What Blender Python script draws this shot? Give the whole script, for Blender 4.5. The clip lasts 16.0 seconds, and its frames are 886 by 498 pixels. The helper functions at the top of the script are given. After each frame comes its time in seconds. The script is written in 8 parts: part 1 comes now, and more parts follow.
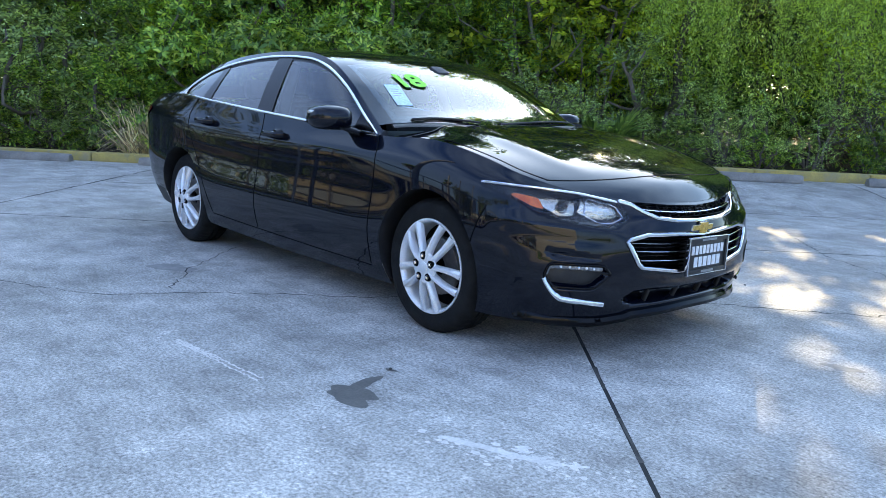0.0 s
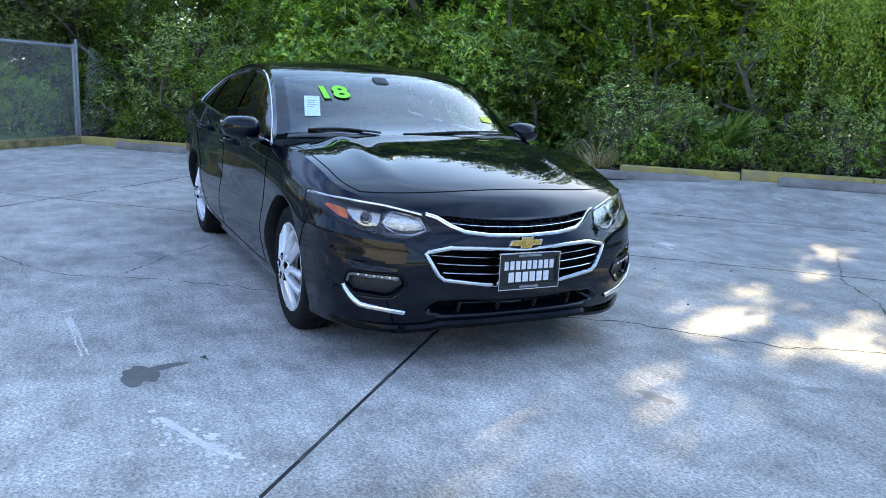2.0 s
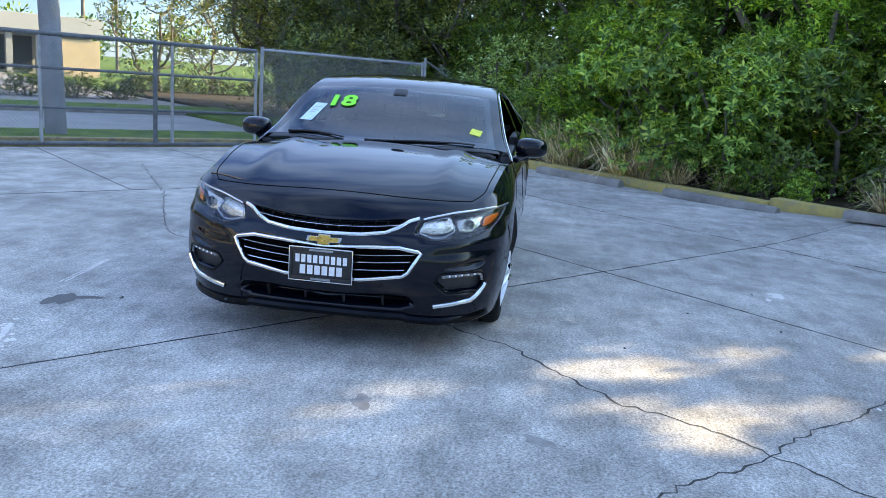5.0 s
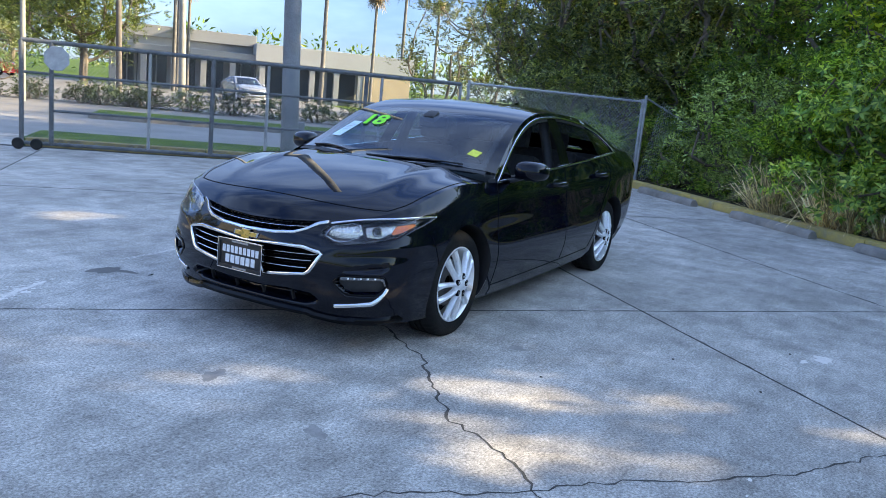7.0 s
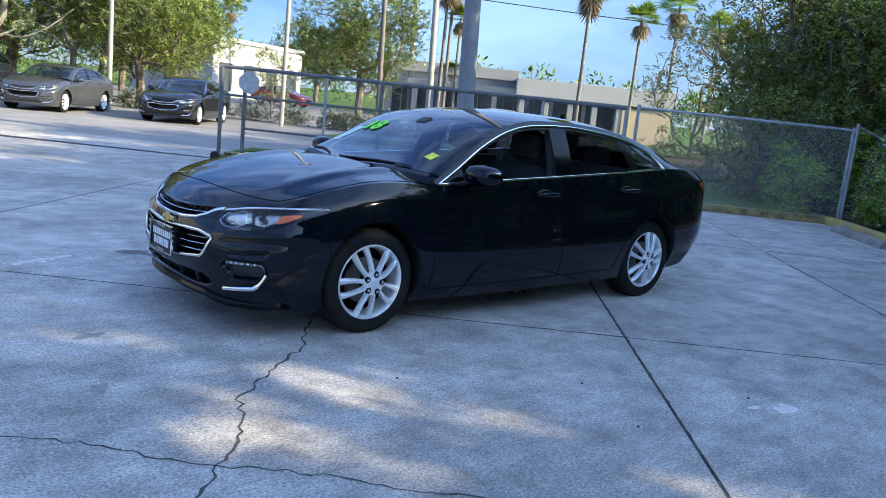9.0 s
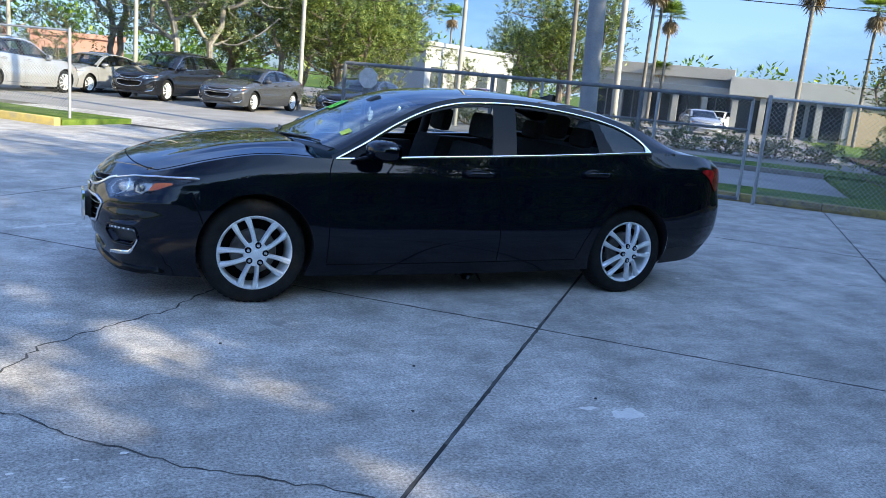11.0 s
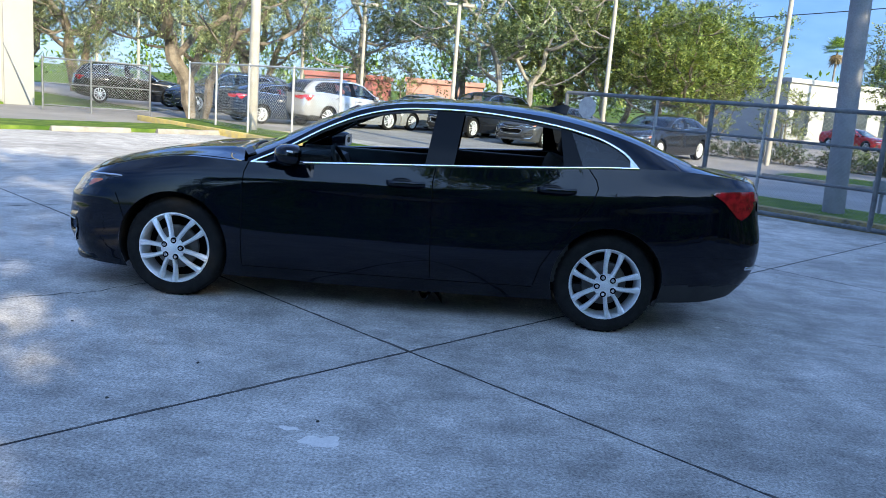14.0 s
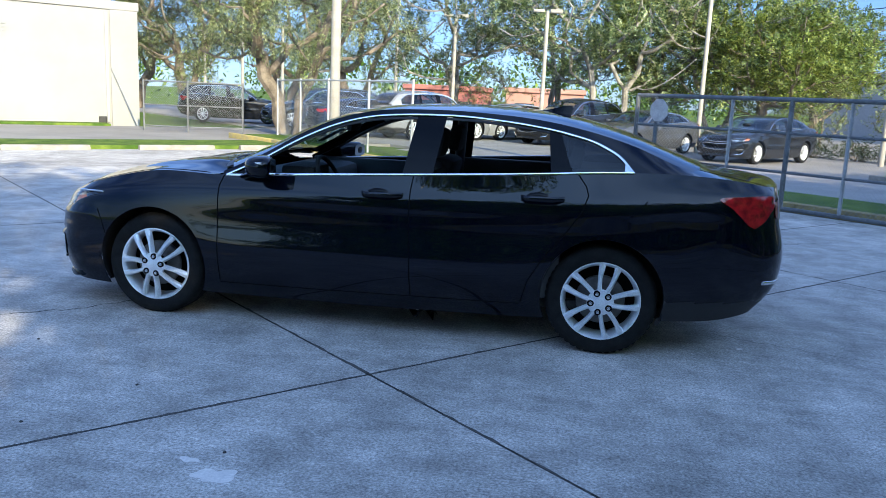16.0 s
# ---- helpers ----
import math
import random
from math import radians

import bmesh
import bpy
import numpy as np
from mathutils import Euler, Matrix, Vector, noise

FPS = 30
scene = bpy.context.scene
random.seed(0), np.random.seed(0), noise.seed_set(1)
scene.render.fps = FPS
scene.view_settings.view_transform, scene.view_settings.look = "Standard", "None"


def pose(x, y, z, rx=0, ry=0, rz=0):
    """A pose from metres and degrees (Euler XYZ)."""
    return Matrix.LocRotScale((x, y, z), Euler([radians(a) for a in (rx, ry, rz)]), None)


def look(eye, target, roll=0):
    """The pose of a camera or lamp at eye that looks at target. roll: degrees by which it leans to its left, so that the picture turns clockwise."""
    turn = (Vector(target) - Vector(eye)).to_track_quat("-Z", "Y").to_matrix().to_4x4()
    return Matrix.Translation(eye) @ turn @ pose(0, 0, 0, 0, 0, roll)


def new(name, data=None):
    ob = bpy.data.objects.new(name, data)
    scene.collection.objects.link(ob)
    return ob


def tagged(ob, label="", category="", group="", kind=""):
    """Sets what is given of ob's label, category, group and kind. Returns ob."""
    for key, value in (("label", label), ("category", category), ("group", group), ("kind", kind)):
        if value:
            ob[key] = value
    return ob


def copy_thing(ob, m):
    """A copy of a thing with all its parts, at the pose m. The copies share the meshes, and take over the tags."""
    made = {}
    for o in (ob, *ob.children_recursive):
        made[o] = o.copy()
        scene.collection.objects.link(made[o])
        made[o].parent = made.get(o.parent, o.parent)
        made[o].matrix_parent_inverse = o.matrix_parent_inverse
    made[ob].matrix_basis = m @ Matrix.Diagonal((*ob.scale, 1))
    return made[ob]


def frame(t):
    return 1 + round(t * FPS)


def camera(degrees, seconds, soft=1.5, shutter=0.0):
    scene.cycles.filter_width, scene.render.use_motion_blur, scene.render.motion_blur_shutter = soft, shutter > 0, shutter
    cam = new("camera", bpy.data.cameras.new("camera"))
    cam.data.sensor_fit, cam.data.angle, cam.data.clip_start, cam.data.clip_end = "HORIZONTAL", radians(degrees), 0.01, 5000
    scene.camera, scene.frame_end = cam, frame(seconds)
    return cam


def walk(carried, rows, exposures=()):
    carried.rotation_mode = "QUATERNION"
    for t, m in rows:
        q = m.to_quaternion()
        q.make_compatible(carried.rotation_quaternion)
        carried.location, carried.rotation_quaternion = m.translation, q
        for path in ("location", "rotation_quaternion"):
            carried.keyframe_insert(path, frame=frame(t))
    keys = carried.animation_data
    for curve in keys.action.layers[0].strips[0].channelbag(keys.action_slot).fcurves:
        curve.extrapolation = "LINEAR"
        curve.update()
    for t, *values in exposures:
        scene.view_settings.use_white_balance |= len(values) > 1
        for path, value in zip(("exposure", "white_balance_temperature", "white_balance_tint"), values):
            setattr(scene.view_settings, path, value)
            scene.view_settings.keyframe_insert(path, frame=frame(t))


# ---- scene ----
import collections

cam = camera(57.8, 16.0, soft=0.75)
PATH = [
    (0, (4.328, -3.325, 1.112), (2.846, -2.033, 0.75), 2.5),
    (0.5, (4.627, -3.073, 1.143), (3.089, -1.855, 0.758), 2.5),
    (1, (4.913, -2.748, 1.211), (3.308, -1.623, 0.815), 2.4),
    (1.5, (5.229, -2.389, 1.26), (3.548, -1.382, 0.862), 2.4),
    (2, (5.453, -1.944, 1.283), (3.69, -1.086, 0.886), 2.5),
    (2.5, (5.686, -1.487, 1.296), (3.85, -0.799, 0.9), 2.9),
    (3, (5.867, -1.032, 1.316), (3.974, -0.523, 0.917), 3.5),
    (3.2, (5.902, -0.823, 1.349), (3.992, -0.388, 0.944), 3.9),
    (5.3, (6.164, 1.328, 1.404), (4.232, 1.006, 0.999), 4.2),
    (5.5, (6.108, 1.532, 1.378), (4.188, 1.14, 0.976), 4.3),
    (6, (6.023, 2.044, 1.409), (4.146, 1.474, 1.015), 4.7),
    (6.5, (5.912, 2.562, 1.436), (4.098, 1.814, 1.05), 5.2),
    (7, (5.674, 3.046, 1.449), (3.945, 2.115, 1.073), 5.6),
    (7.5, (5.426, 3.539, 1.45), (3.8, 2.433, 1.083), 5.9),
    (8, (5.064, 3.959, 1.432), (3.548, 2.706, 1.07), 6.1),
    (8.5, (4.684, 4.362, 1.436), (3.275, 2.988, 1.079), 6.1),
    (9, (4.273, 4.714, 1.445), (2.966, 3.243, 1.086), 6.0),
    (9.5, (3.827, 5.023, 1.468), (2.624, 3.468, 1.103), 5.7),
    (9.7, (3.653, 5.159, 1.443), (2.496, 3.57, 1.074), 5.6),
    (11.8, (1.649, 5.967, 1.458), (1.039, 4.107, 1.048), 5.2),
    (12, (1.445, 6.032, 1.453), (0.9, 4.151, 1.045), 5.1),
    (12.5, (0.937, 6.122, 1.469), (0.55, 4.201, 1.068), 5.1),
    (13, (0.439, 6.102, 1.479), (0.208, 4.155, 1.086), 5.1),
    (13.5, (-0.052, 6.093, 1.466), (-0.133, 4.132, 1.082), 5.0),
    (14, (-0.477, 5.98, 1.447), (-0.428, 4.016, 1.07), 4.6),
    (14.5, (-0.82, 5.853, 1.465), (-0.663, 3.894, 1.094), 4.0),
    (15, (-1.105, 5.726, 1.468), (-0.867, 3.775, 1.1), 3.4),
    (15.5, (-1.213, 5.652, 1.468), (-0.924, 3.707, 1.099), 2.8),
    (16, (-1.249, 5.554, 1.453), (-0.924, 3.616, 1.085), 2.6),
]
walk(cam, [(t, look(eye, target, roll)) for t, eye, target, roll in PATH], exposures=((0, 3.96, 7150, 3), (3.5, 3.96, 7150, 3), (7, 3.67, 7000, 5), (9, 3.42, 6200, 5), (12, 3.32, 6050, 4), (16, 3.32, 5950, 4)))

# ---- world and light ----
AXIS = 46.0                      # the lot's slabs, kerbs and fences are turned by this against the car
CU, SU = math.cos(radians(AXIS)), math.sin(radians(AXIS))


def lot(u, v, z=0.0):
    """A place given along the lot's own axes: u along the hedge, v towards it."""
    return Vector((u * CU - v * SU, u * SU + v * CU, z))


def lot_pose(u, v, z=0.0, turn=0.0):
    p = lot(u, v, z)
    return pose(p.x, p.y, p.z, 0, 0, AXIS + turn)


def ease(t):
    t = min(1.0, max(0.0, t))
    return t * t * (3 - 2 * t)


def rise(u, v):
    """The lot lies level but for a slight rise towards the hedge."""
    return 0.22 * ease((v - 3.6) / 3.2) * ease((u + 1.5) / 5.0)


SUN = Vector((-0.50, 0.765, 0.385)).normalized()
world = bpy.data.worlds.new("sky")
scene.world = world
world.use_nodes = True
wn = world.node_tree.nodes
sky = wn.new("ShaderNodeTexSky")
sky.sky_type, sky.sun_disc = "NISHITA", False
sky.sun_elevation = math.asin(SUN.z)
sky.sun_rotation = math.atan2(SUN.x, SUN.y)
sky.altitude, sky.air_density, sky.dust_density, sky.ozone_density = 600, 1.0, 0.5, 2.0
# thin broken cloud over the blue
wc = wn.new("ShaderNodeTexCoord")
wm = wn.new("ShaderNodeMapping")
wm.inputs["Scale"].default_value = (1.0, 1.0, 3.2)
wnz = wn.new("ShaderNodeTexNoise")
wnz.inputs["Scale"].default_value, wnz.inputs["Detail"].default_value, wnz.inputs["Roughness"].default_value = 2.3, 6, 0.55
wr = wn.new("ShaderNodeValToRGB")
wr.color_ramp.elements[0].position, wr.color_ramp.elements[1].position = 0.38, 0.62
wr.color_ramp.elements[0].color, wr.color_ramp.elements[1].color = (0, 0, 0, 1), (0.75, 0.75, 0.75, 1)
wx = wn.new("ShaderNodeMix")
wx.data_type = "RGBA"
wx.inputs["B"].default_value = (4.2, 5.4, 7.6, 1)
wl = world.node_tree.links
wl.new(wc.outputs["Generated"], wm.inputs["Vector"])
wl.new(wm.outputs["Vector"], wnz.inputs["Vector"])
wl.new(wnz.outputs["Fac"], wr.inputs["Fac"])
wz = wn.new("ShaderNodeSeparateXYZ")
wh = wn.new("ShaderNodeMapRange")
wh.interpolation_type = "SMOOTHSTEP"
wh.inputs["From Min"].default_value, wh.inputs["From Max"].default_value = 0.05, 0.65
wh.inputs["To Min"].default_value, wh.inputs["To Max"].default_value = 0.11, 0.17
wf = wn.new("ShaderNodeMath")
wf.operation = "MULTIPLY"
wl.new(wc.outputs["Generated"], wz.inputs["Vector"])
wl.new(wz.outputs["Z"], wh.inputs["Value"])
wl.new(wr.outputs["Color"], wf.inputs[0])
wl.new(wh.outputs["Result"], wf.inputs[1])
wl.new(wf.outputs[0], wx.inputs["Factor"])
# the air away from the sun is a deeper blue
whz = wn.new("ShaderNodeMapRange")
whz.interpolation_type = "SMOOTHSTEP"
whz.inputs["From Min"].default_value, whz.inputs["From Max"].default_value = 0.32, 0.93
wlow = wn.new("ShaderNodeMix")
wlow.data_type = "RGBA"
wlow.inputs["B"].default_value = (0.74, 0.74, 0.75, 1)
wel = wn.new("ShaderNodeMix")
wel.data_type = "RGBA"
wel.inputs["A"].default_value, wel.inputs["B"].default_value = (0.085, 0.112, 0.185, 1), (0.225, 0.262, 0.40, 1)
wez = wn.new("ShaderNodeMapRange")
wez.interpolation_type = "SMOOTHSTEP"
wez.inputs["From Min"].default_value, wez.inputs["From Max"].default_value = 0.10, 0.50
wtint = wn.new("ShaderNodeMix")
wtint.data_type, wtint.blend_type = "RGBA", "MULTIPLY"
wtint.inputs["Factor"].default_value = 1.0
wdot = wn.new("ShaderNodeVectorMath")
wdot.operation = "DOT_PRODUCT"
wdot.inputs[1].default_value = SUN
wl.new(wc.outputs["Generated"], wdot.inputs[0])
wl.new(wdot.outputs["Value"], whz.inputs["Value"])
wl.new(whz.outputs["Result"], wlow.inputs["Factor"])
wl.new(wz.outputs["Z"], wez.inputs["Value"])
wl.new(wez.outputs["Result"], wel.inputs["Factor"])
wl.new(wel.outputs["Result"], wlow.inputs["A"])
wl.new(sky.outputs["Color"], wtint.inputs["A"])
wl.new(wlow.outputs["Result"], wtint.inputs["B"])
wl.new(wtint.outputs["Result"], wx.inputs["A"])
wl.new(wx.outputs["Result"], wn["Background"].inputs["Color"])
wn["Background"].inputs["Strength"].default_value = 0.09

sun = new("sun", bpy.data.lights.new("sun", "SUN"))
sun.data.energy, sun.data.angle, sun.data.color = 1.28, radians(0.45), (1.0, 0.82, 0.55)
sun.matrix_world = look(SUN * 60, (0, 0, 0))


# ---- materials ----
def links_of(m):
    return m.node_tree.nodes, m.node_tree.links


def surf(name, a, b, scale=6.0, rough=0.6, bump=0.0, fine=60.0, metal=0.0, coat=0.0, rand=0.0, third=None, spread=(0.35, 0.65), rough_var=0.08, spec=0.5, grain=0.14):
    """A surface whose colour wanders between a and b in large patches, with fine grain, relief and uneven gloss."""
    m = bpy.data.materials.new(name)
    m.use_nodes = True
    n, l = links_of(m)
    p = n["Principled BSDF"]
    co = n.new("ShaderNodeTexCoord")
    src = co.outputs["Object"]
    big = n.new("ShaderNodeTexNoise")
    big.inputs["Scale"].default_value, big.inputs["Detail"].default_value, big.inputs["Roughness"].default_value = scale, 8, 0.6
    l.new(src, big.inputs["Vector"])
    ramp = n.new("ShaderNodeValToRGB")
    e = ramp.color_ramp.elements
    e[0].position, e[1].position = spread
    e[0].color, e[1].color = (*a, 1), (*b, 1)
    if third:
        mid = e.new(sum(spread) / 2)
        mid.color = (*third, 1)
    l.new(big.outputs["Fac"], ramp.inputs["Fac"])
    small = n.new("ShaderNodeTexNoise")
    small.inputs["Scale"].default_value, small.inputs["Detail"].default_value = fine, 4
    l.new(src, small.inputs["Vector"])
    hue = n.new("ShaderNodeHueSaturation")
    l.new(ramp.outputs["Color"], hue.inputs["Color"])
    val = n.new("ShaderNodeMapRange")
    val.inputs["From Min"].default_value, val.inputs["From Max"].default_value = 0.25, 0.75
    val.inputs["To Min"].default_value, val.inputs["To Max"].default_value = 1 - grain, 1 + grain
    l.new(small.outputs["Fac"], val.inputs["Value"])
    out = val.outputs["Result"]
    if rand:
        info = n.new("ShaderNodeObjectInfo")
        rr = n.new("ShaderNodeMapRange")
        rr.inputs["To Min"].default_value, rr.inputs["To Max"].default_value = 1 - rand, 1 + rand
        l.new(info.outputs["Random"], rr.inputs["Value"])
        mul = n.new("ShaderNodeMath")
        mul.operation = "MULTIPLY"
        l.new(out, mul.inputs[0])
        l.new(rr.outputs["Result"], mul.inputs[1])
        out = mul.outputs[0]
    l.new(out, hue.inputs["Value"])
    l.new(hue.outputs["Color"], p.inputs["Base Color"])
    rg = n.new("ShaderNodeMapRange")
    rg.inputs["To Min"].default_value, rg.inputs["To Max"].default_value = max(0.02, rough - rough_var), min(1, rough + rough_var)
    l.new(big.outputs["Fac"], rg.inputs["Value"])
    l.new(rg.outputs["Result"], p.inputs["Roughness"])
    p.inputs["Metallic"].default_value, p.inputs["Coat Weight"].default_value = metal, coat
    p.inputs["Specular IOR Level"].default_value = spec
    p.inputs["Coat Roughness"].default_value = 0.03
    if bump:
        bm = n.new("ShaderNodeBump")
        bm.inputs["Strength"].default_value, bm.inputs["Distance"].default_value = bump, 0.01
        l.new(small.outputs["Fac"], bm.inputs["Height"])
        l.new(bm.outputs["Normal"], p.inputs["Normal"])
    return m


def leaf_mat(name, colours, glow=0.35, rough=0.5):
    """Foliage: each leaf its own green, letting some light through."""
    last = len(colours) - 1
    colours = [tuple(c * (0.5 + 0.72 * k / last) for c in col) for k, col in enumerate(colours)]
    m = bpy.data.materials.new(name)
    m.use_nodes = True
    n, l = links_of(m)
    p = n["Principled BSDF"]
    geo, info = n.new("ShaderNodeNewGeometry"), n.new("ShaderNodeObjectInfo")
    ramp = n.new("ShaderNodeValToRGB")
    e = ramp.color_ramp.elements
    e[0].color, e[1].color = (*colours[0], 1), (*colours[-1], 1)
    for k, c in enumerate(colours[1:-1]):
        e.new((k + 1) / (len(colours) - 1)).color = (*c, 1)
    l.new(geo.outputs["Random Per Island"], ramp.inputs["Fac"])
    hue = n.new("ShaderNodeHueSaturation")
    mr = n.new("ShaderNodeMapRange")
    mr.inputs["To Min"].default_value, mr.inputs["To Max"].default_value = 0.6, 1.5
    l.new(info.outputs["Random"], mr.inputs["Value"])
    l.new(mr.outputs["Result"], hue.inputs["Value"])
    l.new(ramp.outputs["Color"], hue.inputs["Color"])
    l.new(hue.outputs["Color"], p.inputs["Base Color"])
    p.inputs["Roughness"].default_value = rough
    p.inputs["Specular IOR Level"].default_value = 0.35
    tr, mix = n.new("ShaderNodeBsdfTranslucent"), n.new("ShaderNodeMixShader")
    warm = n.new("ShaderNodeMix")
    warm.data_type, warm.blend_type = "RGBA", "MULTIPLY"
    warm.inputs["Factor"].default_value = 1.0
    warm.inputs["B"].default_value = (2.2, 1.9, 0.6, 1)
    l.new(hue.outputs["Color"], warm.inputs["A"])
    l.new(warm.outputs["Result"], tr.inputs["Color"])
    mix.inputs[0].default_value = glow
    l.new(p.outputs[0], mix.inputs[1])
    l.new(tr.outputs[0], mix.inputs[2])
    l.new(mix.outputs[0], n["Material Output"].inputs["Surface"])
    return m


def glass_mat(name, tint, gloss=0.04):
    """Thin glass: clear to look through, with the gloss of its pane growing towards the edge-on view."""
    m = bpy.data.materials.new(name)
    m.use_nodes = True
    n, l = links_of(m)
    n.remove(n["Principled BSDF"])
    t, g, f, x = n.new("ShaderNodeBsdfTransparent"), n.new("ShaderNodeBsdfGlossy"), n.new("ShaderNodeLayerWeight"), n.new("ShaderNodeMixShader")
    pw, mr = n.new("ShaderNodeMath"), n.new("ShaderNodeMapRange")
    pw.operation = "POWER"
    pw.inputs[1].default_value = 3.9
    f.inputs["Blend"].default_value = 0.5
    mr.inputs["To Min"].default_value, mr.inputs["To Max"].default_value = gloss, 1.0
    t.inputs["Color"].default_value = (*tint, 1)
    g.inputs["Roughness"].default_value = 0.01
    l.new(f.outputs["Facing"], pw.inputs[0])
    l.new(pw.outputs[0], mr.inputs["Value"])
    l.new(mr.outputs["Result"], x.inputs[0])
    l.new(t.outputs[0], x.inputs[1])
    l.new(g.outputs[0], x.inputs[2])
    l.new(x.outputs[0], n["Material Output"].inputs["Surface"])
    return m


def concrete_mat():
    """Old brushed concrete: broad stains, palm-sized mottling, sandy speckle and pale scuffs."""
    m = bpy.data.materials.new("concrete")
    m.use_nodes = True
    n, l = links_of(m)
    p = n["Principled BSDF"]
    co = n.new("ShaderNodeTexCoord")

    def noise_at(scale, detail, rough=0.6, stretch=None):
        t = n.new("ShaderNodeTexNoise")
        t.inputs["Scale"].default_value, t.inputs["Detail"].default_value, t.inputs["Roughness"].default_value = scale, detail, rough
        if stretch:
            mp = n.new("ShaderNodeMapping")
            mp.inputs["Rotation"].default_value = (0, 0, radians(AXIS))
            mp.inputs["Scale"].default_value = stretch
            l.new(co.outputs["Object"], mp.inputs["Vector"])
            l.new(mp.outputs["Vector"], t.inputs["Vector"])
        else:
            l.new(co.outputs["Object"], t.inputs["Vector"])
        return t.outputs["Fac"]

    def span(src, lo, hi, a, b):
        q = n.new("ShaderNodeMapRange")
        q.inputs["From Min"].default_value, q.inputs["From Max"].default_value = lo, hi
        q.inputs["To Min"].default_value, q.inputs["To Max"].default_value = a, b
        l.new(src, q.inputs["Value"])
        return q.outputs["Result"]

    def times(a, b):
        q = n.new("ShaderNodeMath")
        q.operation = "MULTIPLY"
        l.new(a, q.inputs[0])
        l.new(b, q.inputs[1])
        return q.outputs[0]

    broad = noise_at(0.55, 6, 0.55)
    mid = noise_at(3.2, 7, 0.68)
    small = noise_at(38, 5, 0.75)
    sand = noise_at(80, 4, 0.75)
    drag = noise_at(2.2, 5, 0.6, (1.0, 7.0, 1.0))
    pale = noise_at(5.5, 8, 0.75)
    k = times(span(broad, 0.3, 0.7, 0.70, 1.26), span(mid, 0.32, 0.68, 0.66, 1.34))
    k = times(k, span(small, 0.30, 0.70, 0.74, 1.26))
    k = times(k, span(sand, 0.32, 0.68, 0.42, 1.58))
    k = times(k, span(drag, 0.3, 0.7, 0.90, 1.10))
    k = times(k, span(pale, 0.58, 0.72, 1.0, 1.42))
    info = n.new("ShaderNodeObjectInfo")
    k = times(k, span(info.outputs["Random"], 0, 1, 0.95, 1.06))
    tint = n.new("ShaderNodeMix")
    tint.data_type = "RGBA"
    tint.inputs["A"].default_value, tint.inputs["B"].default_value = (0.380, 0.348, 0.304, 1), (0.364, 0.348, 0.318, 1)
    l.new(mid, tint.inputs["Factor"])
    hue = n.new("ShaderNodeHueSaturation")
    l.new(tint.outputs["Result"], hue.inputs["Color"])
    l.new(k, hue.inputs["Value"])
    l.new(hue.outputs["Color"], p.inputs["Base Color"])
    l.new(span(mid, 0.3, 0.7, 0.72, 0.92), p.inputs["Roughness"])
    p.inputs["Specular IOR Level"].default_value = 0.3
    b = n.new("ShaderNodeBump")
    b.inputs["Strength"].default_value, b.inputs["Distance"].default_value = 0.35, 0.004
    l.new(sand, b.inputs["Height"])
    l.new(b.outputs["Normal"], p.inputs["Normal"])
    return m


M = {}
M["concrete"] = concrete_mat()
M["joint"] = surf("joint_filler", (0.008, 0.008, 0.008), (0.022, 0.021, 0.02), 5, 0.9)
M["crack"] = surf("crack", (0.026, 0.025, 0.022), (0.090, 0.083, 0.075), 9, 0.95)
M["stain"] = surf("oil_stain", (0.084, 0.077, 0.067), (0.129, 0.118, 0.102), 9, 0.6, 0.2, 90)
M["stain_pale"] = surf("faint_stain", (0.208, 0.194, 0.176), (0.301, 0.281, 0.255), 14, 0.7, 0.2, 90)
M["chalk"] = surf("worn_patch", (0.596, 0.557, 0.505), (0.712, 0.666, 0.605), 9, 0.9, 0.1, 90)
M["kerb_yellow"] = surf("kerb_yellow", (0.340, 0.285, 0.150), (0.520, 0.395, 0.115), 5, 0.85, 0.4, 70, third=(0.440, 0.335, 0.105))
M["kerb_faded"] = surf("kerb_faded", (0.130, 0.105, 0.056), (0.370, 0.280, 0.095), 7, 0.9, 0.6, 60, third=(0.260, 0.200, 0.085))
M["kerb_grey"] = surf("kerb_grey", (0.169, 0.155, 0.132), (0.285, 0.259, 0.222), 4, 0.85, 0.5, 70, rand=0.1)
M["grass"] = surf("grass", (0.043, 0.085, 0.013), (0.136, 0.187, 0.034), 2.5, 0.9, 0.8, 90, spec=0.1)
M["soil"] = surf("leaf_litter", (0.025, 0.021, 0.013), (0.077, 0.059, 0.035), 3, 0.95, 0.8, 50, spec=0.1)
M["asphalt"] = surf("asphalt", (0.204, 0.194, 0.180), (0.286, 0.272, 0.255), 0.8, 0.85, 0.4, 80)
M["lot_far"] = surf("far_paving", (0.170, 0.156, 0.139), (0.245, 0.228, 0.204), 0.5, 0.85, 0.3, 50)
M["galv"] = surf("galvanised_steel", (0.291, 0.297, 0.303), (0.432, 0.438, 0.443), 8, 0.45, 0.1, 80, metal=0.3)
M["gate_grey"] = surf("weathered_gate_steel", (0.086, 0.090, 0.095), (0.155, 0.162, 0.167), 6, 0.55, 0.2, 60, metal=0.2)
M["wire"] = surf("fence_wire", (0.216, 0.220, 0.223), (0.338, 0.346, 0.346), 8, 0.5, metal=0.1)
# paler copy of the wire for fences in shade, their shine put into the colour
M["wire_lifted"] = surf("bright_fence_wire", (0.46, 0.47, 0.48), (0.62, 0.63, 0.64), 8, 0.45, metal=0.1)
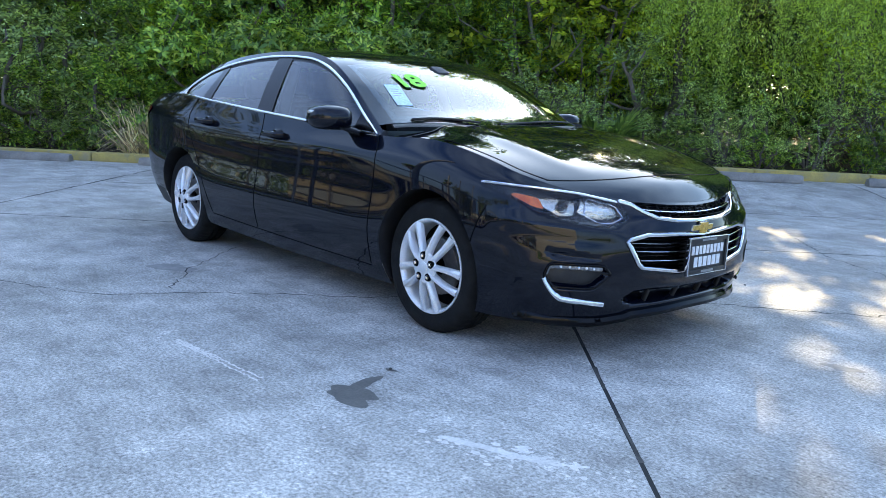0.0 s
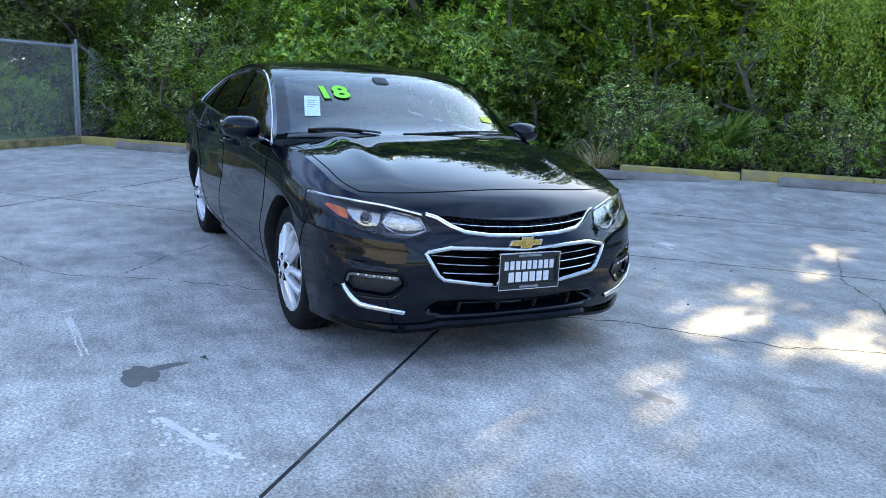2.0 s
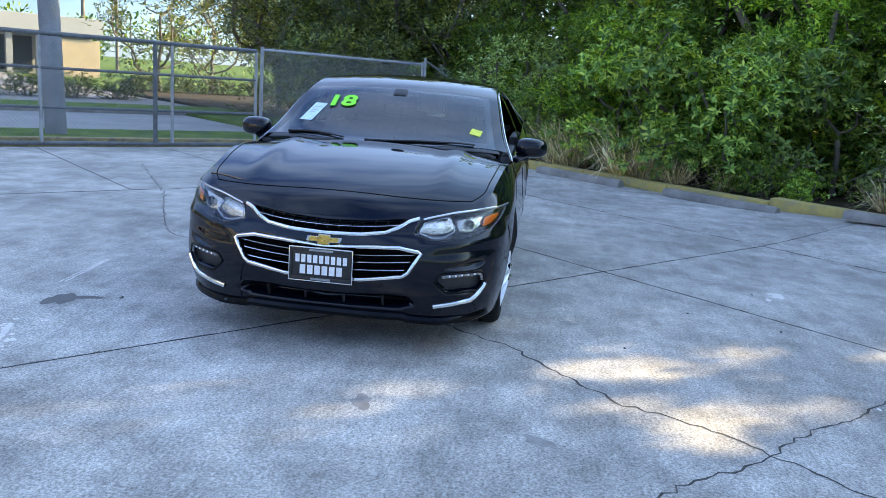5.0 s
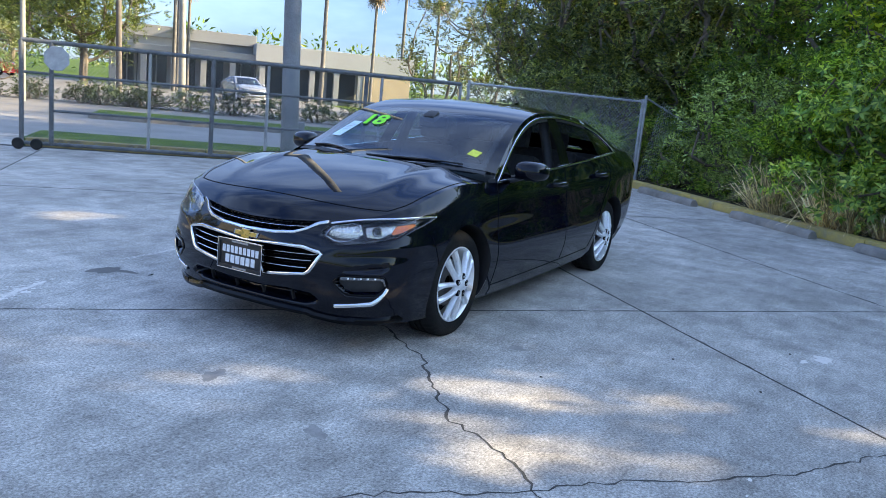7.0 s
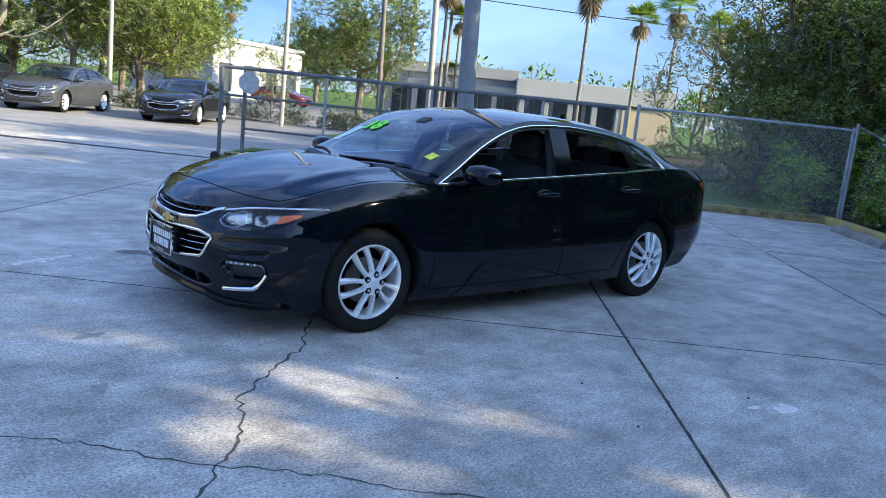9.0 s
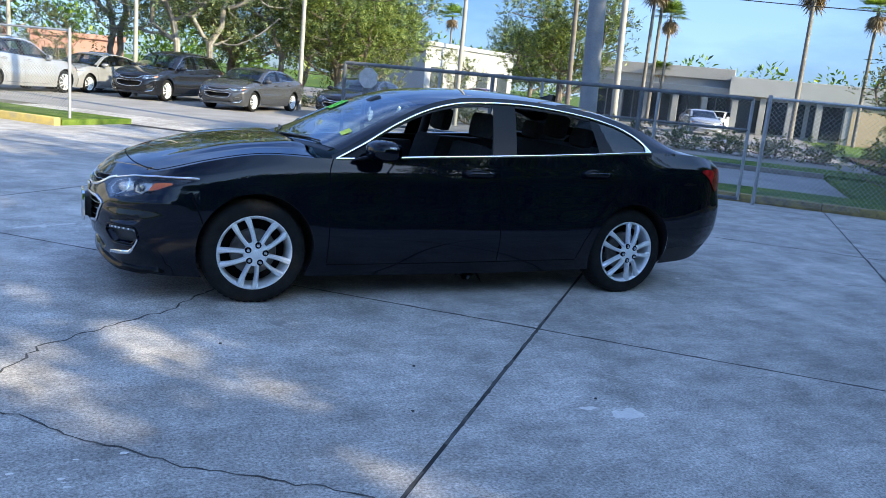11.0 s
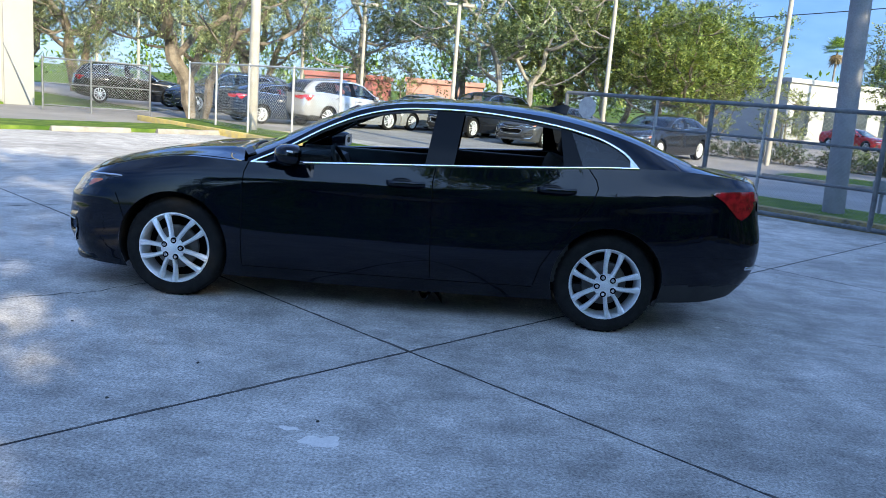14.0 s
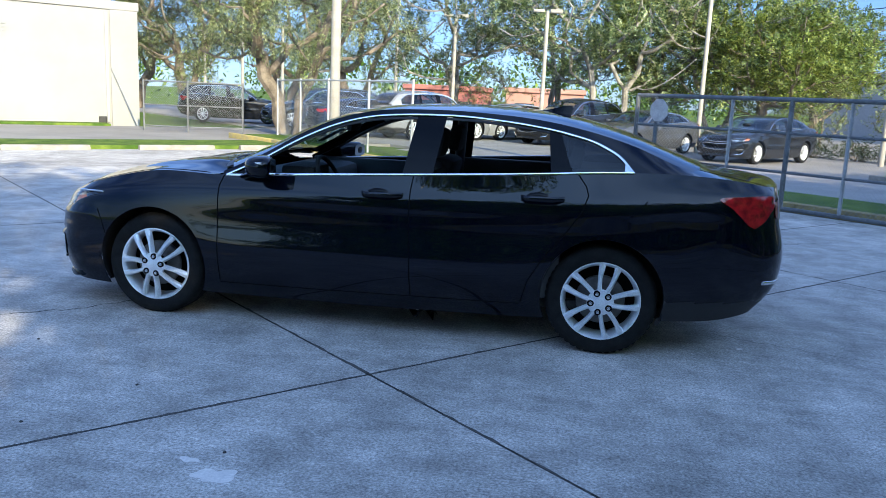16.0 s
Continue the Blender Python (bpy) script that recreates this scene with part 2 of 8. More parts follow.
M["bark"] = surf("bark", (0.07, 0.055, 0.04), (0.20, 0.165, 0.125), 3, 0.95, 1.0, 22)
M["palm_bark"] = surf("palm_bark", (0.10, 0.09, 0.078), (0.19, 0.172, 0.15), 4, 0.95, 0.8, 25)
M["bark_pale"] = surf("pale_bark", (0.13, 0.12, 0.105), (0.28, 0.26, 0.23), 3, 0.9, 0.8, 22)
M["white_wall"] = surf("white_stucco", (0.238, 0.236, 0.228), (0.271, 0.268, 0.260), 0.5, 0.85, 0.3, 60)
M["white_far"] = surf("pale_facade", (0.285, 0.285, 0.280), (0.335, 0.335, 0.330), 0.3, 0.85)
M["tan_wall"] = surf("tan_facade", (0.364, 0.280, 0.175), (0.434, 0.336, 0.210), 0.4, 0.85)
M["red_wall"] = surf("red_facade", (0.272, 0.096, 0.080), (0.336, 0.136, 0.104), 0.4, 0.8)
M["orange_wall"] = surf("terracotta_facade", (0.288, 0.152, 0.120), (0.368, 0.208, 0.160), 0.4, 0.8)
M["pole"] = surf("pale_concrete_pole", (0.248, 0.232, 0.200), (0.328, 0.308, 0.268), 2, 0.8, 0.2, 40)
M["pole_grey"] = surf("grey_concrete_pole", (0.18, 0.185, 0.195), (0.26, 0.265, 0.275), 2, 0.8, 0.2, 40)
M["pole_wood"] = surf("wooden_pole", (0.091, 0.076, 0.064), (0.154, 0.130, 0.109), 3, 0.9, 0.5, 30)
M["dark_window"] = surf("dark_window", (0.02, 0.025, 0.03), (0.05, 0.06, 0.07), 0.6, 0.12)
M["leaf_dark"] = leaf_mat("leaves_dark", [(0.044, 0.103, 0.014), (0.086, 0.181, 0.023), (0.143, 0.260, 0.034), (0.271, 0.364, 0.058)], 0.28, 0.42)
M["leaf_mid"] = leaf_mat("leaves_mid", [(0.081, 0.185, 0.025), (0.147, 0.291, 0.043), (0.237, 0.394, 0.059), (0.427, 0.522, 0.096)], 0.30, 0.42)
M["leaf_shrub"] = leaf_mat("leaves_shrub", [(0.086, 0.181, 0.037), (0.158, 0.290, 0.058), (0.253, 0.398, 0.080), (0.432, 0.498, 0.116)], 0.32, 0.45)
# light green leaves, with the sun on them brightened into the base colour
M["leaf_weep"] = leaf_mat("leaves_young", [(0.266, 0.416, 0.093), (0.370, 0.520, 0.128), (0.462, 0.612, 0.170), (0.554, 0.670, 0.221)], 0.45)
M["leaf_wood"] = leaf_mat("leaves_wood", [(0.046, 0.072, 0.021), (0.084, 0.119, 0.033), (0.129, 0.166, 0.048), (0.228, 0.245, 0.072)], 0.25)
M["leaf_hedge"] = leaf_mat("leaves_clipped", [(0.020, 0.036, 0.012), (0.036, 0.060, 0.018), (0.060, 0.088, 0.030), (0.110, 0.130, 0.050)], 0.15)
M["leaf_grey"] = leaf_mat("leaves_greyish", [(0.148, 0.224, 0.068), (0.248, 0.356, 0.114), (0.331, 0.468, 0.149), (0.465, 0.596, 0.229)], 0.3)
# the yellow of backlit leaves is put into the base colour here
M["leaf_gold"] = leaf_mat("leaves_sunlit", [(0.168, 0.280, 0.039), (0.280, 0.392, 0.052), (0.420, 0.476, 0.078)], 0.6)
M["twig"] = surf("bare_twig", (0.128, 0.104, 0.080), (0.272, 0.240, 0.200), 6, 0.9, 0.4, 60)
M["rust_wire"] = surf("rusty_wire", (0.10, 0.055, 0.03), (0.20, 0.12, 0.07), 8, 0.8)
M["leaf_dry"] = leaf_mat("dry_stalks", [(0.241, 0.193, 0.119), (0.483, 0.395, 0.246), (0.741, 0.627, 0.416)], 0.2)
M["leaf_olive"] = leaf_mat("leaves_olive", [(0.054, 0.077, 0.034), (0.097, 0.125, 0.056), (0.146, 0.172, 0.078), (0.206, 0.226, 0.122)], 0.25)
M["leaf_green"] = leaf_mat("leaves_green", [(0.046, 0.078, 0.018), (0.083, 0.128, 0.029), (0.125, 0.170, 0.040), (0.184, 0.215, 0.059)], 0.22)
M["leaf_deep"] = leaf_mat("leaves_deep", [(0.038, 0.067, 0.030), (0.068, 0.105, 0.046), (0.105, 0.141, 0.062), (0.167, 0.184, 0.093)], 0.2)
M["frond"] = leaf_mat("palm_fronds", [(0.075, 0.150, 0.042), (0.135, 0.225, 0.056), (0.210, 0.300, 0.084)], 0.25)
M["frond_dead"] = leaf_mat("dead_fronds", [(0.11, 0.085, 0.055), (0.20, 0.15, 0.095)], 0.1)


# ---- mesh helpers ----
def link_mesh(name, me, material, parent=None, label=""):
    if material is not None:
        me.materials.append(material)
    ob = new(name, me)
    ob.parent = parent
    if label:
        ob["label"] = label
    return ob


def part(name, bm, material, parent=None, label="", smooth=True):
    """Links a bmesh as one mesh object under a thing or a part."""
    me = bpy.data.meshes.new(name)
    bm.to_mesh(me)
    bm.free()
    if smooth:
        me.shade_smooth()
        me.set_sharp_from_angle(angle=radians(38))
    return link_mesh(name, me, material, parent, label)


def empty(name, m=None, label="", category="", group="", kind=""):
    ob = new(name)
    ob.empty_display_size = 0.1
    if m is not None:
        ob.matrix_world = m
    return tagged(ob, label, category, group, kind)


def grid_mesh(name, P, material, parent=None, label="", normals=None, flip=False, closed=False):
    """A smooth sheet through an array of places, rows by columns."""
    P = np.asarray(P, float)
    r, c = P.shape[:2]
    i, j = np.meshgrid(np.arange(r - 1), np.arange(c - (0 if closed else 1)), indexing="ij")
    k = (j + 1) % c
    q = np.stack([i * c + j, i * c + k, (i + 1) * c + k, (i + 1) * c + j], -1).reshape(-1, 4)
    if flip:
        q = q[:, ::-1]
    me = bpy.data.meshes.new(name)
    me.from_pydata(P.reshape(-1, 3).tolist(), [], q.tolist())
    me.shade_smooth()
    return link_mesh(name, me, material, parent, label)


def box(bm, lo, hi, bevel=0.0, m=None):
    """A box between two corners, with rounded edges, added to a bmesh."""
    got = bmesh.ops.create_cube(bm, size=1.0)["verts"]
    lo, hi = Vector(lo), Vector(hi)
    for v in got:
        v.co = Vector([lo[k] + (v.co[k] + 0.5) * (hi[k] - lo[k]) for k in range(3)])
    if bevel:
        edges = {e for v in got for e in v.link_edges}
        got = bmesh.ops.bevel(bm, geom=list(edges), offset=bevel, segments=2, affect="EDGES", profile=0.6)["verts"]
        got = list({v for f in [f for v in got for f in v.link_faces] for v in f.verts})
    if m is not None:
        bmesh.ops.transform(bm, matrix=m, verts=got)
    return got


def tube(bm, pts, radius, sides=8, taper=None, cap=True):
    """A round bar along a line of places; taper: the radius at its end."""
    pts = [Vector(p) for p in pts]
    rings = []
    up = Vector((0, 0, 1))
    for k, p in enumerate(pts):
        d = (pts[min(k + 1, len(pts) - 1)] - pts[max(k - 1, 0)]).normalized()
        a = d.cross(up)
        if a.length < 0.05:
            a = d.cross(Vector((1, 0, 0)))
        a.normalize()
        b = d.cross(a)
        r = radius if taper is None else radius + (taper - radius) * k / max(1, len(pts) - 1)
        rings.append([bm.verts.new(p + r * (math.cos(2 * math.pi * s / sides) * a + math.sin(2 * math.pi * s / sides) * b)) for s in range(sides)])
    for k in range(len(rings) - 1):
        for s in range(sides):
            bm.faces.new((rings[k][s], rings[k][(s + 1) % sides], rings[k + 1][(s + 1) % sides], rings[k + 1][s]))
    if cap:
        bm.faces.new(rings[0][::-1])
        bm.faces.new(rings[-1])
    return rings


def lathe(bm, profile, sides=48, axis="y", a0=0.0, a1=2 * math.pi):
    """A ring of (radius, offset) turned about the y axis."""
    whole = abs(a1 - a0 - 2 * math.pi) < 1e-6
    n = sides if whole else sides + 1
    rings = []
    for s in range(n):
        a = a0 + (a1 - a0) * s / sides
        rings.append([bm.verts.new((r * math.cos(a), o, r * math.sin(a))) for r, o in profile])
    for s in range(sides):
        q, w = rings[s], rings[(s + 1) % n]
        for k in range(len(profile) - 1):
            bm.faces.new((q[k], q[k + 1], w[k + 1], w[k]))
    return rings


def quads(name, V, material, parent=None, label=""):
    """Many loose four-cornered leaves as one mesh. V: leaves x 4 x 3."""
    V = np.asarray(V, np.float32)
    n = len(V)
    me = bpy.data.meshes.new(name)
    me.vertices.add(4 * n)
    me.vertices.foreach_set("co", V.ravel())
    me.loops.add(4 * n)
    me.loops.foreach_set("vertex_index", np.arange(4 * n, dtype=np.int32))
    me.polygons.add(n)
    me.polygons.foreach_set("loop_start", np.arange(0, 4 * n, 4, dtype=np.int32))
    me.update(calc_edges=True)
    return link_mesh(name, me, material, parent, label)


def smooth_line(xs, ys, x):
    """A smooth curve through a few given places."""
    xs, ys = np.asarray(xs, float), np.asarray(ys, float)
    if xs[0] > xs[-1]:
        xs, ys = xs[::-1], ys[::-1]
    d = np.diff(ys) / np.diff(xs)
    m = np.empty_like(ys)
    m[0], m[-1] = d[0], d[-1]
    w = np.diff(xs)
    m[1:-1] = (d[:-1] * w[1:] + d[1:] * w[:-1]) / (w[:-1] + w[1:])
    x = np.clip(np.asarray(x, float), xs[0], xs[-1])
    k = np.clip(np.searchsorted(xs, x) - 1, 0, len(xs) - 2)
    h = w[k]
    t = (x - xs[k]) / h
    return (2 * t**3 - 3 * t**2 + 1) * ys[k] + (t**3 - 2 * t**2 + t) * h * m[k] + (3 * t**2 - 2 * t**3) * ys[k + 1] + (t**3 - t**2) * h * m[k + 1]


def line(*pairs):
    xs, ys = zip(*pairs)
    return lambda x: smooth_line(xs, ys, x)

# ---- ground ----
def ground_sheet():
    """The earth under everything, out to the horizon."""
    bm = bmesh.new()
    ring = [0, 30, 80, 250, 900, 3000]
    rows = []
    for r in ring[1:]:
        rows.append([bm.verts.new((r * math.cos(a * math.pi / 24), r * math.sin(a * math.pi / 24), -0.09)) for a in range(48)])
    mid = bm.verts.new((0, 0, -0.09))
    for a in range(48):
        bm.faces.new((mid, rows[0][a], rows[0][(a + 1) % 48]))
        for k in range(len(rows) - 1):
            bm.faces.new((rows[k][a], rows[k + 1][a], rows[k + 1][(a + 1) % 48], rows[k][(a + 1) % 48]))
    tagged(part("ground", bm, M["grass"]), "grassy earth around the paved lot", "ground", kind="structure")


ground_sheet()

pavement = empty("pavement", None, "worn grey concrete lot of large jointed slabs", "pavement", kind="structure")


def plate(bm, u0, u1, v0, v1, z0, z1, inset=0.0015, step=1.2, skew=0.0):
    """A slab with softened edges that follows the lot's slight rise."""
    nu, nv = max(1, round((u1 - u0) / step)), max(1, round((v1 - v0) / step))
    top = {}
    for i in range(nu + 1):
        for j in range(nv + 1):
            u, v = u0 + inset + (u1 - u0 - 2 * inset) * i / nu, v0 + inset + (v1 - v0 - 2 * inset) * j / nv
            top[i, j] = bm.verts.new(lot(u - skew * (v - 0.9), v + 0.6 * skew * (u - 1.0) * ease(1 - abs(v - 1.28) / 2.2), z1 + rise(u, v)))
    for i in range(nu):
        for j in range(nv):
            bm.faces.new((top[i, j], top[i + 1, j], top[i + 1, j + 1], top[i, j + 1]))
    rim = [(i, 0) for i in range(nu)] + [(nu, j) for j in range(nv)] + [(i, nv) for i in range(nu, 0, -1)] + [(0, j) for j in range(nv, 0, -1)]
    low = []
    for i, j in rim:
        u, v = u0 + (u1 - u0) * i / nu, v0 + (v1 - v0) * j / nv
        q, v_ = u - skew * (v - 0.9), v + 0.6 * skew * (u - 1.0) * ease(1 - abs(v - 1.28) / 2.2)
        low.append((bm.verts.new(lot(q, v_, z1 - 0.008 + rise(u, v))), bm.verts.new(lot(q, v_, z0 + rise(u, v)))))
    for k, ij in enumerate(rim):
        a, b = low[k], low[(k + 1) % len(rim)]
        n = top[rim[(k + 1) % len(rim)]]
        bm.faces.new((top[ij], a[0], b[0], n))
        bm.faces.new((a[0], a[1], b[1], b[0]))


JOINTS_U = [-8.25, -3.88, 1.02, 5.94, 10.9, 15.8, 20.7]
JOINTS_V = [-14.3, -9.3, -4.28, -0.85, 1.28, 3.84, 6.35]
for k in range(len(JOINTS_U) - 1):
    for j in range(len(JOINTS_V) - 1):
        if (k, j) in ((1, 3), (2, 3), (3, 3), (4, 3), (5, 3)):
            continue                                   # no joint there: one longer slab
        v0, v1 = JOINTS_V[j], JOINTS_V[j + 1]
        if k >= 1 and j == 2:
            v1 = JOINTS_V[j + 2]
        bm = bmesh.new()
        plate(bm, JOINTS_U[k] + 0.0072, JOINTS_U[k + 1] - 0.0072, v0 + 0.0082, v1 - 0.0082, -0.06, 0.0, step=0.4 if v1 > 3.5 else 1.2, skew=0.035)
        part("slab", bm, M["concrete"], pavement, smooth=False)
bm = bmesh.new()
plate(bm, -8.25, 20.7, -14.3, 3.45, -0.08, -0.0012)
plate(bm, -8.25, 20.7, 3.45, 6.35, -0.08, -0.008, step=0.4)
part("joint_bed", bm, M["joint"], pavement, "dark filler in the slab joints", smooth=False)


def strip(bm, pts, width, z, rng, jag=0.0, seg=0.07):
    """A ragged ribbon along a line of places on the lot."""
    pts = [Vector(p) for p in pts]
    fine = []
    for a, b in zip(pts, pts[1:]):
        n = max(1, int((b - a).length / seg))
        for k in range(n):
            fine.append(a.lerp(b, k / n))
    fine.append(pts[-1])
    left, right = [], []
    for k, p in enumerate(fine):
        d = (fine[min(k + 1, len(fine) - 1)] - fine[max(k - 1, 0)]).normalized()
        nrm = Vector((-d.y, d.x))
        mid = p + nrm * rng.uniform(-jag, jag)
        w = width * rng.uniform(0.35, 1.0)
        u, v = mid.x * CU + mid.y * SU, -mid.x * SU + mid.y * CU
        h = z + rise(u, v)
        left.append(bm.verts.new((*(mid + nrm * w / 2), h)))
        right.append(bm.verts.new((*(mid - nrm * w / 2), h)))
    for k in range(len(fine) - 1):
        bm.faces.new((right[k], right[k + 1], left[k + 1], left[k]))


CRACKS = [
    (0.014, [(-4.3, -4.4), (-2.1, -3.0), (-0.6, -2.27), (-0.1, -1.96), (0.08, -1.63), (0.23, -1.35), (0.73, -0.72), (1.2, 0.1), (1.59, 0.49)]),
    (0.020, [(1.59, 0.49), (1.92, 0.96), (2.31, 1.27), (2.59, 1.52), (2.74, 1.84), (2.95, 2.08), (3.11, 2.25), (3.6, 2.75), (4.4, 3.4)]),
    (0.014, [(5.0, 0.3), (4.2, 0.95), (3.55, 1.48), (3.34, 1.65), (2.96, 2.09), (2.71, 2.27), (2.4, 2.62), (2.0, 2.98), (1.55, 3.25), (0.9, 4.0)]),
    (0.010, [(-0.02, -1.58), (-0.5, -1.24), (-1.0, -0.68)]),
    (0.008, [(-2.2, 0.2), (-3.0, 0.5), (-4.1, 0.9), (-5.2, 1.2)]),
]
rng = random.Random(5)
for w, pts in CRACKS:
    bm = bmesh.new()
    strip(bm, [Vector(p) for p in pts], w, 0.0012, rng, jag=0.020, seg=0.045)
    part("crack", bm, M["crack"], pavement, "thin ragged crack in the concrete", smooth=False)

# broken edges and packed dirt along the joints the cars roll over
dirt_rng = random.Random(17)
for along_u, at, lo, hi in ((True, 1.28, -3.8, 9.0), (True, 3.84, -3.8, 9.0), (False, 1.02, -4.2, 6.3), (False, -3.88, -4.2, 6.3), (False, 5.94, -4.2, 6.3), (True, -4.28, -8.0, 10.0), (True, -0.85, -8.0, -3.9)):
    bm, q = bmesh.new(), lo
    while q < hi:
        ln = dirt_rng.uniform(0.15, 0.7)
        ends = [(q, at), (min(q + ln, hi), at)]
        line_ = []
        for e, f in ends:
            u, v = (e, f) if along_u else (f, e)
            line_.append(lot(u - 0.035 * (v - 0.9), v + 0.021 * (u - 1.0) * ease(1 - abs(v - 1.28) / 2.2), 0).xy)
        strip(bm, line_, dirt_rng.uniform(0.016, 0.030) * (1.9 if at in (-3.88, 3.84) else 1.0), 0.0010, dirt_rng, jag=0.004, seg=0.05)
        q += ln + dirt_rng.uniform(0.02, 0.35)
    part("joint_dirt", bm, M["crack"], pavement, "dark dirt packed along a slab joint", smooth=False)


def blot(name, x, y, rx, ry, turn, material, label, seed, z=0.0009, rag=0.35):
    """A flat ragged patch with an uneven outline."""
    r = random.Random(seed)
    bm = bmesh.new()
    ph = [r.uniform(0, 6.28) for _ in range(6)]
    rim = []
    u, v = x * CU + y * SU, -x * SU + y * CU
    for k in range(40):
        a = 2 * math.pi * k / 40
        s = 1 + rag * sum(math.sin(a * (n + 2) + ph[n]) / (n + 1.6) for n in range(6))
        px, py = rx * s * math.cos(a), ry * s * math.sin(a)
        c, d = math.cos(radians(turn)), math.sin(radians(turn))
        rim.append(bm.verts.new((x + c * px - d * py, y + d * px + c * py, z + rise(u, v))))
    bm.faces.new(rim)
    return part(name, bm, material, pavement, label, smooth=False)


blot("stain", 1.935, -1.665, 0.125, 0.075, 12, M["stain"], "dark damp stain on the concrete", 5, rag=0.28)
blot("stain", 1.862, -1.565, 0.105, 0.036, 110, M["stain"], "", 3, z=0.0012, rag=0.22)
blot("stain", 1.79, -1.37, 0.025, 0.015, 20, M["stain"], "", 4)
blot("stain", 1.35, 1.29, 0.055, 0.04, 20, M["stain_pale"], "", 6)
blot("stain", 3.09, 1.13, 0.06, 0.045, 70, M["stain_pale"], "", 7)
blot("stain", 2.9, 0.35, 0.07, 0.05, 10, M["stain_pale"], "", 8)
blot("stain", -0.55, -1.35, 0.16, 0.09, 40, M["stain_pale"], "", 9, rag=0.2)
blot("chalk_mark", 0.04, 2.885, 0.075, 0.060, 30, M["chalk"], "pale worn patch on the concrete", 11)
blot("chalk_mark", 0.198, 2.784, 0.040, 0.022, 10, M["chalk"], "", 12)
blot("chalk_mark", -2.30, 0.49, 0.02, 0.02, 0, M["chalk"], "", 15)


def scuffs(x, y, length, width, turn, count, seed):
    """A trail of small pale flakes where the surface has worn."""
    r = random.Random(seed)
    bm = bmesh.new()
    c, d = math.cos(radians(turn)), math.sin(radians(turn))
    for k in range(count):
        a, b = r.gauss(0, length / 2.4), r.gauss(0, width / 2.4)
        px, py = x + c * a - d * b, y + d * a + c * b
        s = r.uniform(0.003, 0.013)
        n = 7
        ph = r.uniform(0, 6.28)
        bm.faces.new([bm.verts.new((px + s * r.uniform(0.6, 1.3) * math.cos(ph + 6.28 * q / n) * 1.6 * c, py + s * r.uniform(0.6, 1.3) * math.sin(ph + 6.28 * q / n), 0.0006 + 0.00001 * k)) for q in range(n)])
    bmesh.ops.recalc_face_normals(bm, faces=bm.faces)
    part("scuff_mark", bm, M["chalk"], pavement, "pale flaked scuff on the concrete", smooth=False)["kind"] = "stuff"


scuffs(2.70, -1.53, 0.5, 0.10, 28, 60, 61)
scuffs(-2.3, 3.2, 0.5, 0.08, 40, 40, 63)
scuffs(3.0, 3.0, 0.8, 0.2, 10, 40, 65)


def scrape(pts, width, seed):
    """A pale feathered scrape along a line."""
    r = random.Random(seed)
    bm = bmesh.new()
    for k in range(5):
        off = Vector((r.uniform(-0.02, 0.02), r.uniform(-0.02, 0.02)))
        a, b = sorted((r.uniform(0, 0.5), r.uniform(0.5, 1)))
        line_ = [Vector(p) + off for p in pts]
        lo, hi = int(a * (len(line_) - 1)), max(int(a * (len(line_) - 1)) + 2, round(b * len(line_)))
        strip(bm, line_[lo:hi] if len(line_[lo:hi]) > 1 else line_, width, 0.0008 + 0.00012 * k, r, jag=0.007, seg=0.012)
    part("scrape_mark", bm, M["chalk"], pavement, "pale feathered scrape on the concrete", smooth=False)


scrape([(2.435, -1.642), (2.571, -1.585), (2.728, -1.53), (2.818, -1.469), (2.881, -1.411)], 0.024, 71)
scrape([(2.644, -1.495), (2.671, -1.456), (2.665, -1.405)], 0.020, 72)
scrape([(2.731, -1.496), (2.752, -1.45)], 0.014, 73)
scrape([(0.93, -1.927), (1.26, -1.895), (1.60, -1.867)], 0.012, 74)

# pebbles
bm = bmesh.new()
bmesh.ops.create_icosphere(bm, subdivisions=2, radius=0.008)
for q in bm.verts:
    q.co *= 1 + 0.25 * noise.noise(q.co * 90)
    q.co.z *= 0.6
pebble = tagged(part("pebble", bm, M["crack"]), "small dark pebble lying on the concrete", "pebble", "pebbles on the lot")
for k, (x, y) in enumerate(((1.78, -1.366), (0.092, 2.69), (0.826, 2.10), (1.052, 2.64), (1.731, 1.60))):
    m = pose(x, y, 0.003, 0, 0, 50 * k)
    o = pebble if k == 0 else copy_thing(pebble, m)
    o.matrix_world = m

# planted bed under the hedge, one step above the lot
bm = bmesh.new()
plate(bm, -30.0, 34.0, 6.62, 40.0, -0.05, 0.09, step=2.0)
tagged(part("planting_bed", bm, M["soil"], smooth=False), "bare soil and leaf litter under the hedge", "soil", kind="structure")


def kerb_run(name, axis, at, start, end, width, height, material, label, piece=3.0):
    """A kerb of cast lengths, rounded along the top."""
    run = empty(name, None, label, "kerb", kind="structure")
    n = max(1, round(abs(end - start) / piece))
    for k in range(n):
        a, b = start + (end - start) * k / n, start + (end - start) * (k + 1) / n
        a, b = min(a, b) + 0.006, max(a, b) - 0.006
        bm = bmesh.new()
        z = rise((a + b) / 2 if axis == "u" else at, at if axis == "u" else (a + b) / 2)
        lo, hi = ((a, at, -0.06), (b, at + width, height)) if axis == "u" else ((at, a, -0.06), (at + width, b, height))
        box(bm, lo, hi, 0.022, Matrix.Rotation(radians(AXIS), 4, "Z"))
        bmesh.ops.translate(bm, vec=(0, 0, z), verts=bm.verts)
        part("kerb_stone", bm, material, run)
    return run


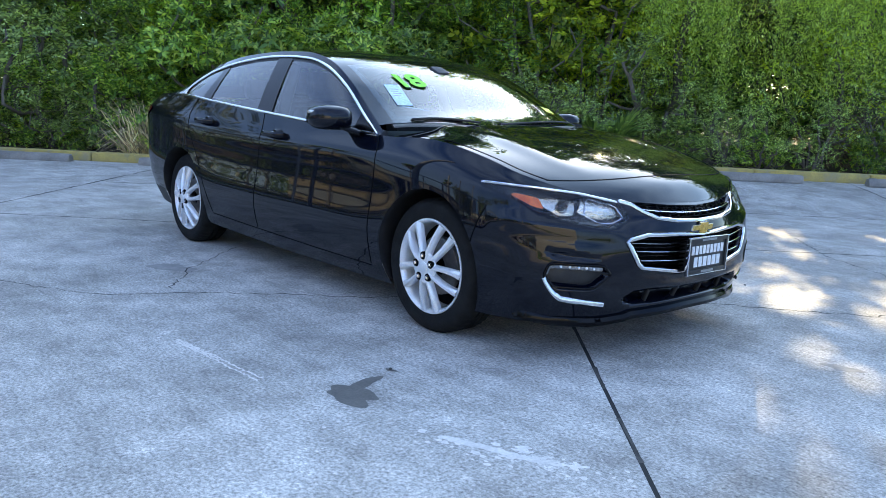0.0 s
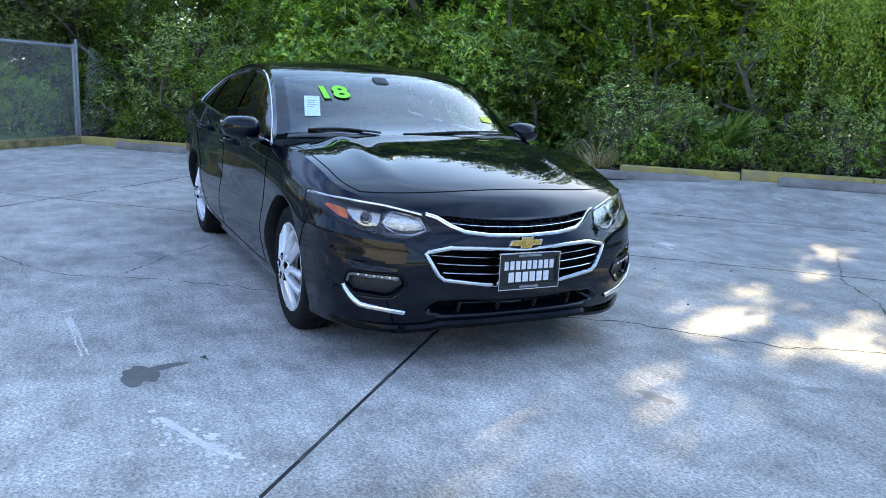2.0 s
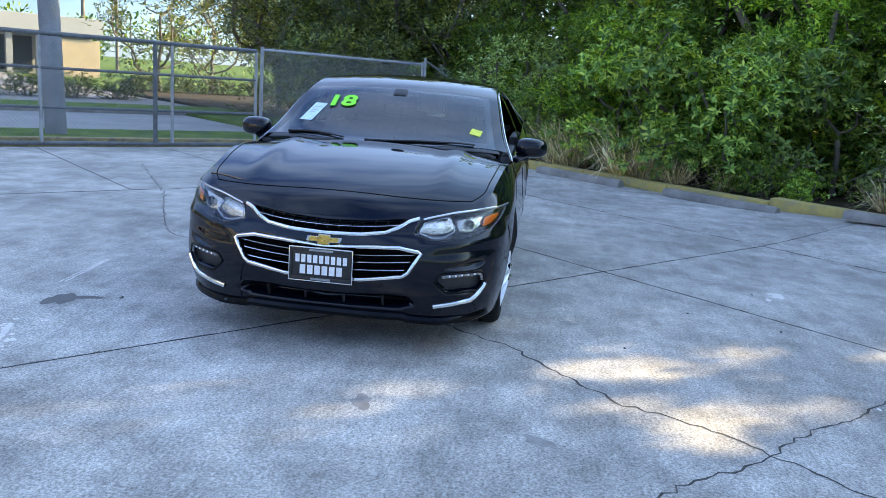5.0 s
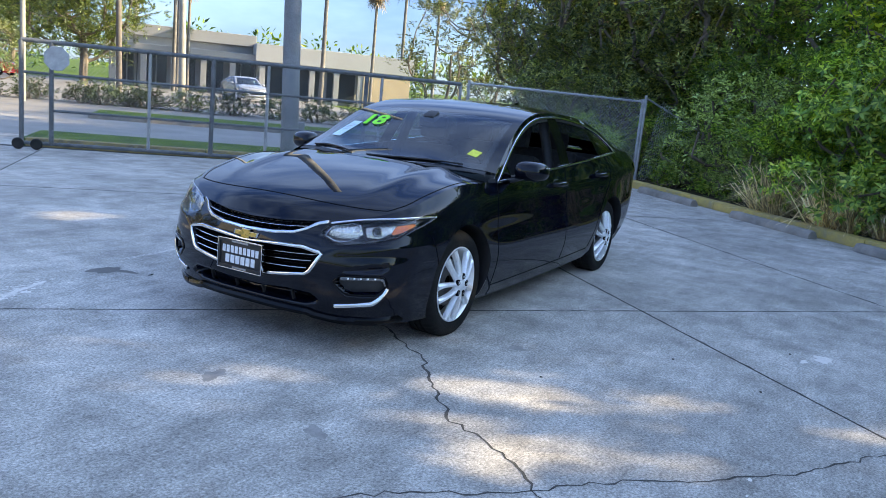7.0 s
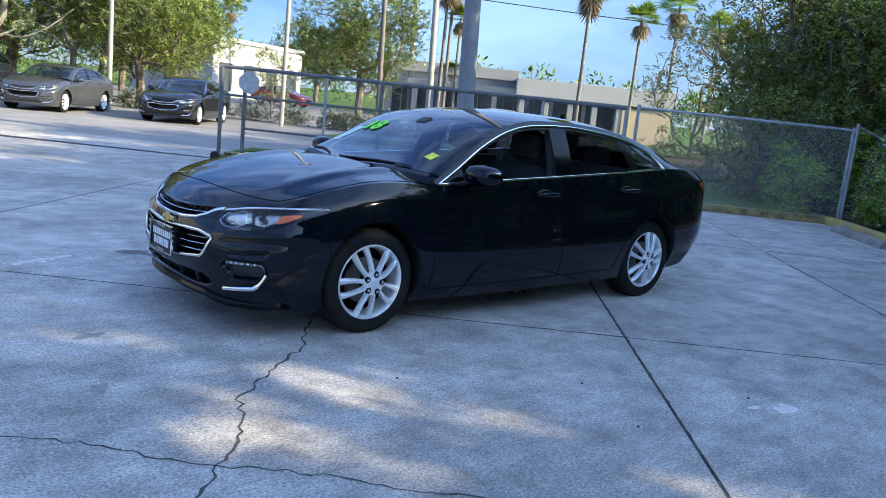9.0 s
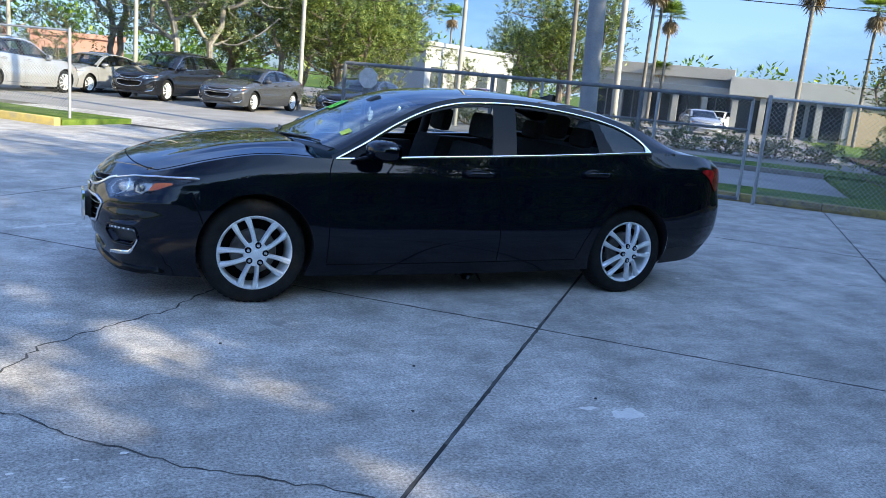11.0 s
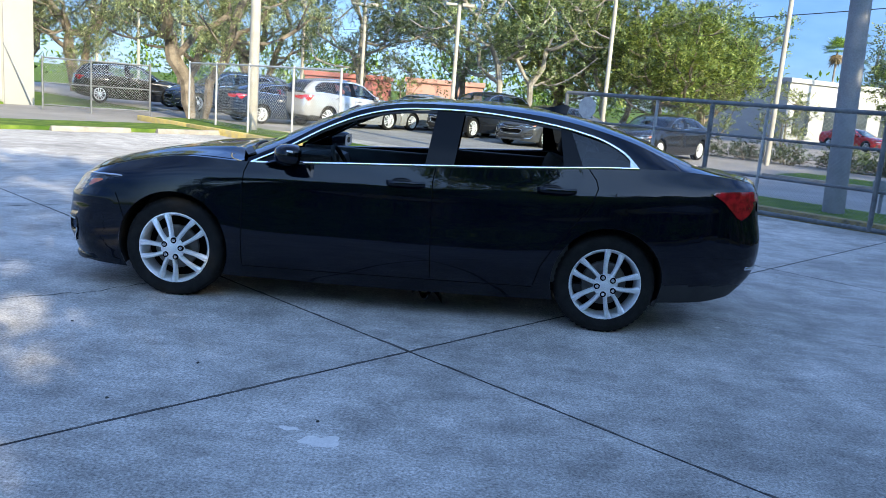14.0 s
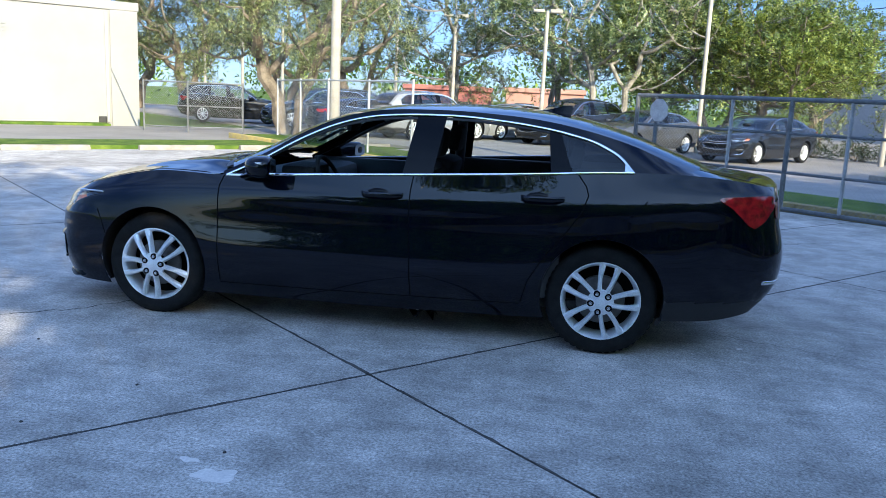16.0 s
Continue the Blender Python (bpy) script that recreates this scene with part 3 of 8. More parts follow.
kerb_run("kerb_hedge", "u", 6.36, -8.6, 24.0, 0.24, 0.13, M["kerb_yellow"], "faded yellow-painted concrete kerb along the hedge", 1.6)
kerb_run("kerb_gate", "v", -8.5, -4.6, 6.6, 0.22, 0.13, M["kerb_faded"], "faded yellowish concrete kerb below the wire fence")


def wheel_stop(u, v, length=1.75, turn=0.0, z=0.0):
    bm = bmesh.new()
    h, w = 0.112, 0.08
    prof = [(-w, 0), (-w, 0.045), (-w * 0.62, h - 0.01), (-w * 0.45, h), (w * 0.45, h), (w * 0.62, h - 0.01), (w, 0.045), (w, 0)]
    ends = []
    for x, s in ((-length / 2, 0.9), (-length / 2 + 0.04, 1), (length / 2 - 0.04, 1), (length / 2, 0.9)):
        ends.append([bm.verts.new((x, y * s, zz * s)) for y, zz in prof])
    for a, b in zip(ends, ends[1:]):
        for k in range(len(prof) - 1):
            bm.faces.new((a[k], a[k + 1], b[k + 1], b[k]))
    bm.faces.new(ends[0][::-1])
    bm.faces.new(ends[-1])
    bmesh.ops.recalc_face_normals(bm, faces=bm.faces)
    ob = part("wheel_stop", bm, M["kerb_grey"])
    ob.matrix_world = lot_pose(u, v, rise(u, v) + z, turn)
    return tagged(ob, "weathered grey concrete wheel stop before the kerb", "wheel stop", "wheel stops along the kerbs")


first_stop = wheel_stop(-6.4, 6.12)
for u in (-3.6, -1.05, 1.55, 4.15, 6.8, 9.5):
    copy_thing(first_stop, lot_pose(u, 6.12, rise(u, 6.12), rng.uniform(-1, 1)))
for u in (-0.2, -3.0, 2.5, -5.4):
    copy_thing(first_stop, lot_pose(u, -14.15, 0, 0))

# beyond the gate: verge, drive, island, forecourt
for name, u0, u1, v0, v1, z, mat, label, cat in (
    ("verge_end", -15.4, -10.3, 4.6, 6.6, 0.09, M["grass"], "mown grass at the end of the drive", "grass verge"),
    ("verge_near", -10.3, -8.52, -4.7, 6.6, 0.10, M["grass"], "mown grass verge behind the wire fence", "grass verge"),
    ("drive", -16.2, -10.3, -80.0, 4.6, 0.0, M["asphalt"], "worn grey asphalt drive beyond the fence", "drive"),
    ("drive_mouth", -10.3, -8.25, -14.3, -4.7, 0.0, M["concrete"], "pale concrete drive mouth at the gate", "drive"),
    ("verge_far", -18.9, -16.2, -4.6, 6.6, 0.10, M["grass"], "mown grass island along the drive", "grass verge"),
    ("forecourt", -60.0, -18.9, -60.0, 6.6, 0.0, M["lot_far"], "sunlit pale forecourt paving", "forecourt"),
    ("car_park", -18.9, -16.2, -60.0, -4.6, 0.0, M["lot_far"], "sunlit pale car park paving", "car park"),
    ("verge_south", -5.9, 24.0, -16.4, -14.3, 0.09, M["grass"], "grass strip behind the wheel stops", "grass verge"),
    ("drive_south", -10.3, 24.0, -25.0, -16.4, 0.0, M["lot_far"], "pale concrete side drive", "drive"),
    ("verge_pole", -8.2, -6.3, -19.0, -9.7, 0.11, M["grass"], "grass island with a yellow kerb", "grass verge"),
):
    bm = bmesh.new()
    plate(bm, u0, u1, v0, v1, -0.085, z, step=4.0)
    tagged(part(name, bm, mat, smooth=False), label, cat, kind="structure")
kerb_run("kerb_island", "v", -6.28, -19.0, -9.7, 0.16, 0.15, M["kerb_yellow"], "bright yellow-painted kerb round the grass island")
kerb_run("kerb_drive", "v", -16.3, -4.6, 4.6, 0.16, 0.13, M["kerb_grey"], "grey concrete kerb along the far verge")


# ---- wire fences ----
def wire_net(length, height, gap=0.066, r=0.0022):
    """Diamond wire netting, each wire a thin three-sided rod."""
    bm = bmesh.new()
    n = int((length + height) / gap)
    for side in (1, -1):
        for k in range(n):
            s = k * gap - (height if side > 0 else 0)
            a, b = (s, 0.0), (s + height * side, height)
            (x0, z0), (x1, z1) = a, b
            lo, hi = (0.0, length)
            if x0 == x1:
                continue
            ts = sorted(((lo - x0) / (x1 - x0), (hi - x0) / (x1 - x0)))
            t0, t1 = max(0, ts[0]), min(1, ts[1])
            if t1 - t0 < 0.01:
                continue
            p = [Vector((x0 + (x1 - x0) * t, 0.0017 * side, z0 + (z1 - z0) * t)) for t in (t0, t1)]
            tube(bm, p, r, 3, cap=False)
    return bm


def wire_fence(name, places, height, label, rails=(1.0,), material=None, post=0.030, group="", base=0.1, drop=0.0):
    """Posts at given places along the lot, rails between and netting on them."""
    material = material or M["galv"]
    f = empty(name, lot_pose(*places[0]), label, "wire fence", group)
    inv = f.matrix_world.inverted()
    pts = [inv @ lot(u, v, base - drop * math.hypot(u - places[0][0], v - places[0][1])) for u, v in places]
    for p in pts:
        bm = bmesh.new()
        tube(bm, [p - Vector((0, 0, 0.2)), p + Vector((0, 0, height + 0.02)), p + Vector((0, 0, height + 0.05))], post, 10, cap=True)
        part("post", bm, material, f)
    nets = {}
    for a, b in zip(pts, pts[1:]):
        d = b - a
        for h in rails:
            bm = bmesh.new()
            tube(bm, [a + Vector((0, 0, h * height)), b + Vector((0, 0, h * height))], 0.021, 8)
            part("rail", bm, material, f)
        key = round(d.length, 1)
        if key not in nets:
            ob = part("netting", wire_net(d.length, height + 0.015, 0.078, 0.0021), M["wire_lifted" if name in ("boundary_fence", "corner_fence") else "wire"], f, smooth=False)
            nets[key] = ob.data
        else:
            ob = new("netting", nets[key])
            ob.parent = f
        ob.matrix_local = Matrix.Translation(a + Vector((0, 0, 0.03))) @ Matrix.Rotation(math.atan2(d.y, d.x), 4, "Z") @ Matrix.Rotation(-math.atan2(d.z, math.hypot(d.x, d.y)), 4, "Y") @ Matrix.Translation((0, -0.035, 0))
    return f


FENCE_H = 1.68
wire_fence("boundary_fence", [(-8.05, 2.75), (-8.72, 6.75)], FENCE_H, "galvanised chain-link fence on steel posts behind the gate", (1.0,), base=0.02)
wire_fence("corner_fence", [(-8.70, 6.80), (-9.35, 8.6)], FENCE_H, "galvanised chain-link fence sinking into the hedge", (1.0,), drop=0.3)
wire_fence("island_fence", [(-6.75, -9.95), (-6.75, -11.8), (-6.75, -13.8), (-7.2, -16.3), (-7.6, -18.7)], FENCE_H, "galvanised chain-link fence on the grass island", (1.0,))
wire_fence("lot_fence", [(-7.4, -21.0), (-5.7, -21.4), (-4.6, -22.4)], 1.5, "galvanised chain-link gate by the white building", (1.0, 0.5, 0.05), M["gate_grey"])


def sliding_gate():
    g = empty("sliding_gate", lot_pose(-7.75, -4.55), "long grey steel sliding gate with chain-link infill", "gate")
    length, h = 7.05, 1.66
    posts = [0.0, 0.42, 1.85, 2.82, 3.7, 5.35, 5.62, 7.05]
    for s in posts:
        bm = bmesh.new()
        tube(bm, [(0, s, 0.08), (0, s, h)], 0.036 if s in (0.0, 0.42, 2.82, 5.35) else 0.026, 10)
        part("upright", bm, M["gate_grey"] if s in (0.0, 0.42, 2.82, 5.35) else M["galv"], g)
    for z, a, r in ((h, 0, 0.034), (0.10, 0, 0.03), (0.62, 0.42, 0.022), (1.18, 0, 0.022)):
        bm = bmesh.new()
        tube(bm, [(0, a, z), (0, length, z)], r, 10)
        part("rail", bm, M["gate_grey"], g)
    net = part("netting", wire_net(length, h - 0.12, 0.066, 0.0015), M["wire"], g, smooth=False)
    net.matrix_local = Matrix.Translation((0.03, 0, 0.1)) @ Matrix.Rotation(radians(90), 4, "Z")
    for s in (0.06, 0.32):
        bm = bmesh.new()
        lathe(bm, [(0.0, -0.02), (0.04, -0.02), (0.075, -0.024), (0.088, 0), (0.075, 0.024), (0.04, 0.02), (0.0, 0.02)], 24)
        w = part("roller", bm, M["joint"], g, "small dark gate wheel")
        w.matrix_local = pose(0.06, s - 0.1, 0.088, 0, 0, 90)
    bm = bmesh.new()
    lathe(bm, [(0.0, -0.004), (0.19, -0.004), (0.195, 0), (0.19, 0.004), (0.0, 0.004)], 8)
    s = part("sign_disc", bm, M["galv"], g, "blank weathered octagonal metal disc")
    s.matrix_local = pose(0.05, 0.5, 1.42, 0, 22.5, 90)
    return g


sliding_gate()


# ---- plants ----
def unit(a):
    return a / (np.linalg.norm(a, axis=-1, keepdims=True) + 1e-9)


def blades(P, axis, face, ln, aspect, bend):
    """Pointed leaves from P along axis, lying towards face: leaves x 4 x 3."""
    side = unit(np.cross(axis, face))
    mid = P + axis * ln * 0.45 + unit(face) * bend
    return np.stack([P, mid + side * ln * aspect * 0.5, P + axis * ln - unit(face) * bend, mid - side * ln * aspect * 0.5], 1)


def leaf_cloud(rng, centres, radius, per, size, droop=0.0, flat=0.5, squash=0.8, aspect=0.42, habit="spray", run=7):
    """Leaves gathered on shoots round the given places. habit: rosette, spray (along a twig) or loose."""
    radius = np.asarray(radius, float)
    if habit == "loose":
        run = 1
    shoots = max(1, per // run)
    C = np.repeat(np.asarray(centres, float), shoots, axis=0)
    R = radius[::per].repeat(shoots)
    n = len(C)
    d = unit(rng.normal(size=(n, 3)) + [0, 0, 0.25])
    P = C + d * (R * rng.uniform(0.2, 1.0, n) ** 0.55)[:, None] * [1, 1, squash]
    axis = unit(d * 0.9 + [0, 0, 0.45 - droop] + rng.normal(size=(n, 3)) * flat)
    s = unit(np.cross(axis, [0.0, 0.0, 1.0] + rng.normal(size=(n, 3)) * 0.35))
    up = np.cross(s, axis)
    big = size * rng.uniform(0.75, 1.25, n)
    out = []
    for k in range(run):
        ln = (big * rng.uniform(0.7, 1.15, n))[:, None]
        bend = ln * rng.uniform(0.02, 0.16, n)[:, None]
        if habit == "rosette":
            ang = 6.283 * (k * 0.382 + rng.uniform(0, 0.08, n))[:, None]
            lift = rng.uniform(0.1, 0.75, n)[:, None]
            a = unit((s * np.cos(ang) + up * np.sin(ang)) * np.cos(lift) + axis * np.sin(lift) - [0, 0, 0.12 + droop])
            out.append(blades(P + axis * ln * 0.05 * k, a, axis, ln, aspect, bend))
        elif habit == "spray":
            t = (k + 0.5) / run
            hand = 1 if k % 2 else -1
            base = P + axis * (big * run * 0.30 * t)[:, None] - np.array([0, 0, 0.5 * droop + 0.12]) * (big * run * 0.30 * t * t)[:, None]
            a = unit(axis * 0.65 + s * hand * (1.0 if k < run - 1 else 0.1) + rng.normal(size=(n, 3)) * 0.22 - [0, 0, droop * 0.5])
            out.append(blades(base, a, up + rng.normal(size=(n, 3)) * 0.25, ln, aspect, bend))
        else:
            out.append(blades(P, unit(axis + rng.normal(size=(n, 3)) * 0.3), up, ln, aspect, bend))
    return np.concatenate(out)


def branching(bm, r, stems, tips, trunk_r, reach=0.6, sag=0.10):
    """Grows wood from the stems out to every tip; limbs thicken with what they carry."""
    nodes, parent = [], []
    for stem in stems:
        last = -1
        for k, p in enumerate(stem):
            nodes.append(Vector(p))
            parent.append(last)
            last = len(nodes) - 1
    first = [k for k in range(len(nodes)) if parent[k] < 0]
    way = [0.0] * len(nodes)
    for k in range(len(nodes)):
        if parent[k] >= 0:
            way[k] = way[parent[k]] + (nodes[k] - nodes[parent[k]]).length
    roots = set(first)
    ends = []
    hub = nodes[first[0]]
    for c in sorted((Vector(t) for t in tips), key=lambda c: (c - hub).length):
        best = min((k for k in range(len(nodes)) if k not in roots), key=lambda k: (nodes[k] - c).length + reach * way[k] * 0.5 + (2.0 * max(0.0, nodes[k].z - c.z)))
        a = nodes[best]
        L = (c - a).length
        n = max(2, min(5, int(L / 0.45)))
        kink = Vector((r.uniform(-1, 1), r.uniform(-1, 1), r.uniform(-0.6, 0.6))) * 0.10 * L
        last = best
        for q in range(1, n + 1):
            f = q / n
            p = a.lerp(c, f) + kink * math.sin(math.pi * f) + Vector((0, 0, -sag * L * math.sin(math.pi * f)))
            nodes.append(p)
            parent.append(last)
            way.append(way[last] + L / n)
            last = len(nodes) - 1
        ends.append(last)
    load = [0.0] * len(nodes)
    for e in ends:
        k = e
        while k >= 0:
            load[k] += 1.0
            k = parent[k]
    most = max(load[k] for k in first)
    rad = [max(0.008, trunk_r * (max(w, 0.25) / most) ** 0.46) for w in load]
    kids = collections.defaultdict(list)
    for k, q in enumerate(parent):
        if q >= 0:
            kids[q].append(k)
    todo = [(k, [k]) for k in first]
    while todo:
        k, run = todo.pop()
        while kids[k]:
            nxt = sorted(kids[k], key=lambda q: -load[q])
            for other in nxt[1:]:
                todo.append((other, [k, other]))
            k = nxt[0]
            run.append(k)
        rings, up = [], Vector((0, 0, 1))
        sides = 8 if rad[run[min(1, len(run) - 1)]] > 0.06 else 5
        for q, node in enumerate(run):
            d = (nodes[run[min(q + 1, len(run) - 1)]] - nodes[run[max(q - 1, 0)]]).normalized()
            x = d.cross(Vector((1, 0, 0)) if abs(d.x) < 0.7 else Vector((0, 1, 0))).normalized()
            y = d.cross(x)
            w = rad[node] if q or node in roots else min(rad[node], rad[run[1]] * 1.15)
            w *= r.uniform(0.9, 1.1)
            rings.append([bm.verts.new(nodes[node] + w * (math.cos(6.283 * t / sides) * x + math.sin(6.283 * t / sides) * y)) for t in range(sides)])
        for g, h in zip(rings, rings[1:]):
            for t in range(sides):
                bm.faces.new((g[t], g[(t + 1) % sides], h[(t + 1) % sides], h[t]))
    bmesh.ops.recalc_face_normals(bm, faces=bm.faces)


def stem_line(r, base, top, n=6, wander=0.1):
    base, top = Vector(base), Vector(top)
    return [base.lerp(top, k / n) + Vector((r.uniform(-1, 1), r.uniform(-1, 1), 0)) * wander * math.sin(math.pi * k / n) for k in range(n + 1)]


def tree(name, seed, height, trunk_h, crown, leaf, material, label, clumps=46, per=150, bark=None, trunk_r=0.16, low=0.0, category="tree", fork=0, habit="spray", fat=(0.15, 0.30), run=7, aspect=0.42, droop=0.0, gaps=0.35):
    """A tree: trunk and limbs, and a crown of leafy shoots in uneven masses. crown: half-widths."""
    r, rn = random.Random(seed), np.random.default_rng(seed)
    t = empty(name, None, label, category)
    bm = bmesh.new()
    half = (height - (low or trunk_h)) / 2
    mid = (low or trunk_h) + half
    centres, tries = [], 0
    while len(centres) < clumps:
        tries += 1
        d = Vector((r.gauss(0, 1), r.gauss(0, 1), r.gauss(0, 1))).normalized()
        w = 1.0 + 0.45 * noise.noise(d * 1.7 + Vector((seed, 0, 0)))
        d *= r.uniform(0.2, 1.0) ** 0.45
        if tries < 40 * clumps and noise.noise(d * 2.6 + Vector((0, seed, 5))) < -0.5 + gaps:
            continue
        centres.append((d.x * crown[0] * w, d.y * crown[1] * w, mid + d.z * half * w))
    if fork:
        stems = []
        for k in range(fork):
            a = 6.28 * k / fork + r.uniform(-0.5, 0.5)
            stems.append(stem_line(r, (0.10 * math.cos(a), 0.10 * math.sin(a), -0.15), (crown[0] * 0.34 * math.cos(a), crown[1] * 0.34 * math.sin(a), trunk_h + (height - trunk_h) * 0.35), 6, 0.22))
    else:
        stems = [stem_line(r, (0, 0, -0.15), (r.uniform(-0.2, 0.2), r.uniform(-0.2, 0.2), trunk_h + (height - trunk_h) * 0.45))]
    branching(bm, r, stems, centres, trunk_r)
    part("trunk", bm, bark or M["bark"], t)
    rad = np.repeat([crown[0] * r.uniform(*fat) for _ in centres], per)
    quads("crown", leaf_cloud(rn, centres, rad, per, leaf, droop, aspect=aspect, habit=habit, run=run), material, t)
    return t


def shrub(name, seed, width, height, leaf, material, label, clumps=34, per=130, aspect=0.42, droop=0.1, habit="spray", run=7, fat=(0.10, 0.21)):
    r, rn = random.Random(seed), np.random.default_rng(seed)
    t = empty(name, None, label, "shrub")
    centres = []
    for k in range(clumps):
        a, q = r.uniform(0, 6.28), r.uniform(0, 1) ** 0.6
        z = r.uniform(0.04, 1.0)
        w = width * 0.5 * q * (1.0 - 0.45 * z**2)
        centres.append((math.cos(a) * w, math.sin(a) * w, z * height))
    bm = bmesh.new()
    stems = [stem_line(r, (0.1 * math.cos(a), 0.1 * math.sin(a), -0.1), (0.16 * width * math.cos(a), 0.16 * width * math.sin(a), 0.45 * height), 3, 0.05) for a in (0.3, 1.9, 3.4, 5.0)]
    branching(bm, r, stems, centres, 0.035)
    part("stem", bm, M["bark"], t)
    rad = np.repeat([width * r.uniform(*fat) for _ in centres], per)
    quads("foliage", leaf_cloud(rn, centres, rad, per, leaf, droop, aspect=aspect, habit=habit, run=run), material, t)
    return t


def spread(proto, spots, group=""):
    """The first one and its copies, each turned and sized a little differently."""
    r = random.Random(len(spots) * 7 + 3)
    for k, (u, v, s) in enumerate(spots):
        p = lot(u, v, 0.06 + rise(u, v))
        m = Matrix.Translation(p) @ Matrix.Rotation(r.uniform(0, 6.28), 4, "Z")
        ob = proto if k == 0 else copy_thing(proto, m)
        ob.matrix_world = m @ Matrix.Diagonal((s, s, s * r.uniform(0.92, 1.1), 1))
        if group:
            ob["group"] = group


def twigs(name, seed, count, reach, height, material, label, leaves=0):
    """A tangle of thin bare arching twigs, with a few small leaves."""
    r, rn = random.Random(seed), np.random.default_rng(seed)
    t = empty(name, None, label, "shrub", "bare scrub of the hedge")
    bm = bmesh.new()
    spots = []
    for k in range(count):
        a, q = r.uniform(0, 6.28), r.uniform(0.2, 1.0)
        top = Vector((math.cos(a) * reach * q, math.sin(a) * reach * q * 0.6, height * r.uniform(0.2, 0.8)))
        mid = top * 0.5 + Vector((r.uniform(-.25, .25), r.uniform(-.15, .15), height * r.uniform(0.1, 0.35)))
        end = top + Vector((math.cos(a + r.uniform(-1.5, 1.5)) * 0.45, math.sin(a + r.uniform(-1, 1)) * 0.3, r.uniform(-0.45, 0.2)))
        tube(bm, [(0.4 * reach * q * math.cos(a + 1), 0.25 * math.sin(a), -0.05), mid, top, end], r.uniform(0.004, 0.009), 4, 0.002, cap=False)
        spots += [tuple(mid.lerp(top, r.random())), tuple(top), tuple(end)]
    part("twig_tangle", bm, material, t)["kind"] = "stuff"
    if leaves:
        quads("foliage", leaf_cloud(rn, spots, np.full(len(spots) * leaves, 0.16), leaves, 0.055, 0.1, aspect=0.4, run=5), M["leaf_grey"], t)
    return t


HEDGE = "shrubs of the hedge"
sh_dark = shrub("hedge_shrub", 11, 2.6, 2.5, 0.075, M["leaf_dark"], "dense dark green shrub of the boundary hedge", 34, 266, 0.34)
sh_mid = shrub("hedge_shrub", 12, 2.4, 2.2, 0.11, M["leaf_mid"], "leafy mid-green shrub of the boundary hedge", 26, 190, 0.36, run=8)
sh_light = shrub("hedge_shrub", 13, 2.0, 1.7, 0.088, M["leaf_shrub"], "bright green broad-leaved shrub before the hedge", 30, 380, 0.33, 0.05, "rosette", 9)
sh_low = shrub("hedge_shrub", 14, 1.5, 0.9, 0.085, M["leaf_mid"], "low weedy green shrub at the hedge foot", 20, 150, 0.30, 0.05, "rosette", 8)
sh_grey = shrub("hedge_shrub", 16, 1.6, 1.35, 0.06, M["leaf_grey"], "greyish green scrubby shrub at the hedge foot", 28, 120, 0.34, run=8)
sh_gold = shrub("hedge_shrub", 17, 2.4, 3.1, 0.10, M["leaf_gold"], "tall thin shrub with leaves coloured yellow as if sunlit", 26, 90, 0.5)


def clear_of(u, spans):
    return all(not a < u < b for a, b in spans)


back = [(u + rng.uniform(-.4, .4), 8.6 + rng.uniform(-.3, .7), rng.uniform(0.8, 1.35)) for u in np.arange(-8.0, 21, 1.8)]
spread(sh_dark, [q for q in back if clear_of(q[0], ((2.6, 3.9), (5.6, 8.8)))] + [(u + rng.uniform(-.4, .4), 10.4, rng.uniform(1.2, 1.7)) for u in np.arange(-9, 15, 2.8) if not 4.0 < u < 7.0], HEDGE)
front = [(u + rng.uniform(-.5, .5), 8.0 + rng.uniform(-.2, .5), rng.uniform(0.7, 1.1)) for u in np.arange(-7.4, 20, 2.3)]
spread(sh_mid, [q for q in front if clear_of(q[0], ((-1.2, 8.4),))] + [(-9.3, 9.6, 1.2), (-11.0, 10.6, 1.3), (-12.6, 11.8, 1.4), (-9.8, 7.9, .7), (-9.4, 6.2, 0.55)], HEDGE)
spread(sh_light, [(-2.6, 7.8, 1.5), (-1.5, 7.8, 1.2), (-5.2, 7.9, 0.9), (-3.9, 8.0, 1.4), (9.2, 7.7, .9), (12.3, 7.7, 1.0), (-0.6, 8.4, 1.4)], HEDGE)
spread(sh_low, [(u + rng.uniform(-.3, .3), 7.15 + rng.uniform(-.1, .2), rng.uniform(0.45, 0.8)) for u in np.arange(-7.6, 18, 1.25)], HEDGE)
spread(sh_grey, [(1.35, 7.5, 1.05), (0.7, 7.3, 0.6), (1.9, 7.4, 0.8), (3.9, 7.3, 0.8), (4.7, 7.35, 0.75), (2.9, 7.25, 0.5), (-0.9, 7.3, 0.55), (5.6, 7.3, 0.7), (7.9, 7.4, 0.6), (-6.4, 7.4, 0.8), (-6.9, 7.9, 1.7), (-5.7, 8.1, 1.6), (-7.8, 8.0, 1.5), (3.2, 7.9, 1.3)], HEDGE)
spread(sh_gold, [(6.6, 8.7, 1.0), (7.9, 8.9, 1.1), (2.6, 10.0, 1.2), (1.2, 10.6, 1.3), (3.4, 10.3, 1.25), (-5.4, 9.4, 1.15), (2.3, 9.0, 1.2), (1.4, 9.2, 1.25)], HEDGE)
sprig = twigs("bare_scrub", 18, 60, 0.95, 1.5, M["twig"], "tangle of bare grey twigs with small leaves", 10)
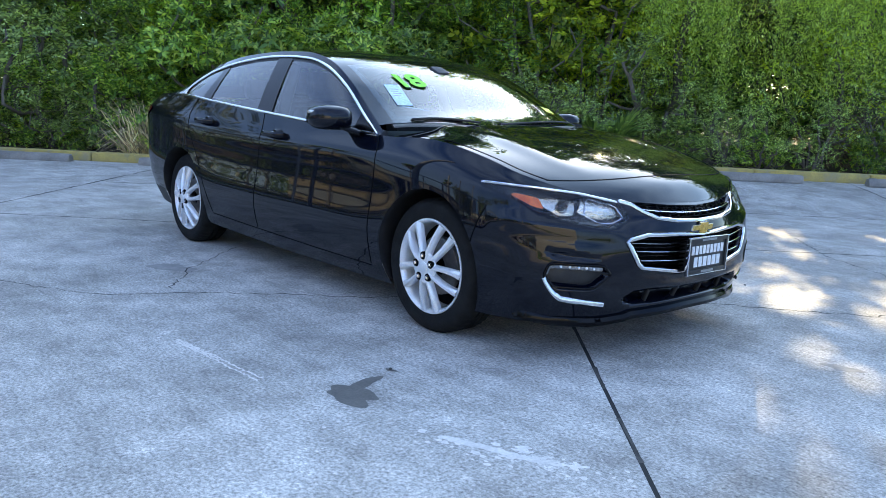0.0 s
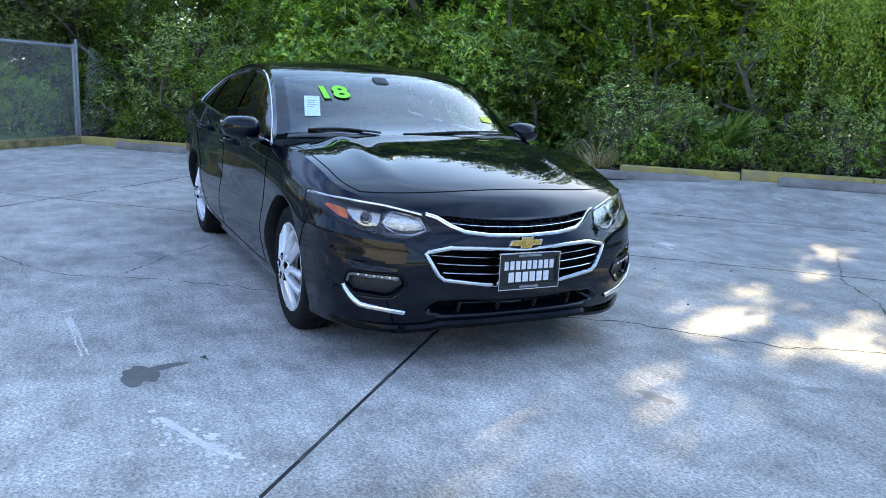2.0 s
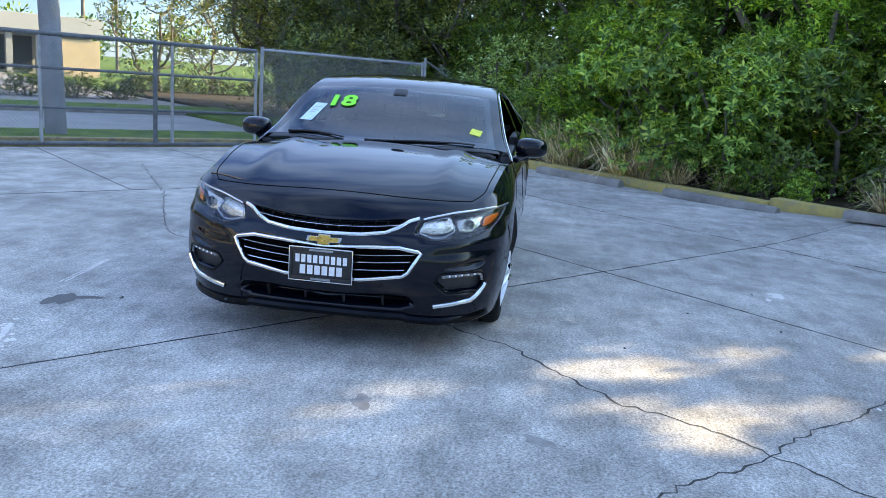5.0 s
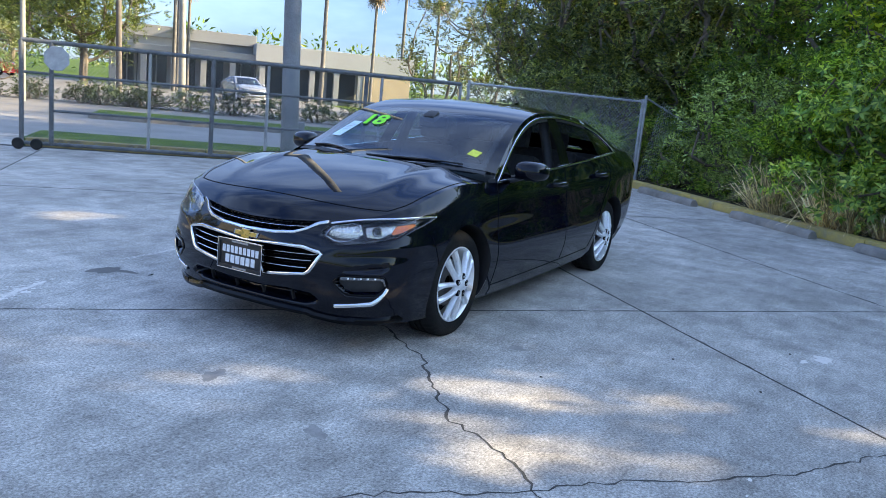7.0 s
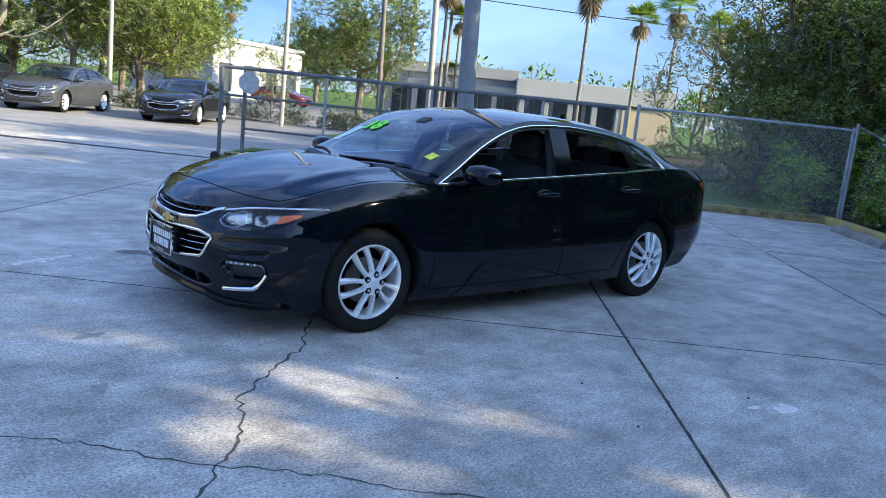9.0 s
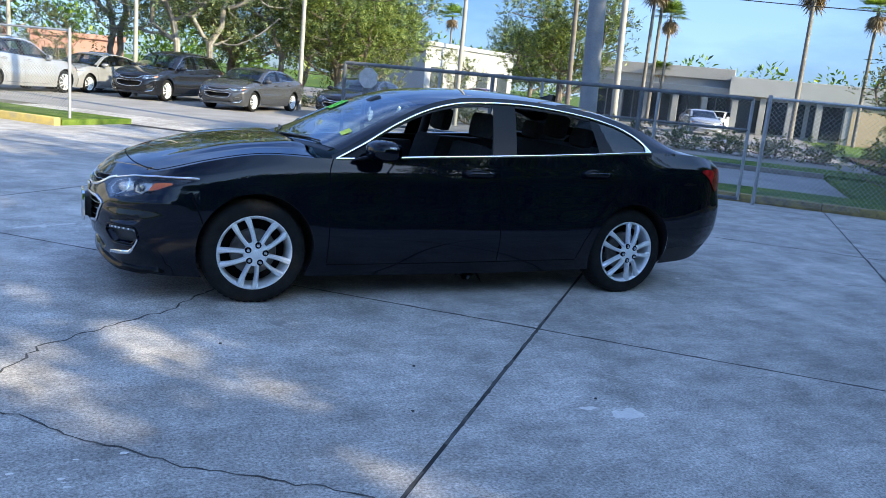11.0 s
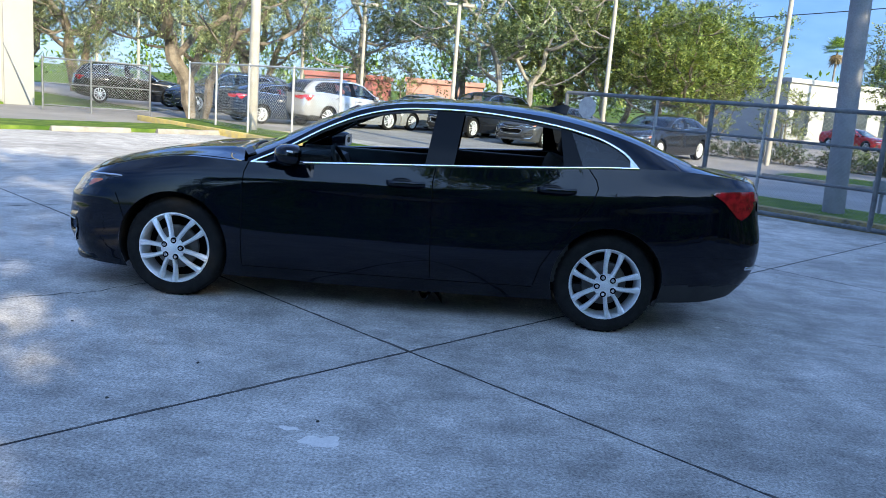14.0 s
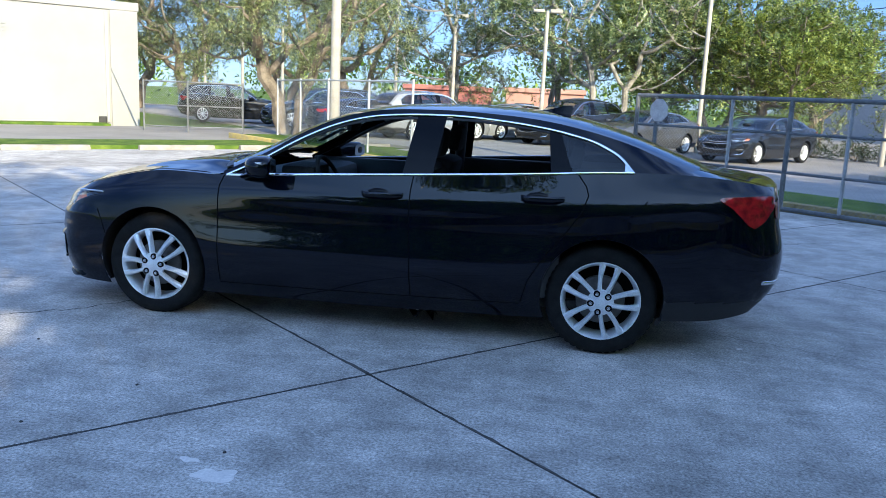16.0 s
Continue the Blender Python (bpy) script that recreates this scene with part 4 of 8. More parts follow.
spread(sprig, [(1.3, 7.35, 1.0), (-4.7, 7.15, 0.62), (2.0, 7.6, 0.8), (4.2, 7.3, 0.75), (-5.4, 7.2, 0.55), (6.9, 7.5, 1.2)])

# an old rusty wire panel left in the undergrowth
rp = empty("rusty_fence_panel", lot_pose(6.2, 8.2, 0.25), "old rusty brown wire panel in the undergrowth", "fence panel")
part("netting", wire_net(1.5, 1.1, 0.075, 0.005), M["rust_wire"], rp, smooth=False)
for x in (0.0, 1.5):
    bm = bmesh.new()
    tube(bm, [(x, 0, -0.35), (x, 0, 1.2)], 0.022, 8)
    part("post", bm, M["rust_wire"], rp)

WOOD = "trees behind the hedge"
tr_a = tree("hedge_tree", 21, 6.4, 1.8, (2.4, 2.4), 0.135, M["leaf_dark"], "tall dark green tree behind the hedge", 38, 240, low=1.2)
tr_b = tree("hedge_tree", 22, 5.6, 1.6, (2.1, 2.1), 0.125, M["leaf_mid"], "tall green tree with drooping boughs behind the hedge", 32, 230, low=1.2)
tr_c = tree("canopy_tree", 23, 9.0, 4.6, (2.7, 2.7), 0.19, M["leaf_dark"], "tall tree whose crown rises above the hedge", 46, 170, low=4.9, trunk_r=0.10)
spread(tr_a, [(-7.2, 11.6, 1.0), (-3.9, 12.0, 1.1), (-0.8, 11.4, 1.05), (2.4, 11.8, 0.95), (13.2, 11.7, 1.1), (16.5, 11.9, 1.2), (20, 12, 1.2), (0.6, 15, 1.1), (11, 15.5, 1.2), (-5.0, 15.5, 1.1), (17, 15.6, 1.2)], WOOD)
spread(tr_b, [(-5.5, 10.2, .9), (-2.2, 10.1, .95), (1.0, 10.0, .9), (3.6, 10.6, 0.62), (7.2, 10.3, 0.62), (11.5, 10.0, 1.0), (14, 10.1, 1.0), (-9.0, 11.0, .9), (20, 10.4, 1.1), (5.6, 14.5, .75), (8.6, 14.5, .8)], WOOD)
# crowns above the view that shade the lot; last two added to close a sun gap
spread(tr_c, [(u + rng.uniform(-.4, .4), 13.0 + rng.uniform(-.8, .8), rng.uniform(0.92, 1.03)) for u in np.arange(-8.5, 24, 2.7) if not 4.9 < u < 9.4] + [(u + 1.2, 16.2, 1.05) for u in np.arange(-8, 24, 4.2) if not 4.2 < u < 9.5] + [(6.4, 17.8, 1.22), (9.0, 18.0, 1.22)], WOOD)
tr_far = tree("hedge_tree", 24, 8.4, 1.6, (3.0, 3.0), 0.42, M["leaf_dark"], "tall dark tree deep in the wood", 56, 56, low=0.8, gaps=0.0)
spread(tr_far, [(u + rng.uniform(-.5, .5), 22.5 + 1.5 * (k % 2), rng.uniform(1.0, 1.2)) for k, u in enumerate(np.arange(-12, 30, 3.2)) if not 9.0 < u < 12.6], WOOD)
spread(tr_far, [(u + rng.uniform(-.5, .5), 18.5 + 1.6 * (k % 2), rng.uniform(0.9, 1.1)) for k, u in enumerate(np.arange(-11, 27, 2.6)) if not 8.0 < u < 11.4], WOOD)
tr_w = tree("hedge_tree", 25, 6.4, 1.8, (2.4, 2.4), 0.13, M["leaf_wood"], "tall very dark tree beyond the corner fence", 52, 200, low=0.7, gaps=0.0)
spread(tr_w, [] + [(u, 9.4 + 0.7 * (k % 2), 0.95 + 0.12 * (k % 3)) for k, u in enumerate(np.arange(-10.8, -20.5, -2.3))] + [(u, 12.5, 1.15) for u in np.arange(-11, -22, -3.2)] + [(-22.4, 10.9, 1.2), (-16.6, 11.2, 1.2)], WOOD)
sh_back = shrub("hedge_shrub", 19, 3.4, 3.6, 0.20, M["leaf_wood"], "very dark shrub deep in the wood", 34, 90)
spread(sh_back, [(u + rng.uniform(-.4, .4), 13.2 + rng.uniform(-.5, .5), rng.uniform(0.9, 1.2)) for u in np.arange(-9, 24, 1.9)] + [(u, 15.4, 1.35) for u in np.arange(2.6, 12, 1.6)], HEDGE)
sh_wood = shrub("hedge_shrub", 15, 2.6, 2.3, 0.10, M["leaf_wood"], "dense dark green shrub beyond the corner fence", 34, 130)
spread(sh_wood, [(u, 7.0 + 0.5 * (k % 2), 0.9 + 0.2 * (k % 3)) for k, u in enumerate(np.arange(-10.6, -16.2, -1.5))] + [(-11.2, 5.7, 0.9)] + [(u, 8.6, 1.3) for u in np.arange(-11, -18, -2.0)], HEDGE)


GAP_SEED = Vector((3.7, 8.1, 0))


# sun patches cut through the leaves onto the lot: along, across, half-length, half-breadth, turn
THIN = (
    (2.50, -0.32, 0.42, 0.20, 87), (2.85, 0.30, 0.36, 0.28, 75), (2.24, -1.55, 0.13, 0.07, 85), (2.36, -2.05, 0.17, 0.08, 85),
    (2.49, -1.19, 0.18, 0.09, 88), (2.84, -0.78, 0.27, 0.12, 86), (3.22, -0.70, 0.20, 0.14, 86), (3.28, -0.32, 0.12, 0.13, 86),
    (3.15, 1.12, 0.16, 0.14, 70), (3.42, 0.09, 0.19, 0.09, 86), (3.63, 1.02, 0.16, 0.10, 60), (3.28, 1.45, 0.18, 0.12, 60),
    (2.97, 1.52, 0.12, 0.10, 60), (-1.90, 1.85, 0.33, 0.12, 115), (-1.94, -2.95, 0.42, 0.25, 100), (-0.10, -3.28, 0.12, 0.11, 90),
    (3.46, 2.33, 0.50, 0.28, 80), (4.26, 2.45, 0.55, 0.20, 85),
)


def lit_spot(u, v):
    """Whether a place on the lot lies in one of the set sun patches."""
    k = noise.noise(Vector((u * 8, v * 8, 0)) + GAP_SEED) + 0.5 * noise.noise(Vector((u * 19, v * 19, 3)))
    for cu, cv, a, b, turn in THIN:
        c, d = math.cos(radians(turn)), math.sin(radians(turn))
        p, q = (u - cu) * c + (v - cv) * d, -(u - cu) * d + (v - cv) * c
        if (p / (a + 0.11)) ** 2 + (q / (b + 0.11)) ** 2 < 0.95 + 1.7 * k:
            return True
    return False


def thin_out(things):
    """Cuts away leaves along the sun's rays, so that the set patches are lit."""
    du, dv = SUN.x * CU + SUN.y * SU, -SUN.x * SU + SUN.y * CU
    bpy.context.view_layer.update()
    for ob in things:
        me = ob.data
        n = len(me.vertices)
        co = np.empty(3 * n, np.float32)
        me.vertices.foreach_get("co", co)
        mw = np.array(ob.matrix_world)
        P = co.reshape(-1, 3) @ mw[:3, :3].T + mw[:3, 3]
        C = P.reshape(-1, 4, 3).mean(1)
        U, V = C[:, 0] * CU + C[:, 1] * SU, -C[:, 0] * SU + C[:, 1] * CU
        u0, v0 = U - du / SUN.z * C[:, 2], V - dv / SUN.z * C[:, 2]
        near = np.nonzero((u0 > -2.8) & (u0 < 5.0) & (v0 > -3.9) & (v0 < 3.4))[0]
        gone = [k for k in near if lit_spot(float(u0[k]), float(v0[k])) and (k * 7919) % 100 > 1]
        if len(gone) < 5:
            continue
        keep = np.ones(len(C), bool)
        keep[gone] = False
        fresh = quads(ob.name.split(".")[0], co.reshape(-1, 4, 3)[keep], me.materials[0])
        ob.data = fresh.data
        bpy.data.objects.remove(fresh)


def weeping_tree(u, v):
    """A tree with long hanging sprays of fine pale leaves."""
    r, rn = random.Random(31), np.random.default_rng(31)
    t = empty("weeping_tree", lot_pose(u, v, 0.08 + rise(u, v)), "weeping tree with hanging pale green sprays", "tree")
    bm = bmesh.new()
    tips = []
    for k in range(18):
        a, d = r.uniform(0, 6.28), 1.9 * math.sqrt(r.uniform(0.05, 1))
        tips.append((d * math.cos(a), 0.75 * d * math.sin(a), r.uniform(4.3, 5.4)))
    branching(bm, r, [stem_line(r, (-1.25, 0.9, -0.1), (-0.9, 0.7, 3.8))], tips, 0.085)
    part("trunk", bm, M["bark"], t)
    leaves = []
    for k in range(520):
        a, d = r.uniform(0, 6.28), 2.0 * math.sqrt(r.uniform(0.02, 1))
        top = r.uniform(2.9, 4.9) - 0.25 * d
        n = r.randint(30, 60)
        ln = r.uniform(1.0, 2.6)
        x, y = d * math.cos(a), 0.75 * d * math.sin(a)
        for q in range(n):
            z = top - ln * q / n
            if z < 0.9:
                break
            leaves.append((x + rn.normal(0, 0.045), y + rn.normal(0, 0.045), z))
    quads("crown", leaf_cloud(rn, leaves, np.full(len(leaves) * 2, 0.055), 2, 0.070, 1.2, 0.45, 1.0, 0.34, "loose"), M["leaf_weep"], t)
    return t


weeping_tree(4.9, 8.05)


def dry_tuft(u, v, s, seed):
    r, rn = random.Random(seed), np.random.default_rng(seed)
    t = []
    for k in range(260):
        a, d = r.uniform(0, 6.28), r.uniform(0, 0.32)
        base = np.array([d * math.cos(a), d * math.sin(a), 0.0])
        tip = base + np.array([math.cos(a + r.uniform(-1, 1)) * r.uniform(0.1, 1.1), math.sin(a + r.uniform(-1, 1)) * r.uniform(0.1, 0.9), r.uniform(0.02, 0.95) ** 1.3])
        side = np.array([-math.sin(a + 1), math.cos(a + 1), 0]) * 0.0075
        mid = (base + tip) / 2 + np.array([r.uniform(-.06, .06), r.uniform(-.06, .06), r.uniform(0.05, 0.3)])
        t += [[base - side, base + side, mid + side, mid - side], [mid - side, mid + side, tip + side * 0.3, tip - side * 0.3]]
    ob = quads("dry_grass_tuft", np.array(t), M["leaf_dry"])
    ob.matrix_world = lot_pose(u, v, 0.08 + rise(u, v)) @ Matrix.Scale(s, 4)
    return tagged(ob, "dry straw-coloured grass tuft at the hedge foot", "dry grass", "dry tufts before the hedge")


tuft = dry_tuft(-4.4, 6.95, 0.95, 41)
for u, v, s in ((-4.8, 7.05, 1.0), (-3.3, 6.9, 0.95), (-2.9, 6.95, 0.75), (-2.4, 7.05, 0.5), (-1.5, 7.1, 0.5), (0.8, 7.0, 0.5), (7.4, 7.2, 0.8)):
    o = copy_thing(tuft, lot_pose(u, v, 0.08 + rise(u, v), u * 77))
    o.scale = (s, s, s)


def fan_leaf(rn, base, out, size, n=13):
    """A palm leaf of pointed blades spread like a fan."""
    out = out / np.linalg.norm(out)
    side = np.cross(out, [0, 0, 1.0])
    side /= np.linalg.norm(side) + 1e-9
    up = np.cross(side, out)
    c = base + out * size * 0.55
    quads_ = [[base, base + side * 0.012, c + side * 0.012, c]]
    for a in np.linspace(-1.35, 1.35, n):
        d = out * math.cos(a) + side * math.sin(a)
        ln = size * (0.62 + 0.25 * math.cos(a)) * rn.uniform(0.85, 1.1)
        s2 = np.cross(d, up) * 0.045 * size
        tip = c + d * ln + np.array([0, 0, -0.16 * ln]) + up * 0.05
        m = c + d * ln * 0.5 + up * 0.03
        quads_.append([c, m + s2, tip, m - s2])
    return quads_


def palmetto(u, v):
    rn = np.random.default_rng(51)
    q = []
    for k in range(16):
        a = rn.uniform(0, 6.28)
        q += fan_leaf(rn, np.array([0, 0, 0.1]), np.array([math.cos(a), math.sin(a), rn.uniform(0.5, 1.8)]), rn.uniform(0.5, 0.8))
    ob = quads("fan_palm_shrub", np.array(q), M["frond"])
    ob.matrix_world = lot_pose(u, v, 0.08 + rise(u, v))
    tagged(ob, "low fan palm growing in the hedge", "palm")


palmetto(2.45, 7.35)

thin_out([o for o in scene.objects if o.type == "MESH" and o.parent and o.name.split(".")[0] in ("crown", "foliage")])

# ---- car materials ----
def paint(name, base, coat=1.0, rough=0.25, metal=0.0):
    return surf(name, base, tuple(c * 1.2 + 0.0005 for c in base), 2.0, rough, 0.0, 400, metal, coat, rough_var=0.012, spec=0.39)


M["paint_black"] = paint("black_paint", (0.0010, 0.0020, 0.0060), 0.0, 0.02)
M["plastic_black"] = surf("black_plastic", (0.010, 0.010, 0.011), (0.018, 0.018, 0.019), 12, 0.5, 0.15, 300)
M["gloss_black"] = surf("gloss_black", (0.002, 0.002, 0.003), (0.004, 0.004, 0.005), 6, 0.10, spec=0.16)
M["chrome"] = surf("chrome", (0.74, 0.75, 0.77), (0.82, 0.83, 0.85), 6, 0.09, metal=1.0, rough_var=0.03)
M["alloy"] = surf("silver_alloy", (0.78, 0.79, 0.80), (0.86, 0.87, 0.88), 9, 0.30, 0.05, 200, metal=0.4, coat=0.5)
M["rubber"] = surf("tyre_rubber", (0.008, 0.008, 0.008), (0.016, 0.016, 0.0155), 14, 0.75, 0.3, 160, spec=0.14)
M["steel_dark"] = surf("brake_steel", (0.12, 0.115, 0.11), (0.22, 0.21, 0.20), 14, 0.45, 0.2, 120, metal=0.8)
M["seal"] = surf("panel_gap", (0.002, 0.002, 0.002), (0.004, 0.004, 0.004), 9, 0.85, spec=0.1)
M["amber"] = surf("amber_lens", (0.62, 0.085, 0.004), (0.80, 0.16, 0.008), 25, 0.3)
M["tail_red"] = surf("red_lens", (0.160, 0.003, 0.008), (0.480, 0.008, 0.016), 22, 0.07, coat=1.0)
M["reflector"] = surf("lamp_reflector", (0.72, 0.68, 0.60), (0.92, 0.88, 0.80), 40, 0.14, 0.8, 70, metal=1.0)
M["reflector_smoky"] = surf("smoky_reflector", (0.46, 0.42, 0.36), (0.66, 0.61, 0.53), 30, 0.12, 0.5, 50, metal=1.0)
M["lamp_dark"] = surf("lamp_housing", (0.16, 0.15, 0.13), (0.30, 0.28, 0.25), 14, 0.2, metal=0.9)
M["trim_cloth"] = surf("dark_cloth", (0.024, 0.024, 0.025), (0.040, 0.040, 0.040), 30, 0.9, 0.3, 200, spec=0.2)
M["trim_grey"] = surf("grey_trim", (0.033, 0.033, 0.035), (0.051, 0.051, 0.053), 10, 0.6, 0.2, 200)
M["day_strip"] = surf("daytime_strip", (0.16, 0.165, 0.17), (0.30, 0.305, 0.31), 60, 0.25, metal=0.5)
M["gold"] = surf("gold_badge", (0.62, 0.40, 0.09), (0.76, 0.50, 0.13), 20, 0.28, metal=0.6)
M["paper_blue"] = surf("pale_blue_paper", (0.55, 0.72, 0.80), (0.66, 0.80, 0.86), 30, 0.7)
M["lime"] = surf("lime_lettering", (0.22, 0.85, 0.02), (0.30, 0.95, 0.04), 12, 0.55)
M["lime_edge"] = surf("lettering_shadow", (0.01, 0.09, 0.02), (0.015, 0.12, 0.03), 12, 0.55)
M["yellow_paper"] = surf("yellow_sticker", (0.70, 0.72, 0.06), (0.80, 0.82, 0.10), 20, 0.6)
M["plate_white"] = surf("plate_white", (0.72, 0.72, 0.72), (0.8, 0.8, 0.8), 20, 0.5)
M["plate_black"] = surf("plate_black", (0.012, 0.012, 0.013), (0.02, 0.02, 0.021), 20, 0.4)
M["plate_frame"] = surf("plate_frame", (0.30, 0.31, 0.32), (0.42, 0.43, 0.44), 20, 0.3, metal=0.7)
M["glass_front"] = glass_mat("windscreen_glass", (0.36, 0.50, 0.56), 0.07)
M["glass_side"] = glass_mat("side_glass", (0.74, 0.79, 0.80), 0.085)
M["glass_rear"] = glass_mat("privacy_glass", (0.16, 0.18, 0.19), 0.07)
M["glass_lamp"] = glass_mat("lamp_glass", (0.93, 0.94, 0.94), 0.045)
M["glass_quarter"] = glass_mat("quarter_glass", (0.16, 0.18, 0.20), 0.06)
M["fog_dark"] = surf("fog_insert", (0.010, 0.010, 0.011), (0.022, 0.022, 0.023), 14, 0.4, 0.2, 200)

# ---- the car: x forward, y to its left, z up, on its wheels ----
from mathutils import bvhtree, geometry

AXLE, HUB_Z, TYRE_R, ARCH_R = 1.4145, 0.322, 0.331, 0.360

# half-breadth lines from nose to tail, low to high: along, across, up
STATIONS = 17
LINE_X = [
    (2.27, 2.262, 2.215, 2.13, 1.98, 1.78, 1.4145, 1.0, 0.3, -0.3, -1.0, -1.4145, -1.8, -2.1, -2.27, -2.36, -2.38),
    (2.325, 2.315, 2.265, 2.18, 2.03, 1.80, 1.4145, 1.0, 0.3, -0.3, -1.0, -1.4145, -1.8, -2.15, -2.35, -2.46, -2.49),
    (2.345, 2.333, 2.275, 2.175, 2.025, 1.80, 1.4145, 1.0, 0.3, -0.3, -1.0, -1.4145, -1.8, -2.17, -2.385, -2.495, -2.525),
    (2.325, 2.31, 2.24, 2.135, 1.985, 1.78, 1.4145, 1.0, 0.3, -0.3, -1.0, -1.4145, -1.8, -2.17, -2.35, -2.45, -2.48),
    (2.30, 2.275, 2.195, 2.085, 1.935, 1.76, 1.4145, 1.0, 0.3, -0.3, -1.0, -1.4145, -1.8, -2.17, -2.32, -2.43, -2.46),
    (2.275, 2.25, 2.165, 2.05, 1.895, 1.72, 1.4145, 1.0, 0.3, -0.3, -1.0, -1.4145, -1.8, -2.17, -2.31, -2.42, -2.45),
]
LINE_Y = [
    (0, 0.25, 0.48, 0.66, 0.795, 0.845, 0.85, 0.845, 0.85, 0.85, 0.85, 0.845, 0.83, 0.78, 0.68, 0.40, 0),
    (0, 0.25, 0.49, 0.685, 0.83, 0.882, 0.89, 0.878, 0.884, 0.887, 0.885, 0.893, 0.88, 0.83, 0.72, 0.42, 0),
    (0, 0.25, 0.50, 0.70, 0.842, 0.898, 0.924, 0.922, 0.924, 0.927, 0.928, 0.932, 0.914, 0.86, 0.74, 0.44, 0),
    (0, 0.25, 0.50, 0.70, 0.84, 0.892, 0.914, 0.903, 0.904, 0.907, 0.909, 0.924, 0.908, 0.86, 0.74, 0.44, 0),
    (0, 0.25, 0.49, 0.69, 0.822, 0.862, 0.886, 0.884, 0.886, 0.889, 0.894, 0.906, 0.888, 0.84, 0.73, 0.44, 0),
    (0, 0.25, 0.475, 0.665, 0.775, 0.800, 0.828, 0.844, 0.848, 0.848, 0.845, 0.838, 0.810, 0.755, 0.66, 0.42, 0),
]
LINE_Z = [
    (0.195, 0.195, 0.188, 0.18, 0.175, 0.17, 0.17, 0.165, 0.165, 0.17, 0.185, 0.20, 0.225, 0.25, 0.28, 0.30, 0.30),
    (0.33, 0.33, 0.33, 0.33, 0.33, 0.32, 0.29, 0.235, 0.245, 0.26, 0.28, 0.31, 0.35, 0.39, 0.41, 0.42, 0.42),
    (0.50, 0.50, 0.50, 0.50, 0.50, 0.49, 0.47, 0.44, 0.44, 0.44, 0.46, 0.50, 0.53, 0.57, 0.61, 0.63, 0.63),
    (0.62, 0.62, 0.62, 0.625, 0.635, 0.645, 0.665, 0.63, 0.63, 0.64, 0.67, 0.71, 0.75, 0.79, 0.81, 0.83, 0.83),
    (0.68, 0.685, 0.70, 0.73, 0.76, 0.785, 0.825, 0.815, 0.825, 0.835, 0.85, 0.905, 0.955, 0.975, 0.98, 0.965, 0.965),
    (0.70, 0.71, 0.73, 0.765, 0.815, 0.865, 0.925, 0.925, 0.965, 1.0, 1.045, 1.075, 1.085, 1.06, 1.035, 1.025, 1.025),
]


def through_places(P, counts, mirror=False):
    """A smooth line through places (any number of trailing dimensions), with so many steps between each two."""
    P = np.asarray(P, float)
    flat = P.reshape(len(P), -1)
    if mirror:
        s = np.array([1, -1, 1.0])
        a, b = (P[1] * s).reshape(1, -1), (P[-2] * s).reshape(1, -1)
    else:
        a, b = 2 * flat[:1] - flat[1:2], 2 * flat[-1:] - flat[-2:-1]
    Q = np.vstack([a, flat, b])
    h = np.maximum(np.linalg.norm(np.diff(Q, axis=0), axis=1), 1e-6)
    d = np.diff(Q, axis=0) / h[:, None]
    m = (d[:-1] * h[1:, None] + d[1:] * h[:-1, None]) / (h[:-1] + h[1:])[:, None]
    out = []
    for k, n in enumerate(counts):
        t = np.arange(n)[:, None] / n
        L = h[k + 1]
        out.append((2 * t**3 - 3 * t**2 + 1) * flat[k] + (t**3 - 2 * t**2 + t) * L * m[k] + (3 * t**2 - 2 * t**3) * flat[k + 1] + (t**3 - t**2) * L * m[k + 1])
    out.append(flat[-1:])
    return np.vstack(out).reshape(-1, *P.shape[1:])


def normals_of(P):
    a, b = np.gradient(P, axis=0), np.gradient(P, axis=1)
    n = np.cross(a, b)
    return n / (np.linalg.norm(n, axis=-1, keepdims=True) + 1e-12)


def calmed(N, rows, cols, times=3):
    """Evens out a sheet's sheen over so many cells each way."""
    for axis, w in ((0, rows | 1), (1, cols | 1)):
        if w < 3:
            continue
        for _ in range(times):
            ends = [(0, 0)] * 3
            ends[axis] = (w // 2, w // 2)
            N = np.pad(N, ends, mode="edge")
            ends[axis] = (1, 0)
            N = np.cumsum(np.pad(N, ends), axis=axis)
            a, b = [slice(None)] * 3, [slice(None)] * 3
            a[axis], b[axis] = slice(w, None), slice(None, -w)
            N = (N[tuple(a)] - N[tuple(b)]) / w
    return N / np.linalg.norm(N, axis=-1, keepdims=True)


